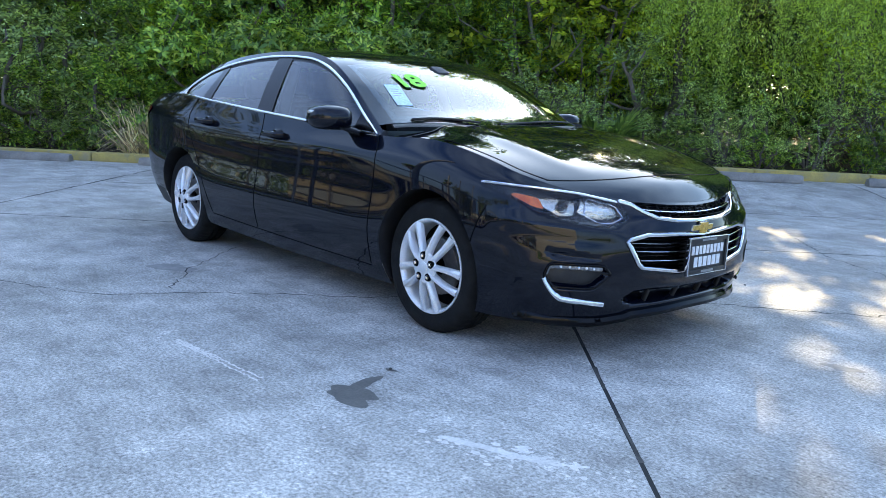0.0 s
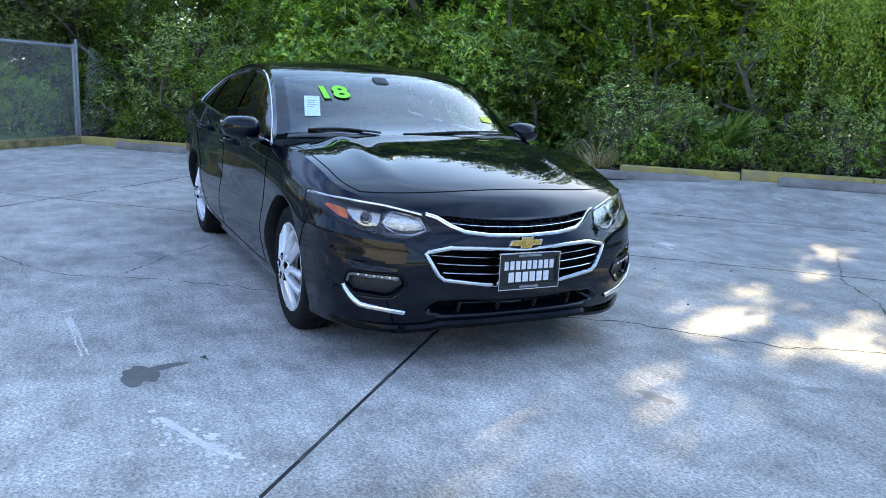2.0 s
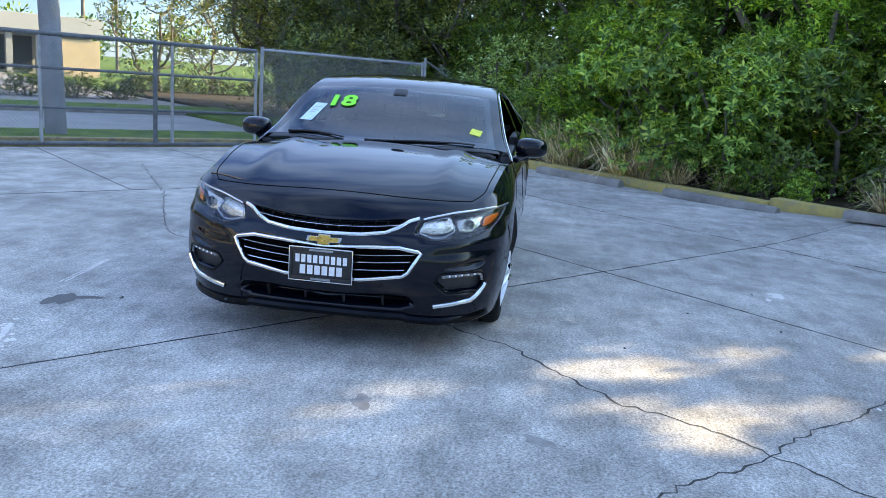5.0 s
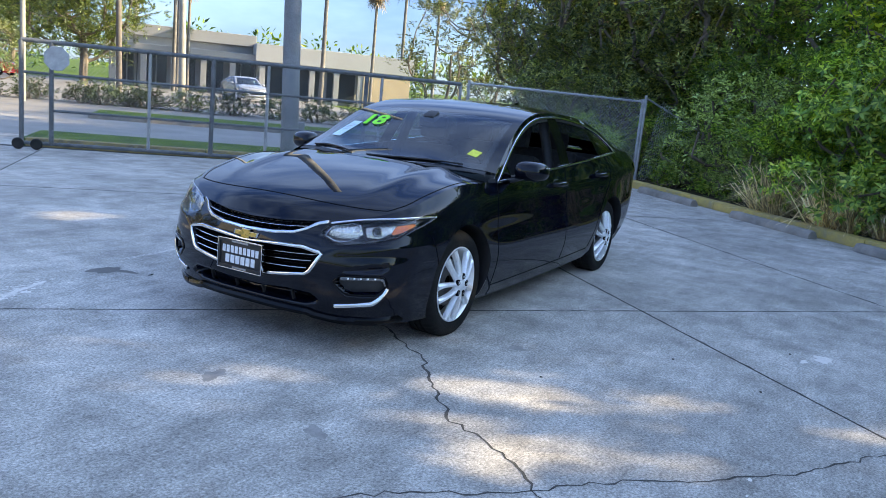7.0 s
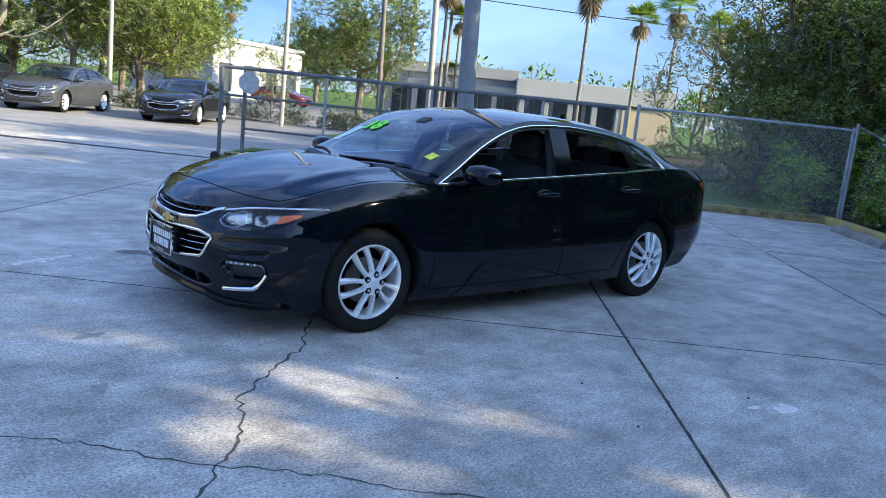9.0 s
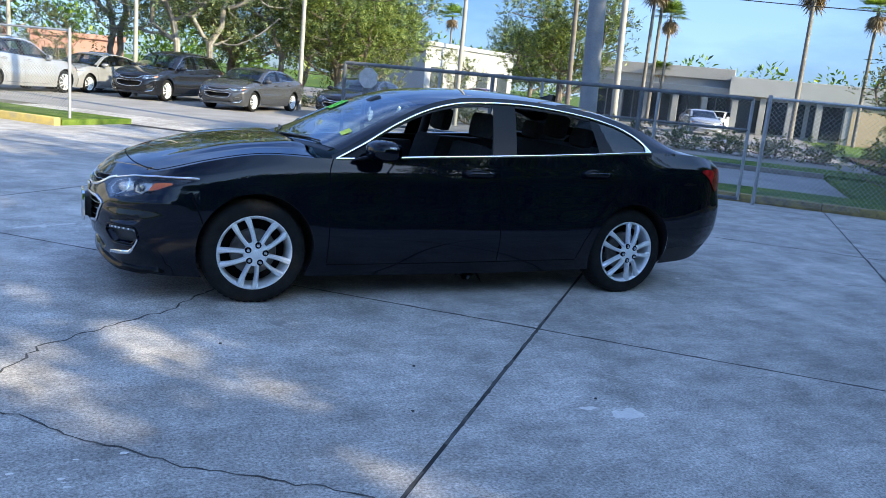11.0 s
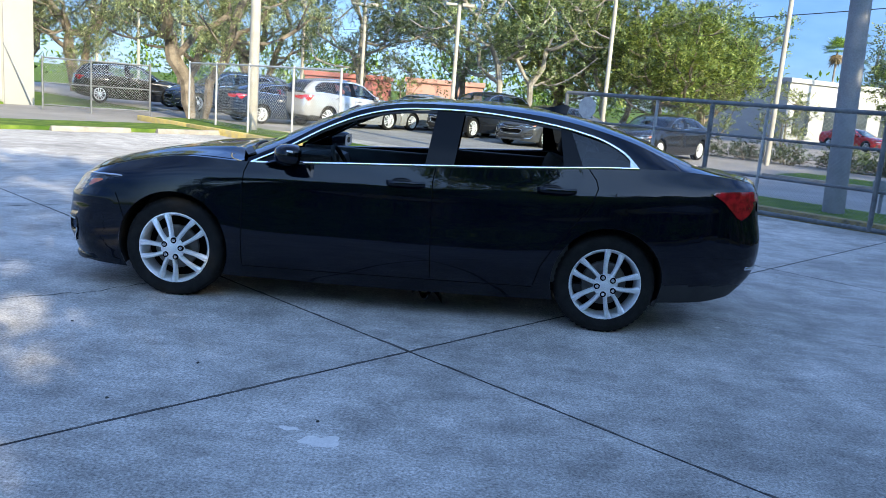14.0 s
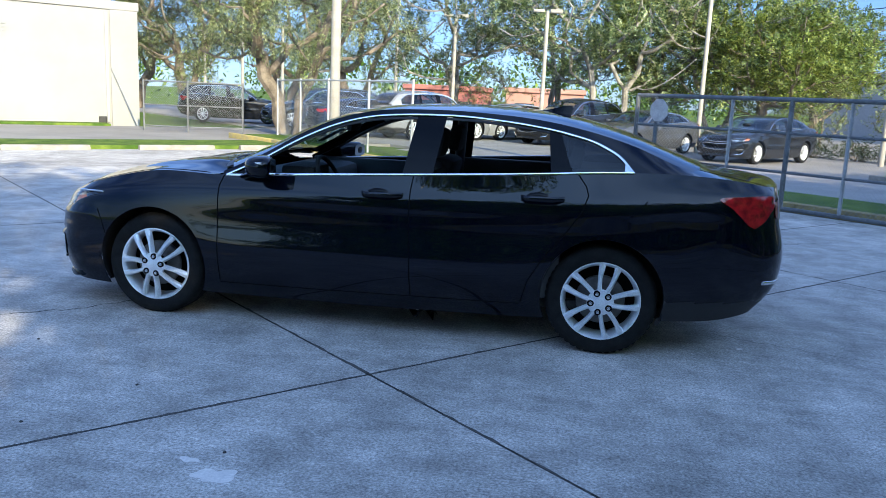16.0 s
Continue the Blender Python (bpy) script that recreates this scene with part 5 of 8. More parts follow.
class Shell:
    """The outer skin of a car as smooth sheets, from which its panels are taken."""

    def __init__(self, cell=0.03, tall=1.0, wagon=False):
        net = np.stack([np.array(LINE_X), np.array(LINE_Y), np.array(LINE_Z)], -1)
        gaps = np.linalg.norm(np.diff(net[3], axis=0), axis=1)
        cols = [max(3, int(round(g / cell))) for g in gaps]
        rows = np.stack([through_places(r, cols, mirror=True) for r in net])
        self.side = through_places(rows, [max(3, int(round(g / cell))) for g in (0.12, 0.18, 0.14, 0.17, 0.13)])
        # a fine crease along the flank, from the fender to the tail
        sx, sz = self.side[..., 0], self.side[..., 2]
        crease = line((1.3, 0.825), (0.9, 0.832), (0.2, 0.828), (-0.6, 0.838), (-1.3, 0.875), (-1.9, 0.905), (-2.2, 0.915))(sx)
        fade = np.clip((1.15 - sx) / 0.35, 0, 1) * np.clip((sx + 2.2) / 0.3, 0, 1)
        self.side[..., 1] += 0.007 * fade * np.clip(1 - np.abs(sz - crease) / 0.06, 0, 1)
        # a ledge across the nose below the lamps
        sy = np.abs(self.side[..., 1])
        ledge = 0.588 + 0.035 * np.clip((sy - 0.45) / 0.4, 0, 1)
        near = np.clip((sx - 1.80) / 0.12, 0, 1) * np.clip((sy - 0.46) / 0.10, 0, 1)
        push = 0.013 * near * np.clip(1 - np.abs(sz - ledge) / 0.055, 0, 1)
        self.side[..., 0] += push * 0.75
        self.side[..., 1] += push * 0.55
        top = self.side[-1]
        self.edge_y = lambda x: np.interp(x, top[::-1, 0], top[::-1, 1])
        self.edge_z = lambda x: np.interp(x, top[::-1, 0], top[::-1, 2])
        cap = 0.11 if wagon else 0.0
        self.crest = line((2.275, 0.70), (2.21, 0.765), (2.10, 0.815), (1.9, 0.875), (1.6, 0.94), (1.3, 0.98), (1.12, 1.0), (1.05, 1.005))
        self.deck = line((-1.80, 1.165), (-1.95, 1.125), (-2.1, 1.085), (-2.25, 1.06), (-2.36, 1.055), (-2.45, 1.045))
        if wagon:
            self.roof = line((1.09, 0.99), (0.93, 1.06), (0.72, 1.19), (0.48, 1.33), (0.23, 1.43), (-0.02, 1.49), (-0.4, 1.53), (-0.91, 1.53), (-1.4, 1.50), (-1.8, 1.45), (-2.05, 1.38), (-2.3, 1.12))
            self.rail_y = line((0.96, 0.83), (0.73, 0.76), (0.48, 0.71), (0.26, 0.675), (0.04, 0.65), (-0.3, 0.64), (-1.3, 0.64), (-2.0, 0.64), (-2.3, 0.66))
            self.rail_z = line((0.96, 0.945), (0.73, 1.08), (0.48, 1.24), (0.26, 1.37), (0.04, 1.43), (-0.3, 1.465), (-1.0, 1.46), (-1.5, 1.43), (-2.0, 1.34), (-2.3, 1.08))
            self.back_end = -2.3
        else:
            self.roof = line((1.09, 0.985), (0.93, 1.035), (0.72, 1.145), (0.48, 1.265), (0.23, 1.355), (-0.02, 1.40), (-0.27, 1.42), (-0.49, 1.425), (-0.91, 1.41), (-1.13, 1.385), (-1.35, 1.34), (-1.57, 1.278), (-1.85, 1.175), (-1.98, 1.125))
            self.rail_y = line((0.96, 0.83), (0.73, 0.765), (0.48, 0.715), (0.26, 0.68), (0.04, 0.655), (-0.3, 0.64), (-0.7, 0.64), (-1.0, 0.648), (-1.3, 0.668), (-1.55, 0.69), (-1.8, 0.72), (-1.9, 0.735))
            self.rail_z = line((0.96, 0.945), (0.73, 1.06), (0.48, 1.205), (0.26, 1.305), (0.04, 1.36), (-0.3, 1.383), (-0.7, 1.375), (-1.0, 1.35), (-1.3, 1.295), (-1.55, 1.225), (-1.8, 1.125), (-1.9, 1.09))
            self.back_end = -1.9
        self.cell, self.wagon = cell, wagon
        # hood and nose top
        xs = np.concatenate([np.linspace(2.275, 2.0, int(0.5 / cell) + 4), np.linspace(1.98, 1.0, int(0.98 / cell))])
        f = np.linspace(-1, 1, int(1.7 / cell) | 1)
        X, F = np.meshgrid(xs, f, indexing="ij")
        ey, ez, zc = self.edge_y(X), self.edge_z(X), self.crest(X)
        cowl = np.clip((1.16 - X) / 0.16, 0, 1)
        Y = F * ey
        ridge = 0.016 * np.exp(-(((np.abs(F) - 0.63 - 0.06 * (X - 1.3)) / 0.075) ** 2)) * np.clip((2.05 - X) / 0.5, 0, 1)
        crown = 1 - np.abs(F) ** 2.3
        Z = ez + (zc - ez) * crown + ridge * (1 - np.abs(F) ** 8) - 0.035 * cowl**2 * (1 - np.abs(F) ** 6)
        self.hood = np.stack([X, Y, Z], -1)
        xs = np.linspace(-1.78 if not wagon else -2.2, -2.45, int(0.68 / cell) + 3)
        X, F = np.meshgrid(xs, f, indexing="ij")
        ey, ez, zc = self.edge_y(X), self.edge_z(X), self.deck(X)
        Z = ez + (zc - ez) * (1 - np.abs(F) ** 3.0)
        self.trunk = np.stack([X, F * ey, Z], -1)
        # roof with windscreen and rear window; lines bow forward in front and back behind
        xs = np.linspace(0.90, self.back_end, int((0.90 - self.back_end) / cell))
        X, F = np.meshgrid(xs, np.linspace(-1, 1, int(1.5 / cell) | 1), indexing="ij")
        bow = 0.19 * np.clip((X - 0.15) / 0.75, 0, 1) ** 1.4 - 0.10 * np.clip((-1.15 - X) / 0.7, 0, 1)
        XX = X + bow * (1 - F**2)
        zr, zc = self.rail_z(X), self.roof(XX)
        Z = zr + (zc - zr) * (1 - np.abs(F) ** 2.5)
        self.top = np.stack([XX, F * self.rail_y(X), Z], -1)
        self.top_x, self.top_f = X, F

    def glasshouse(self, x, v):
        """The flank above the belt: v from 0 at the belt to 1 at the roof rail."""
        x, v = np.broadcast_arrays(np.asarray(x, float), np.asarray(v, float))
        y0, z0, y1, z1 = self.edge_y(x), self.edge_z(x), self.rail_y(x), self.rail_z(x)
        z1 = np.maximum(z1, z0 + 0.002)
        k = v + 0.0
        return np.stack([x, y0 + (y1 - y0) * (k + 0.22 * k * (k - 1)), z0 + (z1 - z0) * k], -1)

    def frame_top(self, x):
        """How far up the flank the window opening reaches."""
        z0, z1 = self.edge_z(x), self.rail_z(x)
        if self.wagon:
            want = line((0.93, 0.93), (0.73, 1.05), (0.48, 1.20), (0.26, 1.33), (0.04, 1.39), (-0.5, 1.43), (-1.2, 1.41), (-1.7, 1.36), (-1.95, 1.22))(x)
        else:
            want = line((0.93, 0.925), (0.73, 1.025), (0.48, 1.17), (0.26, 1.268), (0.04, 1.325), (-0.14, 1.343), (-0.31, 1.350), (-0.52, 1.350), (-0.71, 1.338), (-0.94, 1.314), (-1.17, 1.275), (-1.37, 1.215), (-1.48, 1.150), (-1.54, 1.085))(x)
        return np.clip((want - z0) / np.maximum(z1 - z0, 1e-3), 0.0, 0.97)


def tree_of(*sheets):
    V, Fc = [], []
    for P in sheets:
        r, c = P.shape[:2]
        o = len(V)
        V += P.reshape(-1, 3).tolist()
        for i in range(r - 1):
            for j in range(c - 1):
                a = o + i * c + j
                Fc.append((a, a + 1, a + c + 1, a + c))
    return bvhtree.BVHTree.FromPolygons(V, Fc)


def inside(poly, y, z):
    n, hit = len(poly), np.zeros(np.shape(y), bool)
    for k in range(n):
        (y0, z0), (y1, z1) = poly[k], poly[(k + 1) % n]
        if z0 == z1:
            continue
        cross = ((z0 > z) != (z1 > z)) & (y < (y1 - y0) * (z - z0) / (z1 - z0) + y0)
        hit ^= cross
    return hit


def depth_in(poly, y, z):
    """How far inside an outline each place lies; 0 outside."""
    best = np.full(np.shape(y), 9.0)
    for k in range(len(poly)):
        (y0, z0), (y1, z1) = poly[k], poly[(k + 1) % len(poly)]
        L = (y1 - y0) ** 2 + (z1 - z0) ** 2 + 1e-12
        t = np.clip(((y - y0) * (y1 - y0) + (z - z0) * (z1 - z0)) / L, 0, 1)
        best = np.minimum(best, np.hypot(y - y0 - t * (y1 - y0), z - z0 - t * (z1 - z0)))
    return np.where(inside(poly, y, z), best, 0.0)


def rounded(poly, n=6, r=0.25):
    """The outline with its corners rounded off."""
    out, m = [], len(poly)
    for k in range(m):
        p, a, b = (np.array(poly[(k + d) % m], float) for d in (0, -1, 1))
        s, e = p + (a - p) * r, p + (b - p) * r
        for t in np.linspace(0, 1, n):
            out.append(tuple((1 - t) ** 2 * s + 2 * t * (1 - t) * p + t**2 * e))
    return out


def dense(pts, step, closed=False):
    pts = [np.array(p, float) for p in pts]
    out = []
    ends = pts[1:] + ([pts[0]] if closed else [])
    for a, b in zip(pts, ends):
        n = max(1, int(np.linalg.norm(b - a) / step))
        out += [a + (b - a) * k / n for k in range(n)]
    if not closed:
        out.append(pts[-1])
    return out


def drape_front(tree_, y, z, out=0.0, sign=1):
    """The skin met from ahead (or from behind) at a height and breadth."""
    hit = tree_.ray_cast(Vector((4 * sign, y, z)), Vector((-sign, 0, 0)))
    if hit[0] is None:
        hit = tree_.find_nearest(Vector((2.0 * sign, y, z)))
    n = hit[1] if hit[1].x * sign > 0 else -hit[1]
    return hit[0] + n * out


def drape_side(tree_, x, z, out=0.0, side=1):
    hit = tree_.ray_cast(Vector((x, 3 * side, z)), Vector((0, -side, 0)))
    if hit[0] is None:
        hit = tree_.find_nearest(Vector((x, 0.9 * side, z)))
    n = hit[1] if hit[1].y * side > 0 else -hit[1]
    return hit[0] + n * out


def filled(poly, place, cell=0.02):
    """A sheet inside an outline, laid on the skin point by point."""
    rim = dense(poly, cell, True)
    ys, zs = [p[0] for p in rim], [p[1] for p in rim]
    gy, gz = np.meshgrid(np.arange(min(ys) + cell / 2, max(ys), cell), np.arange(min(zs) + cell / 2, max(zs), cell))
    keep = inside([tuple(p) for p in rim], gy, gz)
    pts = [Vector(p) for p in rim]
    for y, z in zip(gy[keep], gz[keep]):
        if min((p[0] - y) ** 2 + (p[1] - z) ** 2 for p in rim) > (0.45 * cell) ** 2:
            pts.append(Vector((y, z)))
    n = len(rim)
    res = geometry.delaunay_2d_cdt(pts, [], [list(range(n))], 1, 1e-5)
    bm = bmesh.new()
    vs = [bm.verts.new(place(v.x, v.y)) for v in res[0]]
    for fc in res[2]:
        try:
            bm.faces.new([vs[k] for k in fc])
        except ValueError:
            pass
    bmesh.ops.recalc_face_normals(bm, faces=bm.faces)
    return bm


def bar(bm, pts, w, h=None, normals=None, closed=False, round_=8):
    """A slim moulded strip along places: w across the skin, h proud of it."""
    h = h or w
    P = [Vector(p) for p in pts]
    rings = []
    n = len(P)
    for k in range(n):
        a, b = (P[(k - 1) % n], P[(k + 1) % n]) if closed else (P[max(k - 1, 0)], P[min(k + 1, n - 1)])
        d = (b - a).normalized()
        nr = Vector(normals[k]).normalized()
        s = d.cross(nr).normalized()
        rings.append([bm.verts.new(P[k] + s * (w / 2) * math.cos(t) + nr * (h / 2) * math.sin(t)) for t in [2 * math.pi * q / round_ for q in range(round_)]])
    for k in range(n if closed else n - 1):
        r0, r1 = rings[k], rings[(k + 1) % n]
        for q in range(round_):
            bm.faces.new((r0[q], r0[(q + 1) % round_], r1[(q + 1) % round_], r1[q]))
    if not closed:
        bm.faces.new(rings[0][::-1])
        bm.faces.new(rings[-1])
    bmesh.ops.recalc_face_normals(bm, faces=bm.faces)
    return bm


def front_bar(tree_, pts, w, h=None, out=0.0, closed=False, step=0.025, sign=1, mirror=1):
    fine = dense(pts, step, closed)
    here = [drape_front(tree_, y * mirror, z, out, sign) for y, z in fine]
    return bar(bmesh.new(), here, w, h, [(sign, 0, 0.0)] * len(here), closed)


def side_bar(tree_, pts, w, h=None, out=0.0, side=1, step=0.03):
    fine = dense(pts, step)
    here = [drape_side(tree_, x, z, out, side) for x, z in fine]
    return bar(bmesh.new(), here, w, h, [(0, side, 0)] * len(here))


def panel(name, P, N, keep, material, parent, label=""):
    """Those cells of a sheet that belong to one panel, shaded as the whole skin is."""
    r, c = P.shape[:2]
    i, j = np.nonzero(keep)
    q = np.stack([i * c + j, i * c + j + 1, (i + 1) * c + j + 1, (i + 1) * c + j], -1)
    if not len(q):
        return None
    used, inv = np.unique(q, return_inverse=True)
    me = bpy.data.meshes.new(name)
    me.from_pydata(P.reshape(-1, 3)[used].tolist(), [], inv.reshape(-1, 4).tolist())
    me.shade_smooth()
    me.normals_split_custom_set_from_vertices(N.reshape(-1, 3)[used].tolist())
    return link_mesh(name, me, material, parent, label)


def make_wheel(parent, x, y, detail=True, turn=0.0):
    """A wheel: hub with tyre, rim, ten paired spokes, nuts and brake."""
    side = 1 if y > 0 else -1
    bm = bmesh.new()
    lathe(bm, [(0.03, 0.0), (0.070, 0.008), (0.079, 0.020), (0.074, 0.031), (0.045, 0.035), (0.0, 0.036)], 30)
    hub = part("wheel", bm, M["alloy"], parent)
    hub.matrix_local = pose(x, y, HUB_Z, 0, turn, 0 if side > 0 else 180)
    bm = bmesh.new()
    R, w = TYRE_R, 0.112
    prof = [(0.216, -2 * w + 0.012), (0.232, -2 * w), (0.275, -2 * w - 0.002), (0.308, -2 * w + 0.012), (R - 0.004, -2 * w + 0.04), (R, -1.6 * w), (R, -1.22 * w), (R - 0.008, -1.20 * w), (R - 0.008, -1.12 * w), (R, -1.10 * w), (R, -0.86 * w), (R - 0.008, -0.84 * w), (R - 0.008, -0.76 * w), (R, -0.74 * w), (R, -0.4 * w), (R - 0.004, -0.030), (0.313, -0.008), (0.300, 0.000), (0.285, 0.003), (0.272, 0.0035), (0.264, 0.001), (0.248, 0.002), (0.238, -0.003), (0.228, -0.012)]
    lathe(bm, prof, 144 if detail else 36)
    if detail:                                  # shoulder lugs of the tread
        for v in bm.verts:
            rad, k = math.hypot(v.co.x, v.co.z), round(math.atan2(v.co.z, v.co.x) / (2 * math.pi) * 144)
            if rad > 0.3225 and k % 3 == 0 and (v.co.y > -0.06 or v.co.y < -0.16):
                v.co.x, v.co.z = v.co.x * 0.978, v.co.z * 0.978
    part("tyre", bm, M["rubber"], hub, "black road tyre")
    bm = bmesh.new()
    lathe(bm, [(0.218, -0.19), (0.203, -0.10), (0.210, -0.03), (0.217, -0.012), (0.227, -0.001), (0.233, -0.002), (0.235, -0.008), (0.230, -0.02)], 64 if detail else 32)
    part("rim", bm, M["alloy"], hub, "silver alloy rim")
    bm = bmesh.new()
    lathe(bm, [(0.05, -0.06), (0.14, -0.058), (0.145, -0.065), (0.145, -0.08), (0.05, -0.082)], 40)
    part("brake_disc", bm, M["steel_dark"], hub, "dull steel brake disc")
    bm = bmesh.new()
    lathe(bm, [(0.0, -0.12), (0.205, -0.12)], 32)
    part("backing", bm, M["seal"], hub)
    # spokes in five splayed pairs
    bm = bmesh.new()
    secs = []
    for t in np.linspace(0, 1, 7):
        r = 0.045 + t * 0.177
        wd = 0.0145 + 0.006 * t - 0.004 * math.sin(math.pi * t)
        off = 0.0165 + 0.030 * t + 0.007 * math.sin(math.pi * t)
        dep = 0.036 - 0.034 * t**1.3
        secs.append([bm.verts.new(p) for p in ((off - wd, dep - 0.034, r), (off - wd, dep - 0.008, r), (off - wd * 0.5, dep + 0.002, r), (off + wd * 0.35, dep + 0.002, r), (off + wd, dep - 0.012, r), (off + wd, dep - 0.034, r))])
    for a, b in zip(secs, secs[1:]):
        for k in range(6):
            bm.faces.new((a[k], a[(k + 1) % 6], b[(k + 1) % 6], b[k]))
    bmesh.ops.recalc_face_normals(bm, faces=bm.faces)
    spoke = part("spoke", bm, M["alloy"], hub)
    other = spoke.data.copy()
    other.transform(Matrix.Scale(-1, 4, (1, 0, 0)))
    other.flip_normals()
    for k in range(5):
        for me in (spoke.data, other):
            if k == 0 and me == spoke.data:
                continue
            s = new("spoke", me)
            s.parent, s.matrix_local = hub, pose(0, 0, 0, 0, 72 * k, 0)
    for k in range(5):
        bm = bmesh.new()
        lathe(bm, [(0.0, 0.049), (0.007, 0.049), (0.0100, 0.046), (0.0100, 0.03)], 6)
        p = part("wheel_nut", bm, M["chrome"], hub, "bright wheel nut")
        a = radians(72 * k + 36)
        p.matrix_local = Matrix.Translation((0.057 * math.sin(a), -0.002, 0.057 * math.cos(a)))
        if detail:
            # raised black ring; the shade of the nut pocket is only its colour
            bm = bmesh.new()
            lathe(bm, [(0.0105, 0.0405), (0.0185, 0.0405), (0.0200, 0.038), (0.0200, 0.028)], 16)
            q = part("nut_seat", bm, M["seal"], hub, "black ring standing for the shaded nut pocket")
            q.matrix_local = Matrix.Translation((0.057 * math.sin(a), -0.002, 0.057 * math.cos(a)))
        else:
            continue
    bm = bmesh.new()
    lathe(bm, [(0.0, 0.0415), (0.022, 0.0410), (0.0285, 0.0385), (0.029, 0.030)], 24)
    part("centre_cap", bm, M["alloy"], hub)
    return hub


# outlines seen from ahead, on the car's left half
LAMP = rounded([(0.445, 0.640), (0.462, 0.707), (0.62, 0.742), (0.78, 0.763), (0.873, 0.772), (0.862, 0.735), (0.80, 0.665), (0.70, 0.628), (0.56, 0.606)], 4, 0.18)
FOG = rounded([(0.555, 0.405), (0.585, 0.447), (0.785, 0.455), (0.80, 0.40), (0.765, 0.352), (0.62, 0.345)], 4, 0.2)
UPPER_GRILLE = [(0, 0.628), (0.18, 0.632), (0.30, 0.646), (0.36, 0.668), (0.41, 0.700), (0.445, 0.712), (0.34, 0.706), (0.2, 0.694), (0, 0.687)]
LOWER_GRILLE = [(0, 0.392), (0.2, 0.404), (0.40, 0.432), (0.425, 0.452), (0.480, 0.548), (0.465, 0.556), (0.37, 0.574), (0.22, 0.571), (0, 0.556)]
INTAKE = [(0, 0.262), (0.40, 0.262), (0.47, 0.285), (0.42, 0.318), (0.30, 0.322), (0, 0.312)]
SCOOP = rounded([(0.575, 0.468), (0.60, 0.480), (0.79, 0.520), (0.80, 0.50), (0.76, 0.472)], 3, 0.2)


def both(poly):
    return list(poly) + [(-y, z) for y, z in reversed(poly) if abs(y) > 1e-6]


def build_car(name, body_paint, label, detail=True, wagon=False, category="car"):
    car = empty(name, None, label, category)
    sh = Shell(0.013 if detail else 0.085, wagon=wagon)
    S = sh.side
    left = S
    right = S * [1, -1, 1]
    skin = tree_of(left, right[:, ::-1], sh.hood, sh.trunk)
    flank = tree_of(left[:, :], right[:, ::-1])
    # sink what lies behind lamps and grilles
    sunk = S.copy()
    front = S[..., 0] > 1.72
    for poly, depth, edge in ((LAMP, 0.055, 0.012), (FOG, 0.045, 0.014), (both(UPPER_GRILLE), 0.05, 0.012), (both(LOWER_GRILLE), 0.06, 0.014), (both(INTAKE), 0.08, 0.016), (SCOOP, 0.030, 0.022)):
        d = np.where(front, np.clip(depth_in(poly, S[..., 1], S[..., 2]) / edge, 0, 1), 0.0)
        sunk -= (depth * d)[..., None] * np.array([0.97, 0.24, 0.0])
    N = -normals_of(sunk)
    if N[S.shape[0] // 2, S.shape[1] // 2, 1] < 0:
        N = -N
    # even out the sheen lengthwise
    calm = np.clip((1.72 - S[..., 0]) / 0.3, 0, 1) * np.clip((S[..., 0] + 1.9) / 0.3, 0, 1)
    even = calmed(N, max(1, int(0.045 / sh.cell)), max(3, int(0.30 / sh.cell)))
    N = N + (even - N) * calm[..., None]
    N /= np.linalg.norm(N, axis=-1, keepdims=True)
    mid = (S[:-1, :-1] + S[1:, 1:] + S[:-1, 1:] + S[1:, :-1]) / 4
    mx, my, mz = mid[..., 0], mid[..., 1], mid[..., 2]
    # wheel openings: cells inside are left out, the rim drawn to the circle
    near = np.full(S.shape[:2], False)
    cutout = np.zeros(mx.shape, bool)
    for ax in (AXLE, -AXLE):
        d = np.hypot(mx - ax, mz - (HUB_Z + 0.018))
        cutout |= (d < ARCH_R) & (my > 0.6)
    for ax in (AXLE, -AXLE):
        touch = np.zeros(S.shape[:2], bool)
        d = np.hypot(mx - ax, mz - (HUB_Z + 0.018)) < ARCH_R
        for a, b in ((0, 0), (0, 1), (1, 0), (1, 1)):
            touch[a:S.shape[0] - 1 + a, b:S.shape[1] - 1 + b] |= d
        keepv = np.zeros(S.shape[:2], bool)
        for a, b in ((0, 0), (0, 1), (1, 0), (1, 1)):
            keepv[a:S.shape[0] - 1 + a, b:S.shape[1] - 1 + b] |= ~d
        rim = touch & keepv & (S[..., 1] > 0.6)
        v = sunk[rim]
        dx, dz = v[:, 0] - ax, v[:, 2] - (HUB_Z + 0.018)
        k = ARCH_R / np.maximum(np.hypot(dx, dz), 1e-6)
        v[:, 0], v[:, 2] = ax + dx * k, HUB_Z + 0.018 + dz * k
        sunk[rim] = v
    rear_gap = line((0.20, -0.93), (0.32, -0.94), (0.52, -1.03), (0.78, -1.23), (0.95, -1.30), (1.06, -1.235), (1.2, -1.2))
    sill = 0.235 + 0.022 * np.clip((1.0 - mx) / 1.9, 0, 1) + 0.01
    kinds = {
        "front_bumper": (mx > 1.745) & ((mx > 1.9) | (mz < 0.62) | (mx > 1.86 - (0.64 - mz))),
        "front_door": (mx < 0.965) & (mx > -0.265) & (mz > sill),
        "rear_door": (mx <= -0.265) & (mx > rear_gap(mz)) & (mz > sill),
        "sill_panel": (mx < 1.06) & (mx > -1.08) & (mz <= sill),
    }
    taken = np.zeros(mx.shape, bool)
    for key in kinds:
        kinds[key] = kinds[key] & ~taken & ~cutout
        taken |= kinds[key]
    rest = ~taken & ~cutout
    kinds["front_fender"] = rest & (mx > 0)
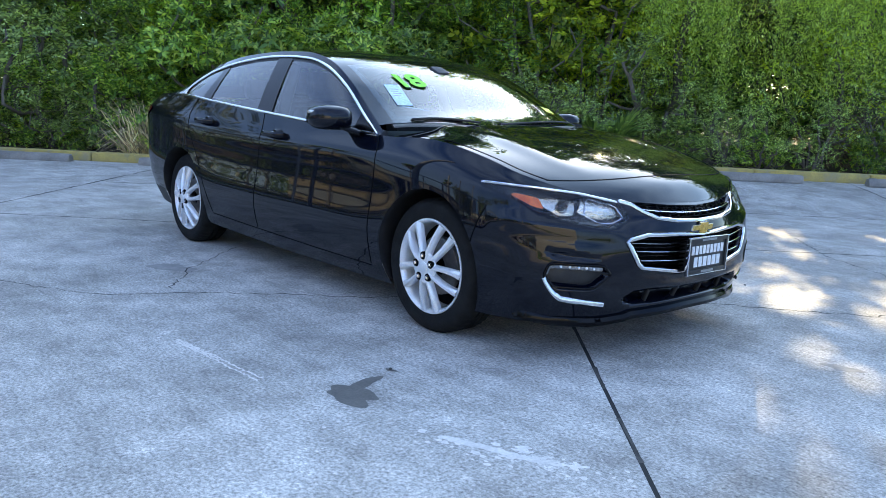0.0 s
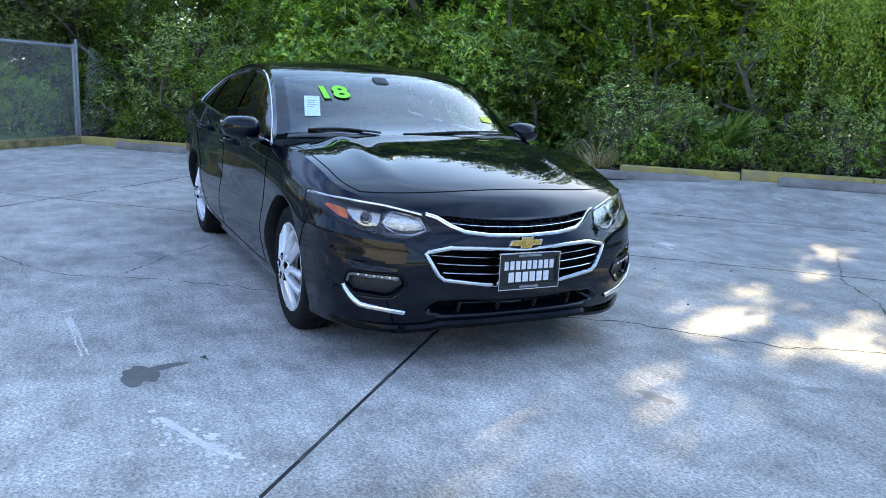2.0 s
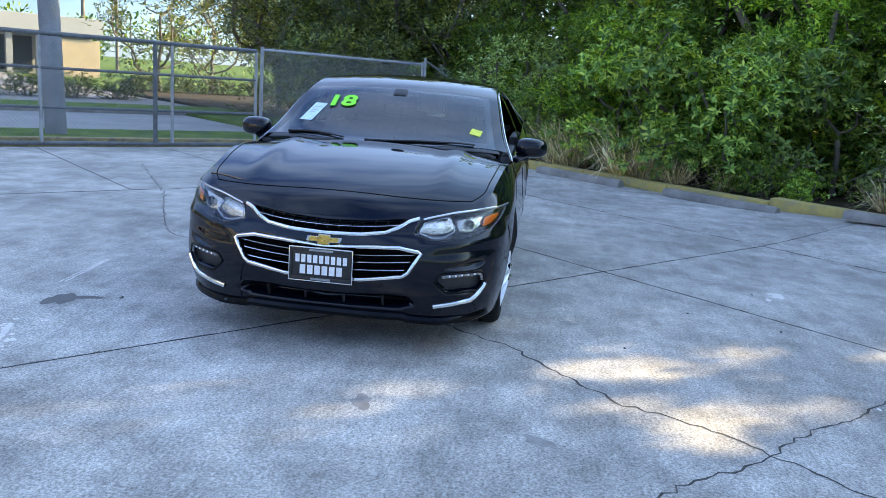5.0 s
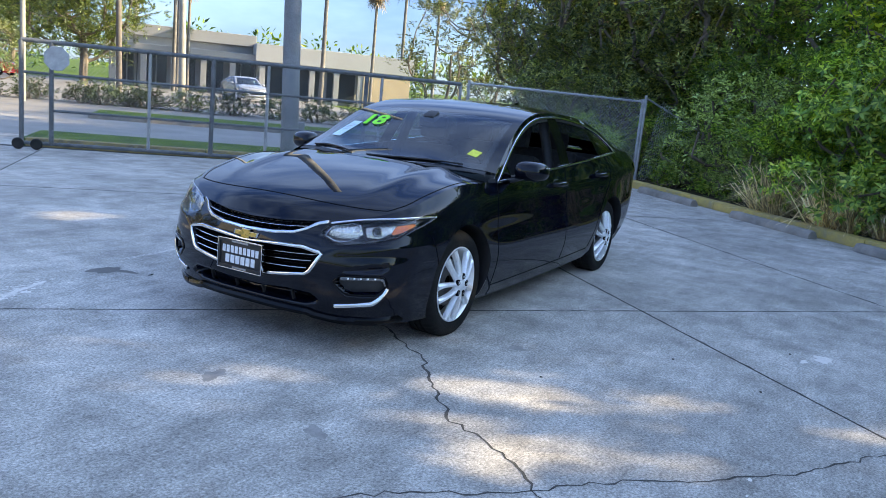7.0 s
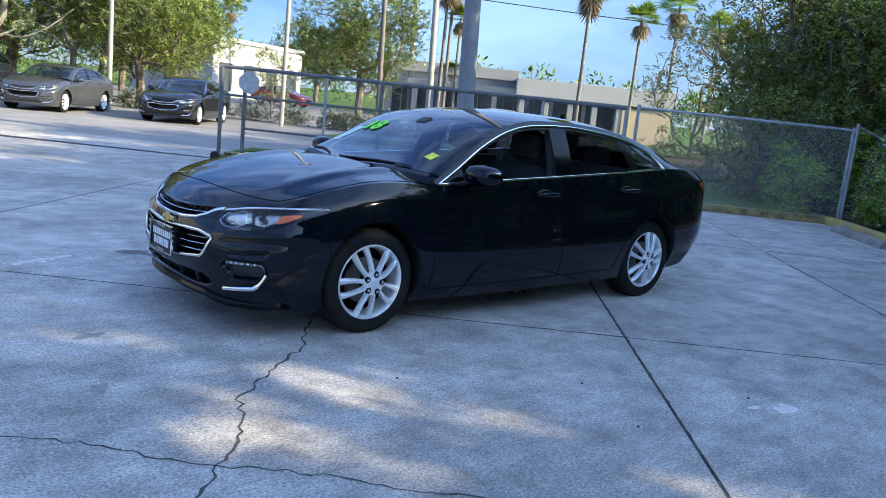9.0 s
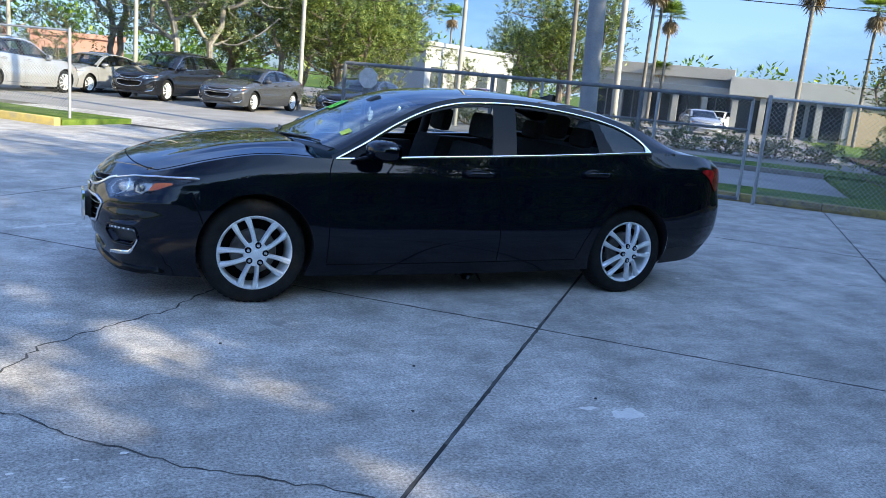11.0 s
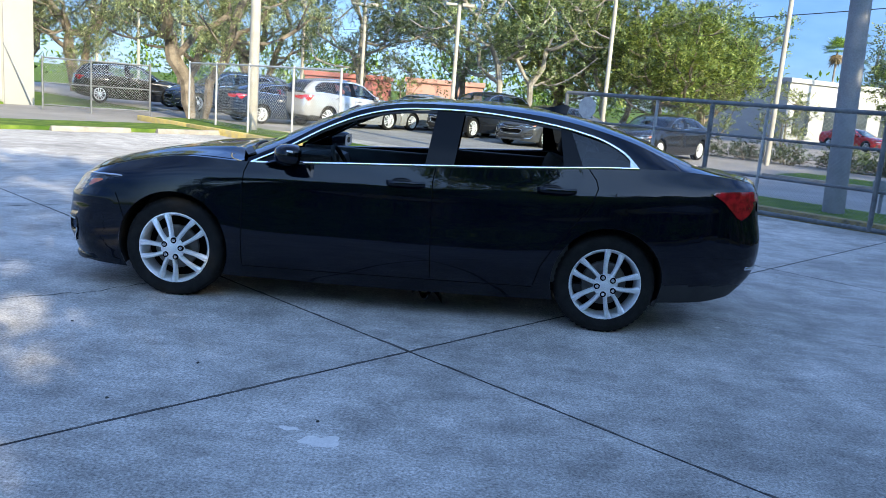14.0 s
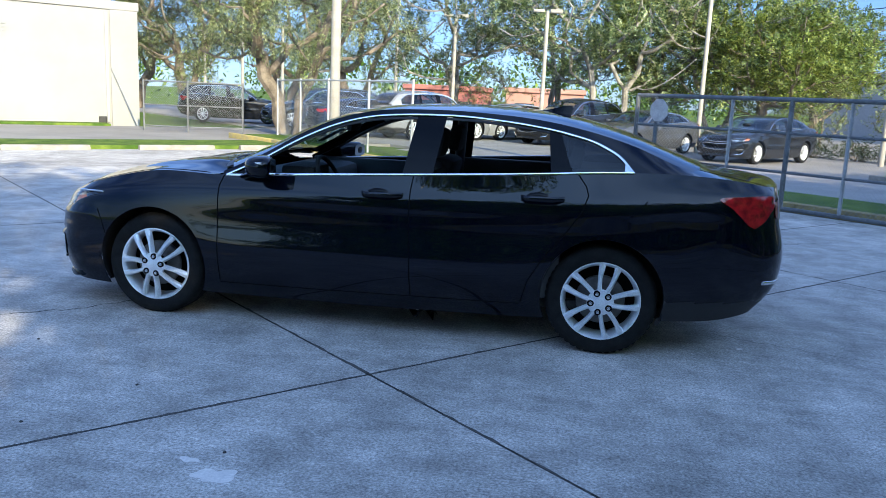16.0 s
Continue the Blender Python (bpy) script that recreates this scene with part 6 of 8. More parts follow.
    kinds["rear_valance"] = rest & (mx < -1.78) & (mz < 0.355 - 0.03 * (mx + 1.8))
    kinds["rear_bumper"] = rest & (mx < -1.72) & (mz < 0.64) & ~kinds["rear_valance"]
    kinds["rear_quarter"] = rest & (mx < 0) & ~kinds["rear_bumper"] & ~kinds["rear_valance"]
    panels = {}
    for key, keep in kinds.items():
        for side, flip in ((1, 1), (-1, -1)):
            P = sunk * [1, flip, 1]
            NN = N * [1, flip, 1]
            coat_mat = M["plastic_black"] if key == "rear_valance" else body_paint
            if flip < 0:
                panels[key, side] = panel(key, P[:, ::-1], NN[:, ::-1], keep[:, ::-1], coat_mat, car)
            else:
                panels[key, side] = panel(key, P, NN, keep, coat_mat, car)
    for key, P in (("hood", sh.hood), ("trunk_lid", sh.trunk)):
        NN = normals_of(P)
        NN = np.where(NN[..., 2:] < 0, -NN, NN)
        NN = calmed(NN, int(0.10 / sh.cell), int(0.06 / sh.cell))
        panels[key, 0] = panel(key, P, NN, np.ones((P.shape[0] - 1, P.shape[1] - 1), bool), body_paint, car)
    # roof sheet: windscreen, rear window and the metal between
    P = sh.top
    NN = normals_of(P)
    NN = np.where(NN[..., 2:] < 0, -NN, NN)
    NN = calmed(NN, int(0.12 / sh.cell), int(0.10 / sh.cell))
    cx = (sh.top_x[:-1, :-1] + sh.top_x[1:, 1:]) / 2
    cf = np.abs((sh.top_f[:-1, :-1] + sh.top_f[1:, 1:]) / 2)
    ws = (cx > 0.31) & (cf < 0.905)
    rw = ((cx < -1.20) & (cx > -1.86) & (cf < 0.86)) if not wagon else ((cx < -1.86) & (cf < 0.86))
    panel("roof", P, NN, ~ws & ~rw, body_paint, car)
    panel("windscreen", P, NN, ws, M["glass_front"], car, "clear windscreen glass")
    panel("rear_window", P, NN, rw, M["glass_rear"], car, "dark rear window glass")
    band = ws & ((cf > 0.86) | (cx > 0.84) | (cx < 0.345))
    dark = panel("windscreen_band", P - NN * 0.003, NN, band, M["gloss_black"], car, "black edge band of the windscreen")
    cowl_pts = [(sh.top[0, k] + np.array([0.012, 0, -0.012])) for k in range(4, P.shape[1] - 4)]
    bm = bar(bmesh.new(), cowl_pts, 0.07, 0.012, [(0.3, 0, 1)] * len(cowl_pts))
    part("cowl_grille", bm, M["plastic_black"], car, "black plastic cowl")
    # flanks of the cabin
    for side in (1, -1):
        flip = np.array([1, side, 1.0])
        hub_parent = car

        def sheet(nm, xa, xb, lo, hi, material, parent, lab="", n=None, rows=9, lean=(0, 0), push=0.0):
            n = n or max(4, int(abs(xb - xa) / 0.03))
            t = np.linspace(0, 1, n)
            v = np.linspace(0, 1, rows)
            xa_v, xb_v = xa + lean[0] * v[:, None], xb + lean[1] * v[:, None]
            X = xa_v + (xb_v - xa_v) * t[None, :]
            L = lo(X) if callable(lo) else lo
            H = hi(X) if callable(hi) else hi
            Q = sh.glasshouse(X, L + (H - L) * v[:, None])
            Q[..., 1] += push
            return grid_mesh(nm, Q * flip, material, parent, lab, flip=side < 0)

        end = -1.54 if not wagon else -1.95
        sheet("side_rail", 0.955, end + 0.02, sh.frame_top, 1.0, body_paint, car)
        sheet("rear_pillar", end + 0.02, sh.back_end + 0.02, 0.0, 1.0, body_paint, car)
        fd = panels["front_door", side]
        rd = panels["rear_door", side]
        qp = panels["rear_quarter", side]
        sheet("mirror_corner", 0.90, 0.70, 0.0, sh.frame_top, M["gloss_black"], fd, push=-0.006)
        lowered = detail and side > 0          # the driver's side windows are wound down
        if not lowered:
            sheet("window_glass", 0.70, -0.19, 0.0, sh.frame_top, M["glass_side"], fd, "clear side window glass", lean=(0, -0.05), push=-0.010)
        sheet("door_pillar", -0.19, -0.375, 0.0, sh.frame_top, M["gloss_black"], fd, "gloss black door pillar", lean=(-0.05, -0.045), push=-0.004)
        if not lowered:
            sheet("window_glass", -0.375, -1.075, 0.0, sh.frame_top, M["glass_side"], rd, "clear side window glass", lean=(-0.045, 0.03), push=-0.010)
        sheet("window_divider", -1.075, -1.20, 0.0, sh.frame_top, M["gloss_black"], rd, lean=(0.03, 0.085), push=-0.005)
        sheet("quarter_glass", -1.20, end + 0.03, 0.0, sh.frame_top, M["glass_quarter"], qp, "dark quarter window glass", lean=(0.085, 0), push=-0.006)
        # bright strips round the windows
        xs = np.linspace(0.925, end, 90 if detail else 30)
        top_line = sh.glasshouse(xs, sh.frame_top(xs)) * flip
        nrm = [(0, side, 0.35)] * len(xs)
        part("window_trim", bar(bmesh.new(), [p + np.array([0, 0.003 * side, 0.001]) for p in top_line], 0.017, 0.012, nrm), M["chrome"], car, "bright chrome window strip")
        xs = np.linspace(0.93, end - 0.01, 60 if detail else 24)
        belt = sh.glasshouse(xs, 0.0) * flip
        part("window_trim", bar(bmesh.new(), [p + np.array([0, 0.002 * side, 0.0]) for p in belt], 0.017, 0.012, [(0, side, 0.3)] * len(xs)), M["chrome"], car, "bright chrome window strip")
        # thick chrome heel where the strips meet behind
        if not wagon:
            sheet("window_tip", -1.495, end + 0.002, 0.0, sh.frame_top, M["chrome"], qp, "bright chrome corner of the window strip", push=0.003)
        # inner window frame rim
        xs = np.linspace(0.70, -1.05, 40)
        inner = sh.glasshouse(xs, sh.frame_top(xs) - 0.05) * flip
        part("window_seal", bar(bmesh.new(), [p + np.array([0, -0.012 * side, 0]) for p in inner], 0.020, 0.012, [(0, side, 0.4)] * len(xs)), M["plastic_black"], car)
        # panel gaps
        gaps = [
            (fd, [(0.945, 0.925), (0.968, 0.86), (0.972, 0.76), (0.965, 0.5), (0.96, 0.26)]),
            (fd, [(-0.262, 0.99), (-0.25, 0.9), (-0.25, 0.78), (-0.265, 0.5), (-0.275, 0.27)]),
            (rd, [(-1.235, 1.055), (-1.285, 0.99), (-1.30, 0.94), (-1.27, 0.85), (-1.2, 0.74), (-1.06, 0.56), (-0.98, 0.42), (-0.945, 0.285)]),
            (rd, [(0.96, 0.248), (0.4, 0.252), (-0.3, 0.262), (-0.94, 0.272)]),
            (panels["front_fender", side], [(1.80, 0.66), (1.77, 0.60), (1.745, 0.53), (1.735, 0.50)]),
        ]
        for who, pts in gaps:
            part("panel_gap", side_bar(flank, pts, 0.007, 0.003, 0.0008, side), M["seal"], who or car)
        # door handles in scooped cups
        for who, hx, hz in ((fd, -0.075, 0.872), (rd, -1.035, 0.908)):
            p = drape_side(flank, hx, hz, 0.0, side)
            bm = bmesh.new()
            bmesh.ops.create_uvsphere(bm, u_segments=20, v_segments=12, radius=1.0)
            bmesh.ops.transform(bm, matrix=Matrix.Translation(p + Vector((0.02, -0.012 * side, 0))) @ Matrix.Diagonal((0.080, 0.016, 0.034, 1)), verts=bm.verts)
            part("handle_cup", bm, M["gloss_black"], who)
            bm = bmesh.new()
            pts = [p + Vector((0.12, 0.006 * side, -0.002)), p + Vector((0.10, 0.040 * side, 0)), p + Vector((0.02, 0.055 * side, 0.002)), p + Vector((-0.07, 0.050 * side, 0.002)), p + Vector((-0.13, 0.006 * side, 0))]
            bar(bm, through_places([tuple(q) for q in pts], [4] * 4), 0.034, 0.022, [(0, side, 0)] * 17, round_=10)
            part("door_handle", bm, body_paint, who, "gloss door handle in the body colour")
        # mirror
        base = drape_side(flank, 0.79, 0.935, 0.0, side)
        bm = bmesh.new()
        bmesh.ops.create_uvsphere(bm, u_segments=28, v_segments=18, radius=1.0)
        for v in bm.verts:
            c = v.co
            sx = 1.0 if c.x < 0 else 1.0
            x = -0.075 * (abs(c.x) ** 0.55) if c.x < 0 else 0.10 * c.x ** 0.9
            yy = 0.108 * math.copysign(abs(c.y) ** 0.75, c.y)
            zz = 0.066 * math.copysign(abs(c.z) ** 0.72, c.z)
            zz -= 0.22 * max(0.0, -0.3 * yy * 1.0) if c.z < 0 else 0.0
            v.co = Vector((x - 0.35 * (yy) * 1.0 * 0.5, yy * side, zz + 0.06 * (0.108 - yy) * 0.3))
        bmesh.ops.transform(bm, matrix=Matrix.Translation((0.655, 0.962 * side, 1.0)), verts=bm.verts)
        bmesh.ops.recalc_face_normals(bm, faces=bm.faces)
        mir = part("wing_mirror", bm, body_paint, fd)
        bm = bmesh.new()
        bar(bm, through_places([(0.80, 0.855 * side, 0.925), (0.76, 0.885 * side, 0.94), (0.69, 0.92 * side, 0.962)], [4, 4]), 0.085, 0.035, [(0, 0, 1)] * 9, round_=10)
        part("mirror_arm", bm, M["gloss_black"], mir)
        bm = bmesh.new()
        poly = rounded([(-0.09, -0.050), (-0.09, 0.045), (0.082, 0.053), (0.094, -0.040)], 5, 0.25)
        bm.faces.new([bm.verts.new((0.582 - 0.17 * y, 0.962 * side + y * side, 1.0 + z)) for y, z in poly])
        part("mirror_glass", bm, M["chrome"], mir, "silvered mirror glass", smooth=False)
        bm = bmesh.new()
        bar(bm, through_places([(0.70, 1.014 * side, 1.028), (0.665, 1.052 * side, 1.029), (0.61, 1.068 * side, 1.028)], [4, 4]), 0.016, 0.012, [(0.3, side, 0)] * 9)
        part("turn_lamp", bm, M["reflector"], mir, "clear turn-signal strip")
        # wheel housing
        for ax in (AXLE, -AXLE):
            bm = bmesh.new()
            zc, prev = HUB_Z + 0.018, None
            for q in np.linspace(-0.42, math.pi + 0.42, 49):
                c, d = math.cos(q), math.sin(q)
                p = drape_side(flank, ax + ARCH_R * c, zc + ARCH_R * d, -0.0015, side)
                ring = [bm.verts.new(v) for v in (p, (ax + (ARCH_R - 0.004) * c, p.y - 0.018 * side, zc + (ARCH_R - 0.004) * d), (ax + (ARCH_R + 0.02) * c, 0.80 * side, zc + (ARCH_R + 0.02) * d), (ax + (ARCH_R + 0.02) * c, 0.55 * side, zc + (ARCH_R + 0.02) * d), (ax, 0.55 * side, zc))]
                if prev:
                    for k in range(4):
                        bm.faces.new((prev[k], prev[k + 1], ring[k + 1], ring[k]))
                prev = ring
            bmesh.ops.recalc_face_normals(bm, faces=bm.faces)
            part("wheel_housing", bm, M["plastic_black"], car)
            make_wheel(car, ax, 0.872 * side, detail, {1: 9, -1: 23}[side] + (17 if ax > 0 else 51))
        # lamps
        place = lambda y, z, o=0.0: drape_front(skin, y * side, z, o)
        inner = lambda y, z: drape_front(skin, y * side, z, -0.012) + Vector((-0.035, 0, 0))
        lens = part("headlamp", filled(LAMP, lambda y, z: place(y, z, 0.002), 0.022 if detail else 0.05), M["glass_lamp"], car, "clear wrap-round headlamp")
        part("lamp_housing", filled(LAMP, lambda y, z: place(y, z, -0.004) + Vector((-0.050, -0.012 * side, 0)), 0.03), M["lamp_dark"], lens)
        part("lamp_trim", front_bar(skin, [LAMP[k] for k in range(6, 20)], 0.010, 0.008, 0.004, mirror=side), M["chrome"], lens, "thin chrome strip over the lamp")
        part("side_marker", filled(rounded([(0.772, 0.676), (0.778, 0.722), (0.838, 0.738), (0.846, 0.727), (0.808, 0.688)], 3, 0.15), lambda y, z: place(y, z, -0.003) + Vector((-0.016, -0.008 * side, 0)), 0.02), M["amber"], lens, "amber side marker lamp")
        for pan, sunk_by in (([(0.468, 0.645), (0.484, 0.694), (0.603, 0.722), (0.640, 0.655), (0.585, 0.624), (0.53, 0.622)], 0.030), ([(0.655, 0.650), (0.628, 0.724), (0.755, 0.745), (0.768, 0.690), (0.715, 0.648)], 0.040)):
            inner_pan = rounded(pan, 3, 0.15)
            part("lamp_bowl", filled(inner_pan, lambda y, z: place(y, z, 0) + Vector((-sunk_by - 9.0 * (z - 0.685) ** 2 - 2.0 * abs(y - pan[0][0] - 0.06) ** 2, -0.008 * side, 0)), 0.012), M["reflector"] if sunk_by < 0.035 else M["reflector_smoky"], lens, "fluted lamp reflector")
            here = [place(y, z, 0) + Vector((-sunk_by + 0.012, -0.008 * side, 0)) for y, z in dense(inner_pan, 0.02, True)]
            if sunk_by > 0.035:
                continue
            part("lamp_bezel", bar(bmesh.new(), here, 0.0055, 0.010, [(1, 0, 0)] * len(here), closed=True), M["chrome"], lens, "bright inner lamp frame")
        for cy, cz, rr in ((0.700, 0.690, 0.026),):
            c = inner(cy, cz)
            bm = bmesh.new()
            lathe(bm, [(0.70 * rr, -0.01), (0.95 * rr, 0.012), (1.02 * rr, 0.014), (1.05 * rr, 0.0)], 24)
            b = part("lamp_ring", bm, M["reflector_smoky"], lens, "smoky ring of the lamp")
            b.matrix_local = Matrix.Translation(c + Vector((0.010, 0, 0))) @ pose(0, 0, 0, 0, 0, -90 + 18 * side)
            bm = bmesh.new()
            bmesh.ops.create_uvsphere(bm, u_segments=16, v_segments=10, radius=rr * 0.72)
            g = part("lamp_lens", bm, M["glass_rear"], lens)
            g.matrix_local = Matrix.Translation(c + Vector((0.008, 0, 0)))
        # fog recess, bright corner strip and lamp strip
        fog = part("fog_recess", filled(FOG, lambda y, z: place(y, z, 0) + Vector((-0.034, -0.008 * side, 0)), 0.02), M["fog_dark"], panels["front_bumper", side], "black fog-lamp insert")
        part("recess_frame", front_bar(skin, FOG, 0.012, 0.010, 0.0, closed=True, mirror=side), M["gloss_black"], fog)
        strip_line = [(0.595, 0.432), (0.66, 0.438), (0.72, 0.442), (0.772, 0.443), (0.789, 0.432), (0.795, 0.405)]
        day = part("day_lamp", front_bar(skin, strip_line, 0.022, 0.014, -0.008, mirror=side), M["day_strip"], fog, "slim silvery daytime lamp strip")
        if detail:
            for y, z in ((0.63, 0.435), (0.66, 0.438), (0.69, 0.440), (0.72, 0.442), (0.75, 0.4425)):
                bm = bmesh.new()
                bmesh.ops.create_uvsphere(bm, u_segments=8, v_segments=6, radius=0.006)
                bmesh.ops.translate(bm, vec=place(y, z, -0.002), verts=bm.verts)
                part("lamp_bead", bm, M["plate_white"], day)
        part("bumper_trim", front_bar(skin, [(0.799, 0.395), (0.792, 0.375), (0.773, 0.342), (0.752, 0.316)], 0.024, 0.014, 0.003, mirror=side), M["chrome"], fog, "chrome corner strip of the bumper")
        for w, pts in ((0.026, [(0.756, 0.321), (0.735, 0.303), (0.70, 0.295), (0.64, 0.284), (0.555, 0.270)]),):
            part("bumper_trim", front_bar(skin, pts, w, 0.016, 0.003, mirror=side), M["chrome"], fog, "chrome corner strip of the bumper")
        # tail lamp
        tail = rounded([(-2.02, 0.962), (-2.04, 0.975), (-2.20, 0.985), (-2.34, 0.985), (-2.36, 0.94), (-2.29, 0.84), (-2.235, 0.805), (-2.195, 0.825), (-2.10, 0.915)], 4, 0.15)
        part("tail_lamp", filled(tail, lambda x, z: drape_side(skin, x, z, 0.006, side), 0.02 if detail else 0.05), M["tail_red"], car, "deep red wrap-round tail lamp")
        tb = [(0.30, 0.955), (0.60, 0.965), (0.70, 0.95), (0.71, 0.86), (0.60, 0.845), (0.34, 0.875)]
        part("tail_lamp", filled(rounded(tb, 4, 0.2), lambda y, z: drape_front(skin, y * side, z, 0.006, -1), 0.03), M["tail_red"], car, "deep red wrap-round tail lamp")
        part("rear_reflector", front_bar(skin, [(0.52, 0.47), (0.64, 0.48), (0.72, 0.485), (0.775, 0.487)], 0.022, 0.012, 0.002, sign=-1, mirror=side), M["chrome"], car, "bright rear bumper strip")
    # grilles
    FB = panels["front_bumper", 1]
    for nm, poly, rows in (("upper_grille", UPPER_GRILLE, [(0.640, 0.33), (0.656, 0.37), (0.672, 0.39)]), ("lower_grille", LOWER_GRILLE, [(0.418, 0.36), (0.436, 0.40), (0.508, 0.445), (0.526, 0.45), (0.544, 0.46), (0.560, 0.44), (0.472, 0.42), (0.490, 0.43), (0.454, 0.415)])):
        gr = part(nm, filled(both(poly), lambda y, z: drape_front(skin, y, z) + Vector((-0.05, 0, 0)), 0.03 if detail else 0.06), M["seal"], car, "black radiator grille")
        ring = both(poly)
        part("grille_frame", front_bar(skin, ring if nm == "lower_grille" else [(0.455, 0.713), (0.41, 0.700), (0.36, 0.668), (0.30, 0.643), (0.18, 0.628), (0, 0.622), (-0.18, 0.628), (-0.30, 0.643), (-0.36, 0.668), (-0.41, 0.700), (-0.455, 0.713)], 0.020 if nm == "lower_grille" else 0.019, 0.016, 0.002, closed=nm == "lower_grille"), M["chrome"], gr, "chrome grille surround")
        if not detail:
            continue
        for z, w in rows:
            here = [drape_front(skin, y, z + 0.012 * (y / 0.45) ** 2) + Vector((-0.020, 0, 0)) for y in np.linspace(-w, w, 26)]
            part("grille_bar", bar(bmesh.new(), here, 0.008, 0.02, [(1, 0, 0.3)] * 26), M["gloss_black"], gr)
    if detail:
        lower = [o for o in car.children if o.name.startswith("lower_grille")][-1]
        upper = [o for o in car.children if o.name.startswith("upper_grille")][-1]
        for z, w, who, bend in ((0.448, 0.405, lower, 0.018), (0.487, 0.43, lower, 0.02), (0.524, 0.455, lower, 0.018), (0.659, 0.385, upper, 0.030)):
            here = [drape_front(skin, y, z + bend * (y / 0.45) ** 2) + Vector((-0.010, 0, 0)) for y in np.linspace(-w, w, 30)]
            part("bright_bar", bar(bmesh.new(), here, 0.006, 0.012, [(1, 0, 0.2)] * 30), M["chrome"], who, "thin bright grille bar")
        for k in range(13):
            y = -0.36 + 0.06 * k
            here = [drape_front(skin, y, z) + Vector((-0.034, 0, 0)) for z in (0.632, 0.66, 0.69)]
            part("grille_rib", bar(bmesh.new(), here, 0.006, 0.012, [(1, 0, 0)] * 3), M["plastic_black"], upper)
        part("intake", filled(both(INTAKE), lambda y, z: drape_front(skin, y, z) + Vector((-0.08, 0, 0)), 0.04), M["seal"], FB, "dark lower air intake")
        for y in (-0.30, -0.10, 0.10, 0.30):
            here = [drape_front(skin, y, z) + Vector((-0.03, 0, 0)) for z in (0.262, 0.29, 0.316)]
            part("intake_rib", bar(bmesh.new(), here, 0.012, 0.03, [(1, 0, 0)] * 3), M["plastic_black"], FB)
        lip = [(-0.82, 0.215), (-0.74, 0.192), (-0.60, 0.186), (-0.46, 0.186), (-0.40, 0.208), (0, 0.212), (0.40, 0.208), (0.46, 0.186), (0.60, 0.186), (0.74, 0.192), (0.82, 0.215)]
        part("front_lip", front_bar(skin, lip, 0.05, 0.05, 0.0), M["gloss_black"], car, "dark plastic lip under the bumper")
        # shut line across the nose and down both hood edges
        for pts in ([(y, 0) for y in np.linspace(-0.70, 0.70, 50)],):
            here = []
            for y, _ in pts:
                x = 2.115 - 0.34 * abs(y) ** 2.6
                hit = skin.ray_cast(Vector((x, y, 3)), Vector((0, 0, -1)))
                here.append(hit[0] + Vector((0, 0, 0.0008)))
            part("panel_gap", bar(bmesh.new(), here, 0.007, 0.003, [(0.4, 0, 1)] * len(here)), M["seal"], panels["hood", 0])
        for side in (1, -1):
            here = []
            for x in np.linspace(1.98, 1.06, 30):
                y = min(0.955 * float(sh.edge_y(x)), 0.70 + 0.35 * (1.98 - x) ** 0.8)
                hit = skin.ray_cast(Vector((x, y * side, 3)), Vector((0, 0, -1)))
                if hit[0] is not None:
                    here.append(hit[0] + Vector((0, 0, 0.0008)))
            part("panel_gap", bar(bmesh.new(), here, 0.006, 0.003, [(0, 0, 1)] * len(here)), M["seal"], panels["hood", 0])
            here = []
            for x in np.linspace(-1.86, -2.40, 20):
                hit = skin.ray_cast(Vector((x, (0.62 - 0.03 * (-1.86 - x) / -0.5) * side, 3)), Vector((0, 0, -1)))
                if hit[0] is not None:
                    here.append(hit[0] + Vector((0, 0, 0.0008)))
            if len(here) > 2:
                part("panel_gap", bar(bmesh.new(), here, 0.006, 0.003, [(0, 0, 1)] * len(here)), M["seal"], panels["trunk_lid", 0])
    # underside, floor and closing sheets
    bm = bmesh.new()
    box(bm, (-2.05, -0.66, 0.20), (1.95, 0.66, 0.27), 0.03)
    part("underbody", bm, M["plastic_black"], car)
    if not detail:
        bm = bmesh.new()
        box(bm, (-1.6, -0.74, 0.3), (0.85, 0.74, 0.93), 0.08)
        for y in (-0.36, 0.36):
            for x in (-0.12, -0.98):
                box(bm, (x - 0.08, y - 0.22, 0.85), (x + 0.08, y + 0.22, 1.16), 0.05)
        part("interior", bm, M["trim_cloth"], car, "dark seats behind the glass")
    return car, sh, skin


def badge(parent, skin):
    """A plain gold bar with a raised middle in a bright rim."""
    for mat, s, o, lab in ((M["chrome"], 1.0, 0.004, "bright rim of the badge"), (M["gold"], 0.86, 0.009, "plain gold badge")):
        bm = bmesh.new()
        shape = [(-0.092, -0.012), (-0.030, -0.012), (-0.034, -0.027), (0.028, -0.027), (0.032, -0.012), (0.082, -0.012), (0.092, 0.014), (0.033, 0.014), (0.036, 0.027), (-0.026, 0.027), (-0.030, 0.014), (-0.082, 0.014)]
        c = drape_front(skin, 0, 0.592)
        vs = [bm.verts.new((c.x + o - 0.9 * (y * s) ** 2, y * s, 0.590 + z * s)) for y, z in shape]
        f = bm.faces.new(vs)
        r = bmesh.ops.extrude_face_region(bm, geom=[f])
        bmesh.ops.translate(bm, vec=(0.007, 0, 0), verts=[v for v in r["geom"] if isinstance(v, bmesh.types.BMVert)])
        bmesh.ops.recalc_face_normals(bm, faces=bm.faces)
        part("badge", bm, mat, parent, lab, smooth=False)

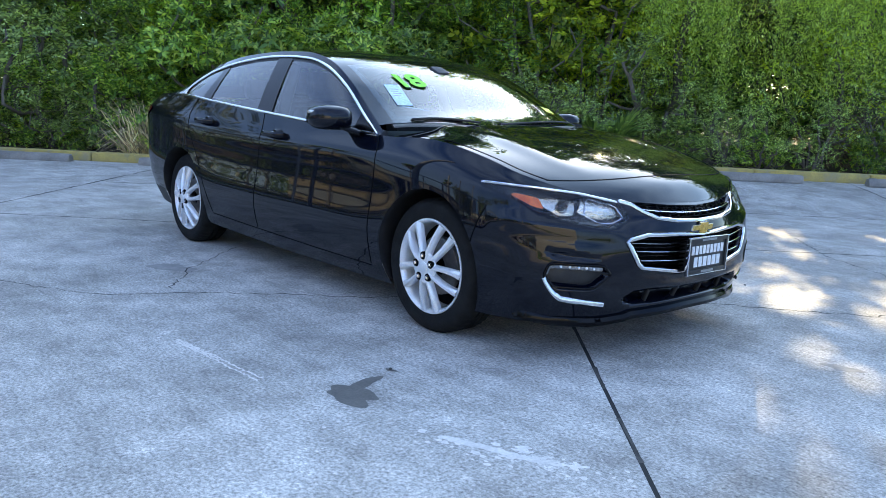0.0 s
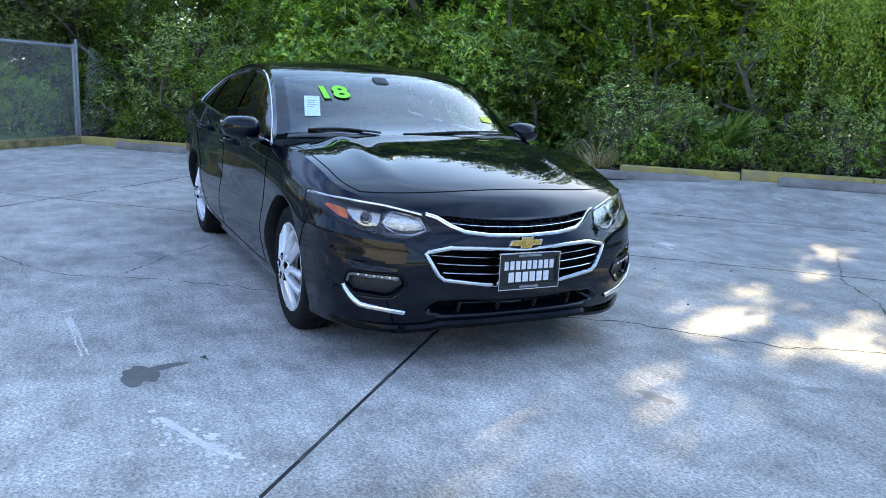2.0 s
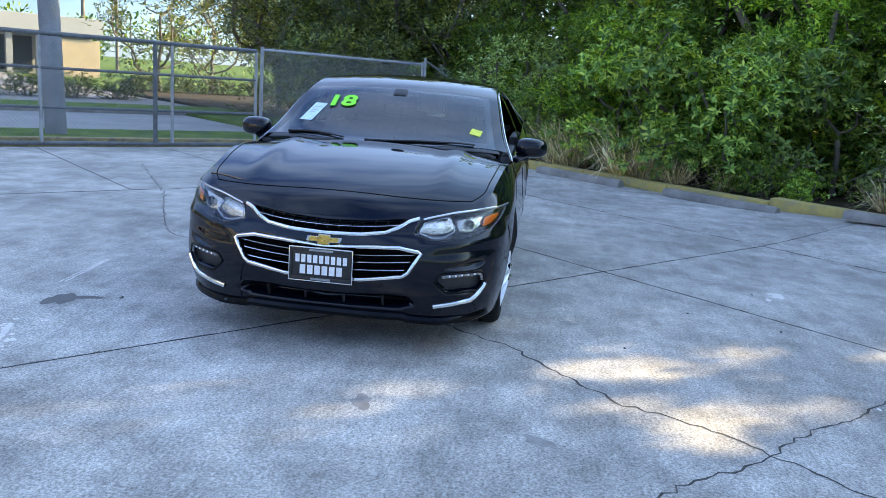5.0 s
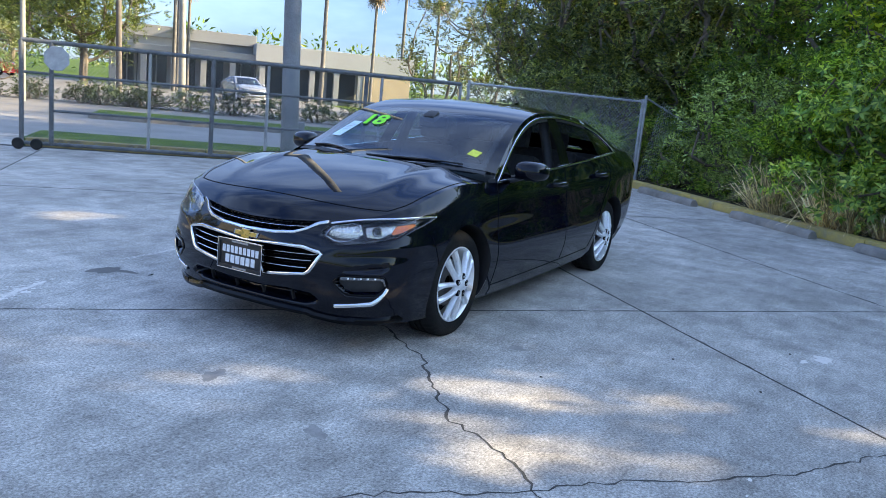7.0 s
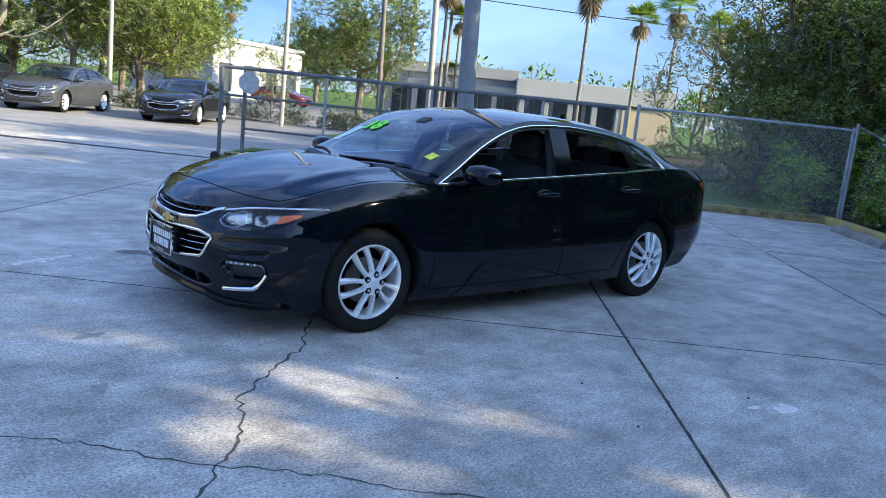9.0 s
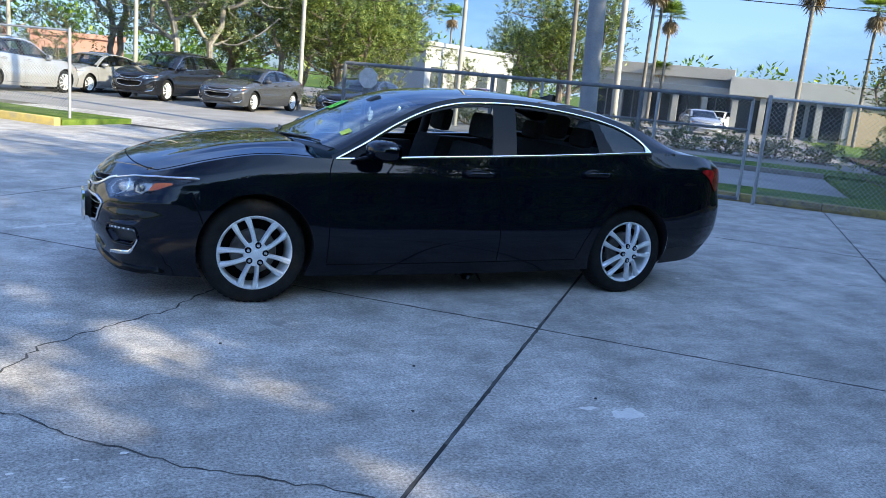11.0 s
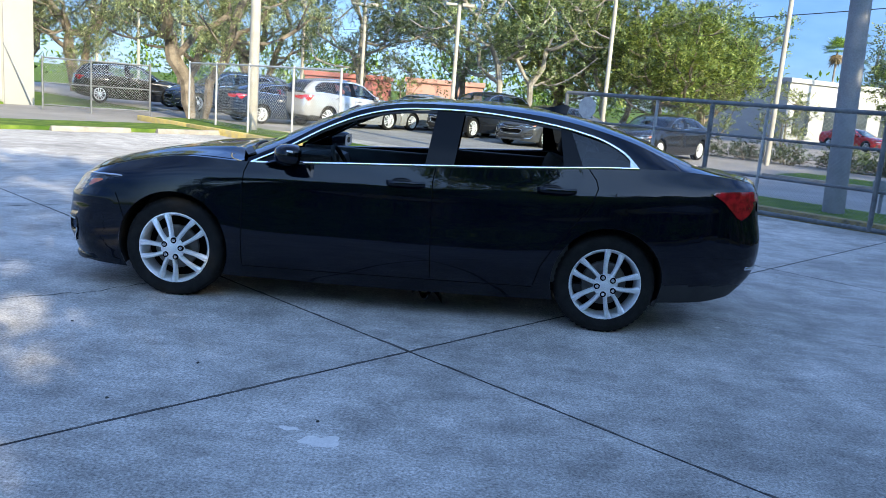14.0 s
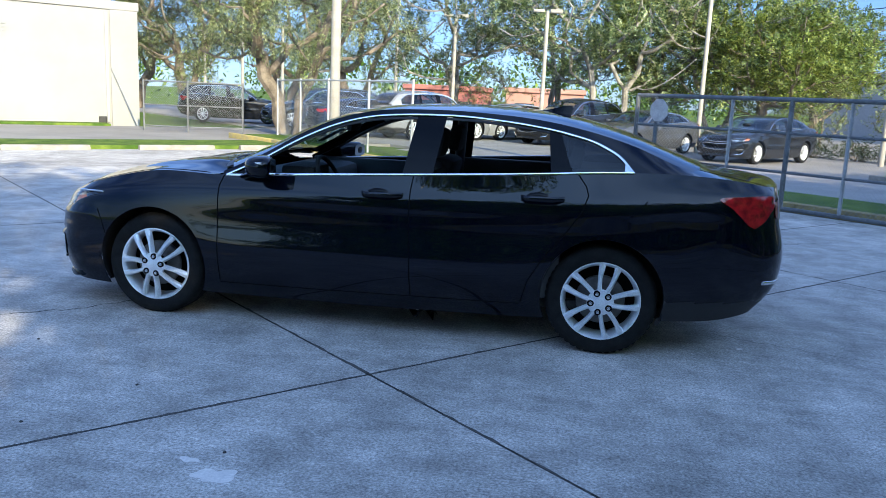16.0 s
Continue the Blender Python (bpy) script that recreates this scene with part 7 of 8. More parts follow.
# ---- the parked saloon ----
car, shell, skin = build_car("saloon_car", M["paint_black"], "glossy black four-door saloon car parked on the concrete lot")
badge(car, skin)


def seat(x, y, z=0.42, wide=0.50):
    """A padded car seat with bolsters and headrest."""
    s, first = None, None
    for nm, lo, hi, tilt, at in (
        ("seat_cushion", (-0.26, -wide / 2, -0.07), (0.26, wide / 2, 0.07), -8, (x, y, z)),
        ("seat_back", (-0.07, -wide / 2, 0.0), (0.07, wide / 2, 0.60), -16, (x - 0.24, y, z + 0.03)),
        ("headrest", (-0.05, -0.13, 0.0), (0.05, 0.13, 0.19), -10, (x - 0.41, y, z + 0.66)),
    ):
        bm = bmesh.new()
        box(bm, lo, hi, 0.045)
        for v in bm.verts:
            v.co.x += 0.03 * (abs(v.co.y) / (wide / 2)) ** 2 if nm == "seat_back" else 0
        o = part(nm, bm, M["trim_cloth"], car if s is None else s, "dark cloth seat" if s is None else "")
        here = pose(*at, 0, tilt, 0)
        o.matrix_local = here if s is None else first.inverted() @ here
        s, first = s or o, first or here


for y in (-0.37, 0.37):
    seat(0.10, y)
seat(-0.78, 0.0, 0.44, 1.22)
for y in (-0.38, 0.38):
    bm = bmesh.new()
    box(bm, (-0.04, -0.12, 0), (0.05, 0.12, 0.15), 0.04)
    part("headrest", bm, M["trim_cloth"], car).matrix_local = pose(-1.20, y, 1.06, 0, -12, 0)
# dashboard, cluster hood, console, door linings, shelf, floor
bm = bmesh.new()
box(bm, (0.52, -0.74, 0.62), (0.98, 0.74, 0.93), 0.07)
part("dashboard", bm, M["trim_grey"], car, "dark grey dashboard")
bm = bmesh.new()
box(bm, (0.46, 0.20, 0.88), (0.70, 0.54, 0.985), 0.04)
part("cluster_hood", bm, M["trim_cloth"], car)
bm = bmesh.new()
box(bm, (-0.35, -0.11, 0.30), (0.60, 0.11, 0.62), 0.04)
part("console", bm, M["trim_grey"], car)
bm = bmesh.new()
box(bm, (-1.75, -0.72, 0.98), (-1.18, 0.72, 1.03), 0.02)
part("parcel_shelf", bm, M["trim_cloth"], car)
bm = bmesh.new()
box(bm, (-1.3, -0.80, 0.24), (1.0, 0.80, 0.30), 0.02)
part("cabin_floor", bm, M["trim_cloth"], car)
for side in (1, -1):
    for a, b in ((0.92, -0.24), (-0.30, -1.16)):
        bm = bmesh.new()
        zt = 0.95 if a > 0 else 1.005
        box(bm, (b, 0.765, 0.30), (a, 0.835, zt), 0.02)
        bmesh.ops.scale(bm, vec=(1, side, 1), verts=bm.verts)
        bmesh.ops.recalc_face_normals(bm, faces=bm.faces)
        part("door_lining", bm, M["trim_grey"], car)
    bm = bmesh.new()
    tube(bm, [(-0.27, 0.76 * side, 0.5), (-0.29, 0.73 * side, 0.9), (-0.33, 0.60 * side, 1.30)], 0.04, 10)
    part("pillar_lining", bm, M["trim_grey"], car)
# headliner
bm = bmesh.new()
rows = []
for x in np.linspace(0.30, -1.30, 14):
    rows.append([bm.verts.new((x, f * (float(shell.rail_y(x)) - 0.02), float(shell.rail_z(x)) + (float(shell.roof(x)) - float(shell.rail_z(x))) * (1 - abs(f) ** 2.5) - 0.03)) for f in np.linspace(-1, 1, 13)])
for a, b in zip(rows, rows[1:]):
    for k in range(12):
        bm.faces.new((a[k], a[k + 1], b[k + 1], b[k]))
part("headliner", bm, M["trim_grey"], car)
# steering wheel
bm = bmesh.new()
ring = [(0.185 * math.cos(a), 0.0, 0.185 * math.sin(a)) for a in np.linspace(0, 2 * math.pi, 33)[:-1]]
bar(bm, ring, 0.030, 0.030, [(0, 1, 0)] * 32, closed=True)
for a in (0.15, math.pi - 0.15, -math.pi / 2):
    tube(bm, [(0.04 * math.cos(a), -0.01, 0.04 * math.sin(a)), (0.18 * math.cos(a), 0, 0.18 * math.sin(a))], 0.018, 8)
lathe(bm, [(0.0, -0.02), (0.06, -0.018), (0.07, 0.0), (0.06, 0.015), (0.0, 0.02)], 20)
part("steering_wheel", bm, M["trim_cloth"], car, "dark steering wheel").matrix_local = pose(0.40, 0.37, 0.865, 26, 0, 90)
# inner mirror
bm = bmesh.new()
box(bm, (-0.02, -0.12, -0.035), (0.02, 0.12, 0.035), 0.015)
part("inner_mirror", bm, M["trim_cloth"], car).matrix_local = pose(0.36, 0, 1.235, 0, -15, 0)
bm = bmesh.new()
box(bm, (-0.05, -0.05, -0.03), (0.05, 0.05, 0.03), 0.02)
part("sensor_box", bm, M["trim_grey"], car).matrix_local = pose(0.40, 0, 1.28, 0, 25, 0)

# the windscreen as a surface to lay things on
glass_tree = tree_of(shell.top)


def on_glass(x, y, out=0.002):
    hit = glass_tree.ray_cast(Vector((x, y, 3)), Vector((0, 0, -1)))
    n = hit[1] if hit[1].z > 0 else -hit[1]
    return hit[0] + n * out, n


def lay_on_glass(x, y, turn=0.0, out=0.003):
    """A frame on the windscreen: first axis to the right as read from ahead, second up the glass."""
    p, n = on_glass(x, y, out)
    right = Vector((0, 1, 0)) - n * n.y
    right.normalize()
    up = n.cross(right)
    m = Matrix((right, up, n)).transposed().to_4x4()
    return Matrix.Translation(p) @ m @ Matrix.Rotation(radians(turn), 4, "Z")


def lettering(text, size, material, m, parent, name, thick=0.002, bold=0.0, label=""):
    cu = bpy.data.curves.new(name, "FONT")
    cu.body, cu.size, cu.extrude, cu.offset, cu.align_x, cu.align_y = text, size, thick, bold, "CENTER", "CENTER"
    tmp = new("tmp", cu)
    me = bpy.data.meshes.new_from_object(tmp.evaluated_get(bpy.context.evaluated_depsgraph_get()))
    bpy.data.objects.remove(tmp)
    me.materials.clear()
    ob = link_mesh(name, me, material, parent, label)
    ob.matrix_local = m
    return ob


lettering("18", 0.21, M["lime_edge"], lay_on_glass(0.580, -0.380, 0, 0.004) @ Matrix.Translation((0.006, -0.006, 0)), car, "year_number", 0.001, 0.010, "dark edge of the year number")
lettering("18", 0.21, M["lime"], lay_on_glass(0.580, -0.380, 0, 0.007), car, "year_number", 0.001, 0.007, "bright lime year number on the windscreen")


def paper(name, x, y, w, h, material, label, turn=0.0):
    bm = bmesh.new()
    box(bm, (-w / 2, -h / 2, -0.001), (w / 2, h / 2, 0.001))
    o = part(name, bm, material, car, label, smooth=False)
    o.matrix_local = lay_on_glass(x, y, turn, 0.003)
    return o


st = paper("paper_sticker", 0.70, -0.545, 0.092, 0.24, M["paper_blue"], "pale blue paper sticker on the windscreen", -13)
for k in range(4):
    bm = bmesh.new()
    box(bm, (-0.03, 0.06 - 0.025 * k, 0.001), (0.025 - 0.01 * (k % 2), 0.068 - 0.025 * k, 0.002))
    part("print_bar", bm, M["plate_frame"], st, smooth=False)
paper("yellow_tag", 0.795, 0.59, 0.075, 0.075, M["yellow_paper"], "small yellow paper tag on the windscreen", -8)
# wipers
for y0, y1, xa in ((0.60, -0.10, 0.86), (-0.24, -0.64, 0.88)):
    bm = bmesh.new()
    here = []
    for t in np.linspace(0, 1, 14):
        y = y0 + (y1 - y0) * t
        base = 0.90 + 0.19 * (1 - (y / 0.80) ** 2)
        p, n = on_glass(base - 0.018 - 0.030 * math.sin(math.pi * min(1, t * 1.05)), y, 0.009)
        here.append(p)
    bar(bm, here, 0.010, 0.012, [(0.3, 0, 1)] * 14)
    w = part("wiper", bm, M["plastic_black"], car, "black wiper arm at rest")
    bm = bmesh.new()
    bar(bm, [p + Vector((-0.010, 0, -0.005)) for p in here[3:]], 0.007, 0.010, [(0.3, 0, 1)] * 11)
    part("wiper_blade", bm, M["rubber"], w)
# raised lip along the edge of the boot lid
bm = bmesh.new()
skin_top = tree_of(shell.top)
rows = []
for y in np.linspace(-0.74, 0.74, 31):
    y = float(y)
    k = ease((0.76 - abs(y)) / 0.12)
    end_x = -2.335 + 0.14 * (abs(y) / 0.74) ** 2.4
    row = []
    for t in np.linspace(0, 1, 9):
        x = end_x + 0.26 * (1 - float(t))
        hit = skin_top.ray_cast(Vector((x, y, 3)), Vector((0, 0, -1)))[0]
        row.append(Vector((x, y, (hit.z if hit else 0.98) - 0.002 + 0.046 * k * ease(float(t) * 0.97) ** 0.9)))
    row.append(row[-1] + Vector((-0.006, 0, -0.010)))
    row.append(row[-1] + Vector((0.012, 0, -0.050 * k - 0.006)))
    rows.append([bm.verts.new(p) for p in row])
for a, b in zip(rows, rows[1:]):
    for k in range(len(a) - 1):
        bm.faces.new((a[k], a[k + 1], b[k + 1], b[k]))
bmesh.ops.recalc_face_normals(bm, faces=bm.faces)
part("boot_lip", bm, M["paint_black"], car, "raised edge of the boot lid")
# roof fin
bm = bmesh.new()
z0 = float(shell.roof(-1.02))
secs = []
for t in np.linspace(0, 1, 8):
    x = -0.95 - 0.20 * t
    h = 0.060 * ease(min(1, t * 1.05)) * (1 if t < 0.95 else 0.85)
    w = 0.033 * (1 - 0.35 * t)
    zb = float(shell.roof(x)) - 0.004
    secs.append([bm.verts.new(p) for p in ((x, -w, zb), (x - 0.01 * t, -w * 0.35, zb + h * 0.7), (x - 0.02 * t, 0, zb + h + 0.004), (x - 0.01 * t, w * 0.35, zb + h * 0.7), (x, w, zb))])
for a, b in zip(secs, secs[1:]):
    for k in range(4):
        bm.faces.new((a[k], a[k + 1], b[k + 1], b[k]))
bm.faces.new(secs[-1])
bmesh.ops.recalc_face_normals(bm, faces=bm.faces)
part("roof_fin", bm, M["gloss_black"], car, "black roof aerial fin")
# front plate: dark card with pale bars in a metal frame
pl = bmesh.new()
box(pl, (2.366, -0.150, 0.392), (2.374, 0.150, 0.540), 0.003)
plate_ob = part("dealer_plate", pl, M["plate_black"], car, "black dealer plate with pale bars in a metal frame")
bm = bmesh.new()
for lo, hi in (((2.364, -0.157, 0.384), (2.380, 0.157, 0.404)), ((2.364, -0.157, 0.530), (2.380, 0.157, 0.550)), ((2.364, -0.159, 0.384), (2.3805, -0.147, 0.550)), ((2.364, 0.147, 0.384), (2.3805, 0.159, 0.550))):
    box(bm, lo, hi, 0.003)
part("plate_frame", bm, M["plate_black"], plate_ob, "black plate frame")
bm = bmesh.new()
for lo, hi in (((2.366, -0.162, 0.381), (2.383, 0.162, 0.385)), ((2.366, -0.162, 0.549), (2.383, 0.162, 0.553)), ((2.366, -0.1625, 0.381), (2.3835, -0.158, 0.553)), ((2.366, 0.158, 0.381), (2.3835, 0.1625, 0.553))):
    box(bm, lo, hi, 0.001)
part("plate_edge", bm, M["chrome"], plate_ob, "thin bright edge of the plate")
for z, h, w in ((0.494, 0.040, 0.136), (0.439, 0.046, 0.112)):
    n = 9 if h < 0.045 else 6
    for k in range(n):
        bm = bmesh.new()
        y0 = -w + 2 * w * k / n
        box(bm, (2.373, y0 + 0.005, z - h / 2), (2.3765, y0 + 2 * w / n - 0.004, z + h / 2), 0.001)
        part("print_bar", bm, M["plate_white"], plate_ob, smooth=False)
for z, w in ((0.394, 0.05), (0.540, 0.06)):
    bm = bmesh.new()
    box(bm, (2.379, -w, z - 0.005), (2.3815, w, z + 0.005), 0.0)
    part("print_bar", bm, M["plate_frame"], plate_ob, smooth=False)
bm = bmesh.new()
box(bm, (2.30, -0.12, 0.40), (2.368, 0.12, 0.53), 0.01)
part("plate_holder", bm, M["plastic_black"], plate_ob)

# scrap of black plastic hanging below the sill
bm = bmesh.new()
r = random.Random(17)
prev = None
for k in range(7):
    x, w, z = -0.36 + 0.035 * k, r.uniform(0.04, 0.08), 0.012 + 0.09 * math.sin(k * 0.9) ** 2
    ring = [bm.verts.new((x, 0.43 - w, z)), bm.verts.new((x + 0.01, 0.45, z + r.uniform(0.02, 0.05))), bm.verts.new((x, 0.47 + w, z + 0.005))]
    if prev:
        for a in range(2):
            bm.faces.new((prev[a], prev[a + 1], ring[a + 1], ring[a]))
    prev = ring
tagged(part("plastic_scrap", bm, M["paint_black"]), "torn scrap of black plastic lying under the car", "litter").modifiers.new("thick", "SOLIDIFY").thickness = 0.004

# ---- parked cars beyond the lot ----
M["paint_proto"] = paint("parked_grey_paint", (0.055, 0.058, 0.064), 0.5, 0.2, 0.3)
PAINTS = {
    "black": paint("parked_black_paint", (0.008, 0.009, 0.012), 0.3, 0.1),
    "grey": M["paint_proto"],
    "silver": paint("parked_silver_paint", (0.30, 0.305, 0.31), 0.6, 0.22, 0.4),
    "white": paint("parked_white_paint", (0.72, 0.72, 0.71), 0.6, 0.2),
    "blue": paint("parked_blue_paint", (0.012, 0.018, 0.035), 0.3, 0.12),
    "red": paint("parked_red_paint", (0.42, 0.03, 0.03), 0.6, 0.2),
}
PARKED = "parked cars beyond the lot"


def parked(proto, colour, label, x, y, heading, scale=(1, 1, 1), z=0.0):
    ob = copy_thing(proto, pose(x, y, z, 0, 0, heading)) if proto.get("used") else proto
    proto["used"] = 1
    ob.matrix_world = pose(x, y, z, 0, 0, heading) @ Matrix.Diagonal((*scale, 1))
    for o in ob.children_recursive:
        for s in o.material_slots:
            if s.material in PAINTS.values():
                s.link = "OBJECT"
                s.material = PAINTS[colour]
    return tagged(ob, label, "car", PARKED)


far_saloon, _, _ = build_car("parked_saloon", M["paint_proto"], "", detail=False)
far_estate, _, _ = build_car("parked_suv", M["paint_proto"], "", detail=False, wagon=True)
SMALL = (0.94, 0.96, 0.97)
TALL = (0.97, 1.0, 1.10)
parked(far_saloon, "black", "black saloon car parked in the sunlit car park", -6.4, -20.2, 49, SMALL)
parked(far_saloon, "grey", "dark grey saloon car parked in the sunlit car park", -3.1, -22.0, 49, SMALL)
parked(far_saloon, "silver", "silver saloon car parked in the sunlit car park", 1.7, -26.6, 52, SMALL)
parked(far_estate, "black", "black sport utility car parked in the sunlit car park", -0.7, -24.6, 50, TALL)
parked(far_estate, "silver", "silver sport utility car parked by the trees", 4.2, -23.4, 226, TALL)
parked(far_saloon, "blue", "dark blue saloon car parked by the trees", 6.3, -22.6, 226, SMALL)
parked(far_estate, "black", "dark sport utility car behind the wire fence", 14.1, -28.5, 205, TALL)
parked(far_estate, "blue", "dark sport utility car behind the wire fence", 9.9, -27.2, 40, TALL)
parked(far_estate, "black", "dark pick-up sized car behind the wire fence", 8.6, -30.5, 190, TALL)
parked(far_saloon, "white", "white saloon car on the far forecourt", -37.8, -37.3, 30, SMALL)
parked(far_saloon, "silver", "silver saloon car on the far forecourt", -30.0, -30.2, 60, SMALL)
parked(far_saloon, "red", "red saloon car on the far forecourt", -25.5, -48.0, 120, SMALL)


# ---- poles and lamps ----
def pole(name, x, y, height, r0, r1, material, label, lean=(0, 0), category="pole"):
    ob = empty(name, pose(x, y, 0), label, category)
    bm = bmesh.new()
    tube(bm, [(0, 0, -0.2), (lean[0] * 0.5, lean[1] * 0.5, height / 2), (lean[0], lean[1], height)], r0, 14, r1)
    part("shaft", bm, material, ob)
    return ob


def lamp_post(x, y, height, turn, r=0.085):
    ob = pole("lamp_post", x, y, height, r, r * 0.8, M["pole"], "pale concrete lamp post with two box lamps", category="lamp post")
    for s in (-1, 1):
        bm = bmesh.new()
        box(bm, (s * 0.12, -0.12, height - 0.04), (s * 0.52, 0.12, height + 0.05), 0.02, Matrix.Rotation(radians(turn), 4, "Z"))
        part("lamp_head", bm, M["pole"], ob)
    ob["group"] = "lamp posts of the car park"
    return ob


pole("concrete_pole", -6.3, -6.9, 9.5, 0.17, 0.13, M["pole_grey"], "tall grey concrete utility pole", (0.3, -0.15))
pole("utility_pole", -19.5, -27.9, 11.0, 0.13, 0.09, M["pole_wood"], "brown wooden utility pole", (0.5, 0.2))
pole("utility_pole", -34.5, -44.7, 12.0, 0.2, 0.14, M["pole"], "pale concrete utility pole", (0.2, 0))
pole("utility_pole", -19.0, -23.4, 10.0, 0.15, 0.11, M["pole"], "pale concrete utility pole", (0.5, 0.2))
lamp_post(5.5, -15.8, 9.0, 40, 0.14)
for x, y, h, t in ((-10.2, -20.9, 7.5, 20), (0.4, -25.0, 4.75, 8), (4.6, -30.0, 5.0, 8), (-5.1, -23.5, 5.3, 8), (17.5, -37, 4.6, 20), (14.8, -36, 4.8, 20), (20.2, -38, 4.6, 20), (7.9, -33, 6.5, 10)):
    lamp_post(x, y, h, t)


def cable(a, b, sag, name="overhead_cable"):
    bm = bmesh.new()
    pts = [Vector(a).lerp(Vector(b), k / 12) - Vector((0, 0, sag * 4 * (k / 12) * (1 - k / 12))) for k in range(13)]
    tube(bm, pts, 0.022, 5)
    tagged(part(name, bm, M["plastic_black"]), "thin black overhead cable between the poles", "cable")


cable((-19.2, -27.7, 6.6), (-60, 8, 7.2), 0.8)
cable((-19.2, -27.7, 6.6), (20, -80, 7.2), 0.8)

# meter box on its post by the fence
mb = empty("meter_box", lot_pose(-10.6, 0.0, 0.1), "small grey meter box on a post in the verge", "meter box")
bm = bmesh.new()
tube(bm, [(0, 0, -0.1), (0, 0, 0.35)], 0.03, 8)
part("stake", bm, M["pole_grey"], mb)
bm = bmesh.new()
box(bm, (-0.1, -0.14, 0.3), (0.1, 0.14, 0.52), 0.02)
part("case", bm, M["pole_grey"], mb)


# ---- palms ----
def tall_palm(seed, height, label):
    r, rn = random.Random(seed), np.random.default_rng(seed)
    t = empty("fan_palm", None, label, "palm", "tall palms")
    bm = bmesh.new()
    lean = r.uniform(-0.4, 0.4)
    tube(bm, [(0, 0, -0.2), (lean * 0.2, 0, height * 0.4), (lean * 0.6, 0, height * 0.75), (lean, 0, height)], 0.125, 10, 0.085)
    part("trunk", bm, M["palm_bark"], t)
    live, dead = [], []
    c = np.array([lean, 0, height])
    for k in range(46):
        a, e = r.uniform(0, 6.28), r.uniform(-0.35, 1.25)
        live += fan_leaf(rn, c, np.array([math.cos(a) * math.cos(e), math.sin(a) * math.cos(e), math.sin(e)]), r.uniform(0.95, 1.3), 11)
    for k in range(26):
        a, e = r.uniform(0, 6.28), r.uniform(-1.45, -0.8)
        dead += fan_leaf(rn, c - np.array([0, 0, r.uniform(0, 0.6)]), np.array([math.cos(a) * math.cos(e), math.sin(a) * math.cos(e), math.sin(e)]), r.uniform(0.7, 1.0), 9)
    quads("crown", np.array(live), M["frond"], t)
    quads("skirt", np.array(dead), M["frond_dead"], t, "brown hanging dead fronds")
    return t


palm = tall_palm(61, 8.6, "tall thin-trunked fan palm with a brown skirt")
for k, (x, y, h) in enumerate(((-41.8, -29.5, 8.3), (-36.9, -30.0, 9.9), (-37.5, -30.5, 9.3), (-52.3, -33.8, 10.8), (-39.3, -85.5, 9.6), (-34.7, -39.8, 7.4), (-31.2, -37.3, 9.0), (-33.9, -39.9, 9.6), (-36.7, -42.5, 4.0), (-69.7, -40.7, 11.5))):
    m = pose(x, y, 0, 0, 0, k * 67)
    o = palm if k == 0 else copy_thing(palm, m)
    s = h / 8.6
    o.matrix_world = m @ Matrix.Diagonal((max(s, 0.9), max(s, 0.9), s, 1)) if h > 6 else m @ Matrix.Diagonal((0.8, 0.8, s, 1))


# ---- far trees and shrubs ----
def set_down(proto, places, group):
    for k, (x, y, s, turn) in enumerate(places):
        m = pose(x, y, 0.0, 0, 0, turn)
        o = proto if k == 0 else copy_thing(proto, m)
        o.matrix_world = m @ Matrix.Diagonal((s, s, s, 1))
        o["group"] = group


FAR = "trees round the car park"
oak = tree("spreading_tree", 71, 7.6, 2.1, (4.2, 4.2), 0.12, M["leaf_olive"], "spreading tree with dark bark and fine olive leaves", 90, 390, trunk_r=0.24, low=2.5, fat=(0.10, 0.2), aspect=0.28, droop=0.75, fork=2)
pale = tree("forked_tree", 72, 8.6, 2.2, (4.4, 4.4), 0.14, M["leaf_deep"], "large tree with pale forked limbs over the car park", 100, 252, M["bark_pale"], 0.15, low=2.1, fork=2, fat=(0.12, 0.24), aspect=0.4, gaps=0.25)
green = tree("round_tree", 73, 6.8, 1.6, (3.6, 3.6), 0.15, M["leaf_green"], "dense round-crowned green tree in the sun", 100, 280, trunk_r=0.2, low=1.5, fat=(0.15, 0.28), aspect=0.45, gaps=0.05)
bright = tree("young_tree", 74, 5.4, 1.0, (2.3, 2.3), 0.17, M["leaf_olive"], "bright yellow-green tree in the sun", 40, 100, trunk_r=0.1, low=0.7)
set_down(oak, [(8.6, -20.6, 1.0, 0), (21.8, -39, 1.2, 80), (16.5, -41, 1.1, 150), (27, -42, 1.2, 200), (11.5, -38.5, 1.05, 40)], FAR)
set_down(pale, [(-2.2, -29.5, 1.0, 20), (5.2, -34.5, 1.0, 100), (-6.8, -31.5, 0.95, 200), (0.5, -38, 1.15, 290)], FAR)
set_down(green, [(-25.9, -38.8, 1.15, 0), (-11.8, -35.1, 0.95, 70), (-8.5, -30.0, 0.9, 140), (-45, -75, 1.3, 10), (-4.5, -34.0, 1.1, 300), (-14, -48, 1.1, 90), (-62, -22, 1.1, 50)], FAR)
set_down(bright, [(-30.2, -16.9, 1.12, 0), (-33.0, -15.6, 1.0, 70), (3.0, -31.5, 0.55, 50), (-12.5, -25.8, 0.5, 10), (-11.0, -30.5, 0.55, 0), (18.2, -33, 0.6, 0)], FAR)
box_hedge = shrub("clipped_hedge", 81, 1.6, 0.65, 0.10, M["leaf_hedge"], "low clipped dark hedge by the drive", 26, 68)
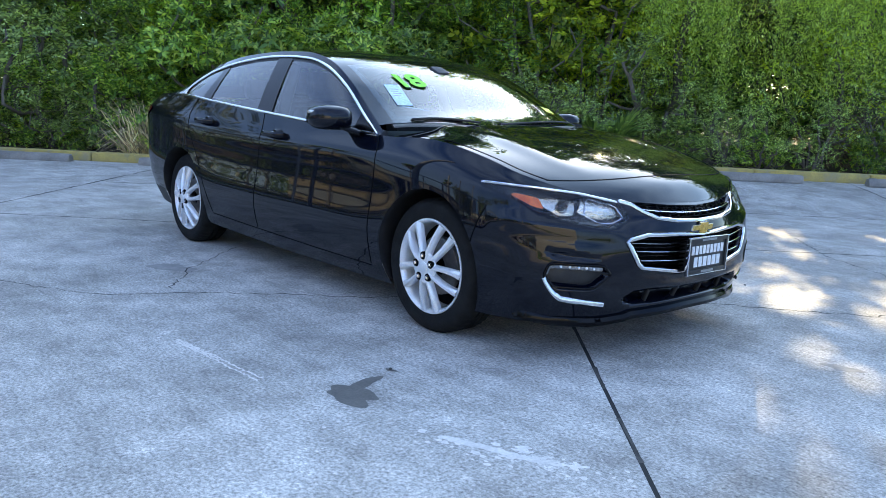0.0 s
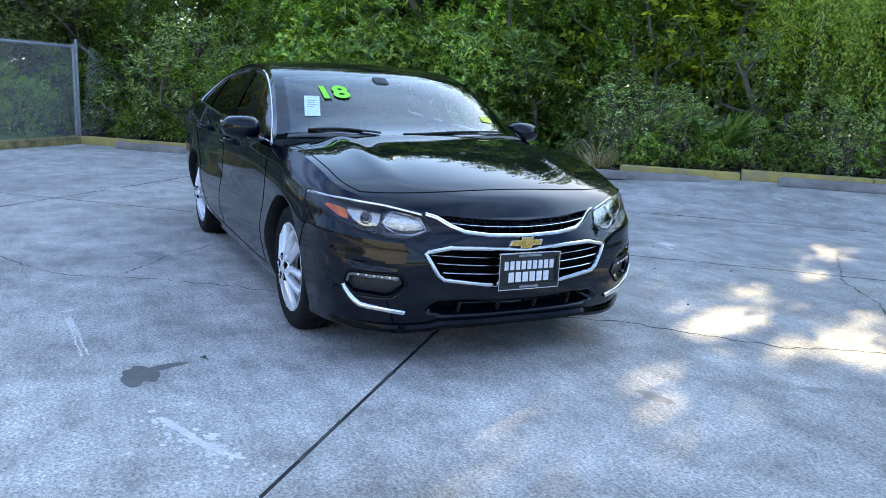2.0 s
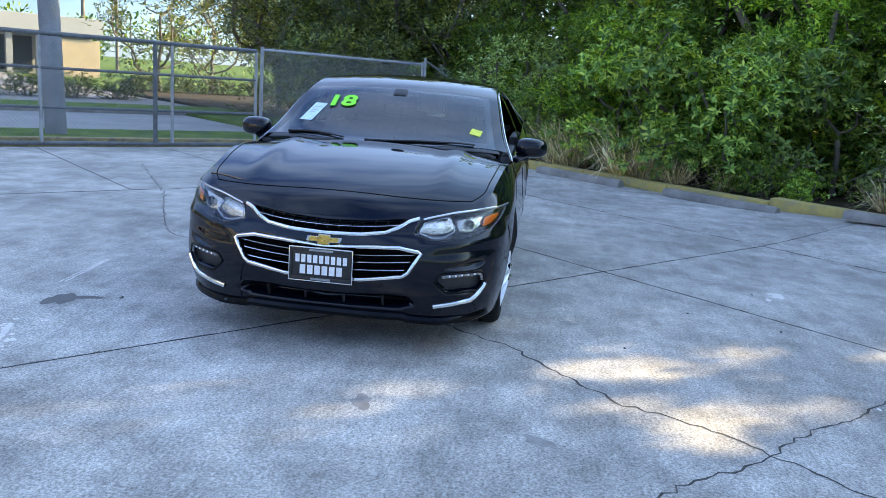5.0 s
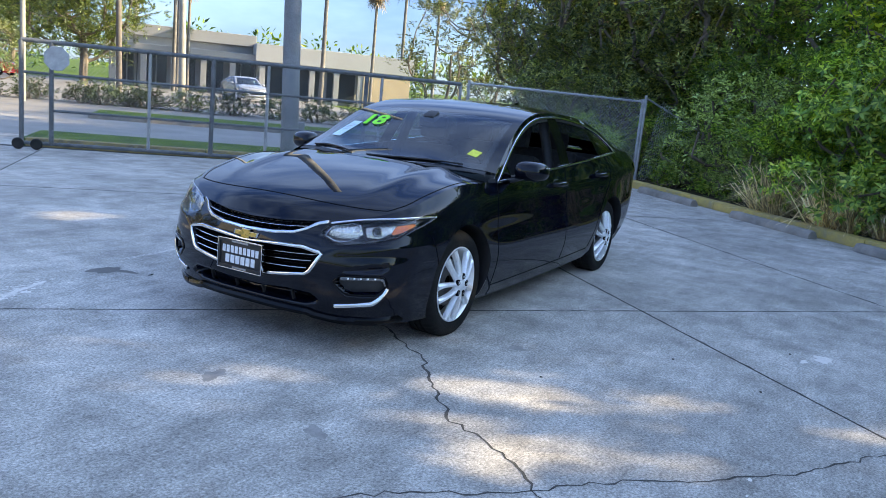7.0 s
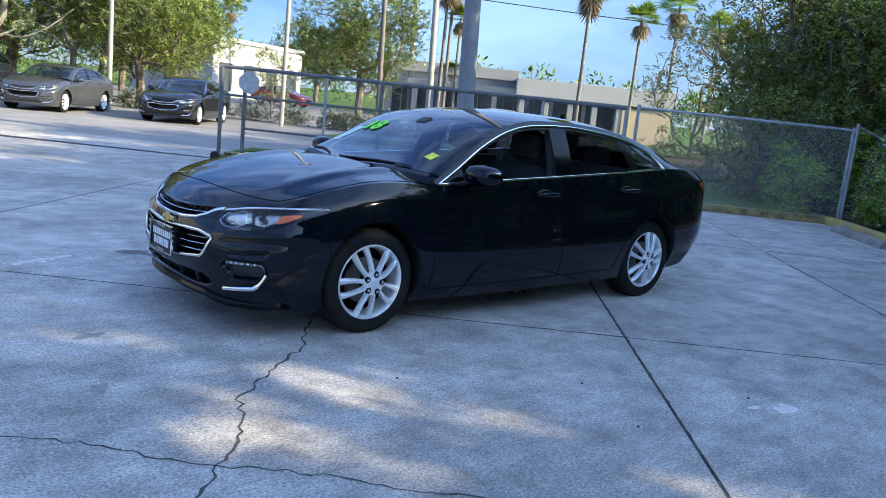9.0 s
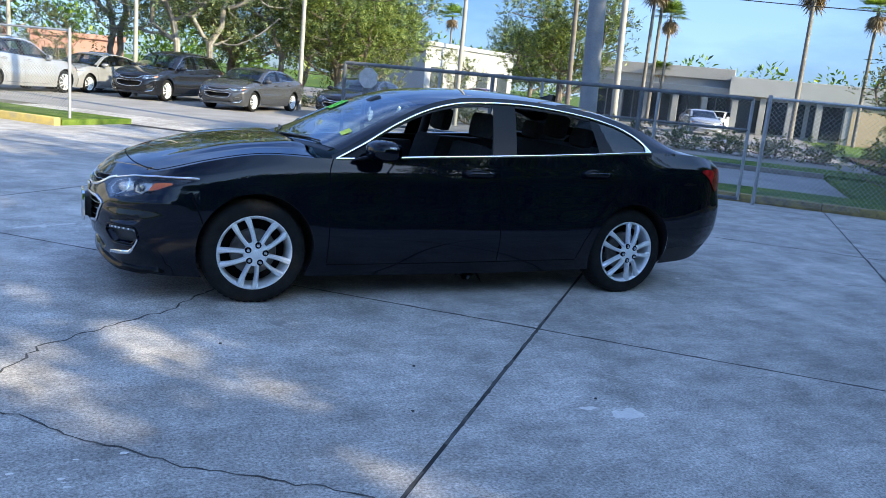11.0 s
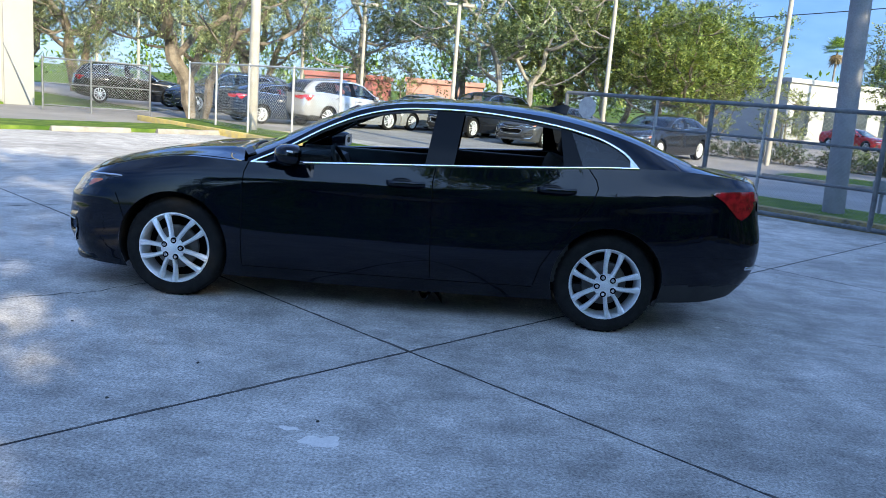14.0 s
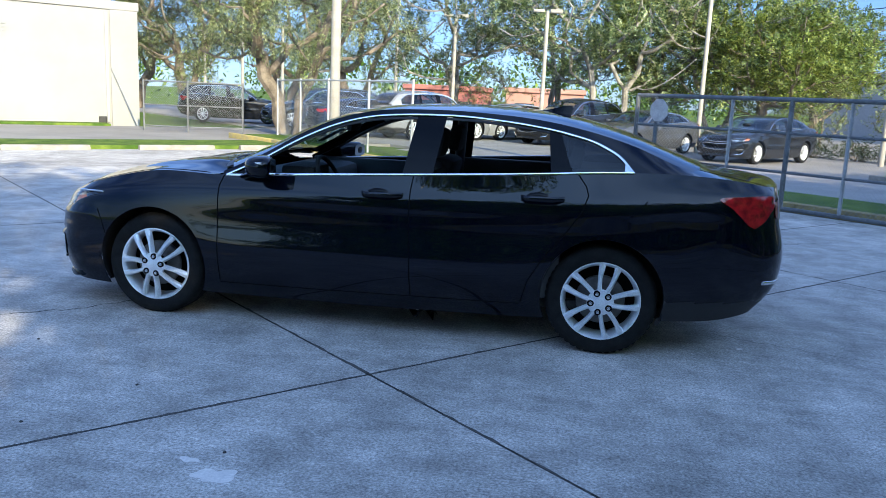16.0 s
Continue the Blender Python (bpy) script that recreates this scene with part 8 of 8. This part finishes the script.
set_down(box_hedge, [(-12.9 - 1.0 * k, -20.6 + 1.05 * k, 1.0, 40 * k) for k in range(8)] + [(-13.6 + 1.1 * k, -20.0 - 1.1 * k, 0.9, 33 * k) for k in range(10)] + [(-26 - 1.2 * k, -15.5 + 1.2 * k, 1.1, 50 * k) for k in range(7)], "low clipped hedges by the drive")


# ---- buildings ----
def slab_box(name, lo, hi, material, parent, bevel=0.03, label=""):
    bm = bmesh.new()
    box(bm, lo, hi, bevel)
    return part(name, bm, material, parent, label, smooth=False)


def white_hall():
    """A plain white-rendered hall with a coping, a pilaster and a vent."""
    h = empty("white_building", pose(14.8, -21.8, 0, 0, 0, 44), "plain white rendered building with a flat roof", "building")
    wall = slab_box("wall", (0, -10, -0.1), (16, 0, 4.0), M["white_wall"], h)
    slab_box("parapet", (-0.05, -10, 4.0), (16, 0.06, 4.3), M["white_wall"], h)
    slab_box("upper_storey", (0.7, -10, 4.3), (16, -0.8, 6.2), M["white_far"], h)
    slab_box("pilaster", (0.0, 0.0, -0.1), (0.95, 0.07, 4.0), M["white_wall"], h)
    slab_box("downpipe", (1.02, 0.0, 0.1), (1.12, 0.09, 3.9), M["white_far"], h)
    for k in range(3):
        slab_box("vent_slat", (4.2, 0.0, 3.0 + 0.12 * k), (4.75, 0.03, 3.05 + 0.12 * k), M["pole_grey"], h, 0.005)
    slab_box("wall_lamp", (1.15, 0.0, 0.05), (1.4, 0.18, 0.3), M["plastic_black"], h)
    slab_box("downpipe", (9.8, 0.0, 0.0), (9.9, 0.06, 2.2), M["white_far"], h)
    bm = bmesh.new()
    tube(bm, [(0.15, 0.35, 0.0), (0.95, 0.1, 2.0)], 0.025, 6)
    part("leaning_pipe", bm, M["pole_grey"], h)


white_hall()
bm = bmesh.new()
box(bm, (1.2, 0.09, -0.085), (16, 1.0, 0.08), 0.02)
strip_ob = part("verge_hall", bm, M["grass"], smooth=False)
strip_ob.matrix_world = pose(14.8, -21.8, 0, 0, 0, 44)
tagged(strip_ob, "narrow grass strip along the white wall", "grass verge", kind="structure")


def long_office():
    """A long low pale building with bays, columns and dark windows."""
    b = empty("office_building", lot_pose(-56, -11, 0), "long low pale office building with dark windows", "building")
    slab_box("wall", (-12, 3.0, -0.1), (0, 13, 3.5), M["white_far"], b)
    slab_box("wing", (0, 13, -0.1), (1.6, 24, 2.5), M["white_far"], b)
    slab_box("wing_parapet", (-0.4, 12.8, 2.5), (3.5, 24.2, 3.7), M["white_far"], b)
    slab_box("wing_base", (3.0, 20.5, -0.1), (3.3, 24, 2.3), M["tan_wall"], b)
    for k in range(5):
        slab_box("column", (2.9, 13.1 + 1.75 * k, -0.1), (3.25, 13.5 + 1.75 * k, 2.5), M["white_wall"], b)
    slab_box("roof_band", (-12.3, 2.7, 3.5), (0.35, 13.0, 4.3), M["white_wall"], b)
    slab_box("canopy", (0, 3.0, 2.5), (3.0, 12.8, 2.9), M["white_wall"], b)
    for k in range(5):
        slab_box("column", (2.4, 3.3 + 1.95 * k, -0.1), (2.8, 3.7 + 1.95 * k, 2.5), M["white_wall"], b)
    for k in range(5):
        w = slab_box("window", (-0.02, 3.5 + 1.95 * k, 0.2), (0.06, 4.9 + 1.95 * k, 2.3), M["dark_window"], b, 0.0)
        slab_box("mullion", (0.06, 4.16 + 1.95 * k, 0.2), (0.10, 4.24 + 1.95 * k, 2.3), M["white_wall"], w, 0.0)
    for k in range(3):
        slab_box("window", (1.6, 13.3 + 2.4 * k, 0.1), (1.7, 15.4 + 2.4 * k, 2.3), M["dark_window"], b, 0.0)


long_office()


def shop(x, y, turn, w, d, h, material, label):
    b = empty("shop_building", pose(x, y, 0, 0, 0, turn), label, "building")
    slab_box("wall", (-w / 2, -d, -0.1), (w / 2, 0, h), material, b)
    slab_box("cornice", (-w / 2 - 0.15, -d, h), (w / 2 + 0.15, 0.2, h + 0.35), material, b)
    n = int(w / 3)
    for k in range(n):
        x0 = -w / 2 + (k + 0.25) * w / n
        slab_box("window", (x0, -0.01, 0.5), (x0 + 0.5 * w / n, 0.05, h * 0.62), M["dark_window"], b, 0.0)


shop(9.6, -56, 0, 6, 6, 2.1, M["red_wall"], "low red-painted shop behind the trees")
shop(2.0, -58, 0, 6, 6, 2.2, M["orange_wall"], "low terracotta-painted shop behind the trees")
shop(-30, -60, 30, 14, 8, 4.4, M["white_far"], "pale low building behind the trees")

# far line of trees closing the view, and the wood behind the camera's side of the lot
far_wood = []
r = random.Random(91)
rn = np.random.default_rng(91)
cent = []
for k in range(420):
    a = r.uniform(math.radians(150), math.radians(335))
    d = r.uniform(95, 135)
    cent.append((d * math.cos(a), d * math.sin(a), r.uniform(0.5, 5.5)))
ob = quads("far_wood", leaf_cloud(rn, cent, np.repeat([r.uniform(2.0, 3.6) for _ in cent], 70), 70, 0.8, habit="loose"), M["leaf_dark"])
tagged(ob, "distant line of dark green trees", "trees", kind="stuff")
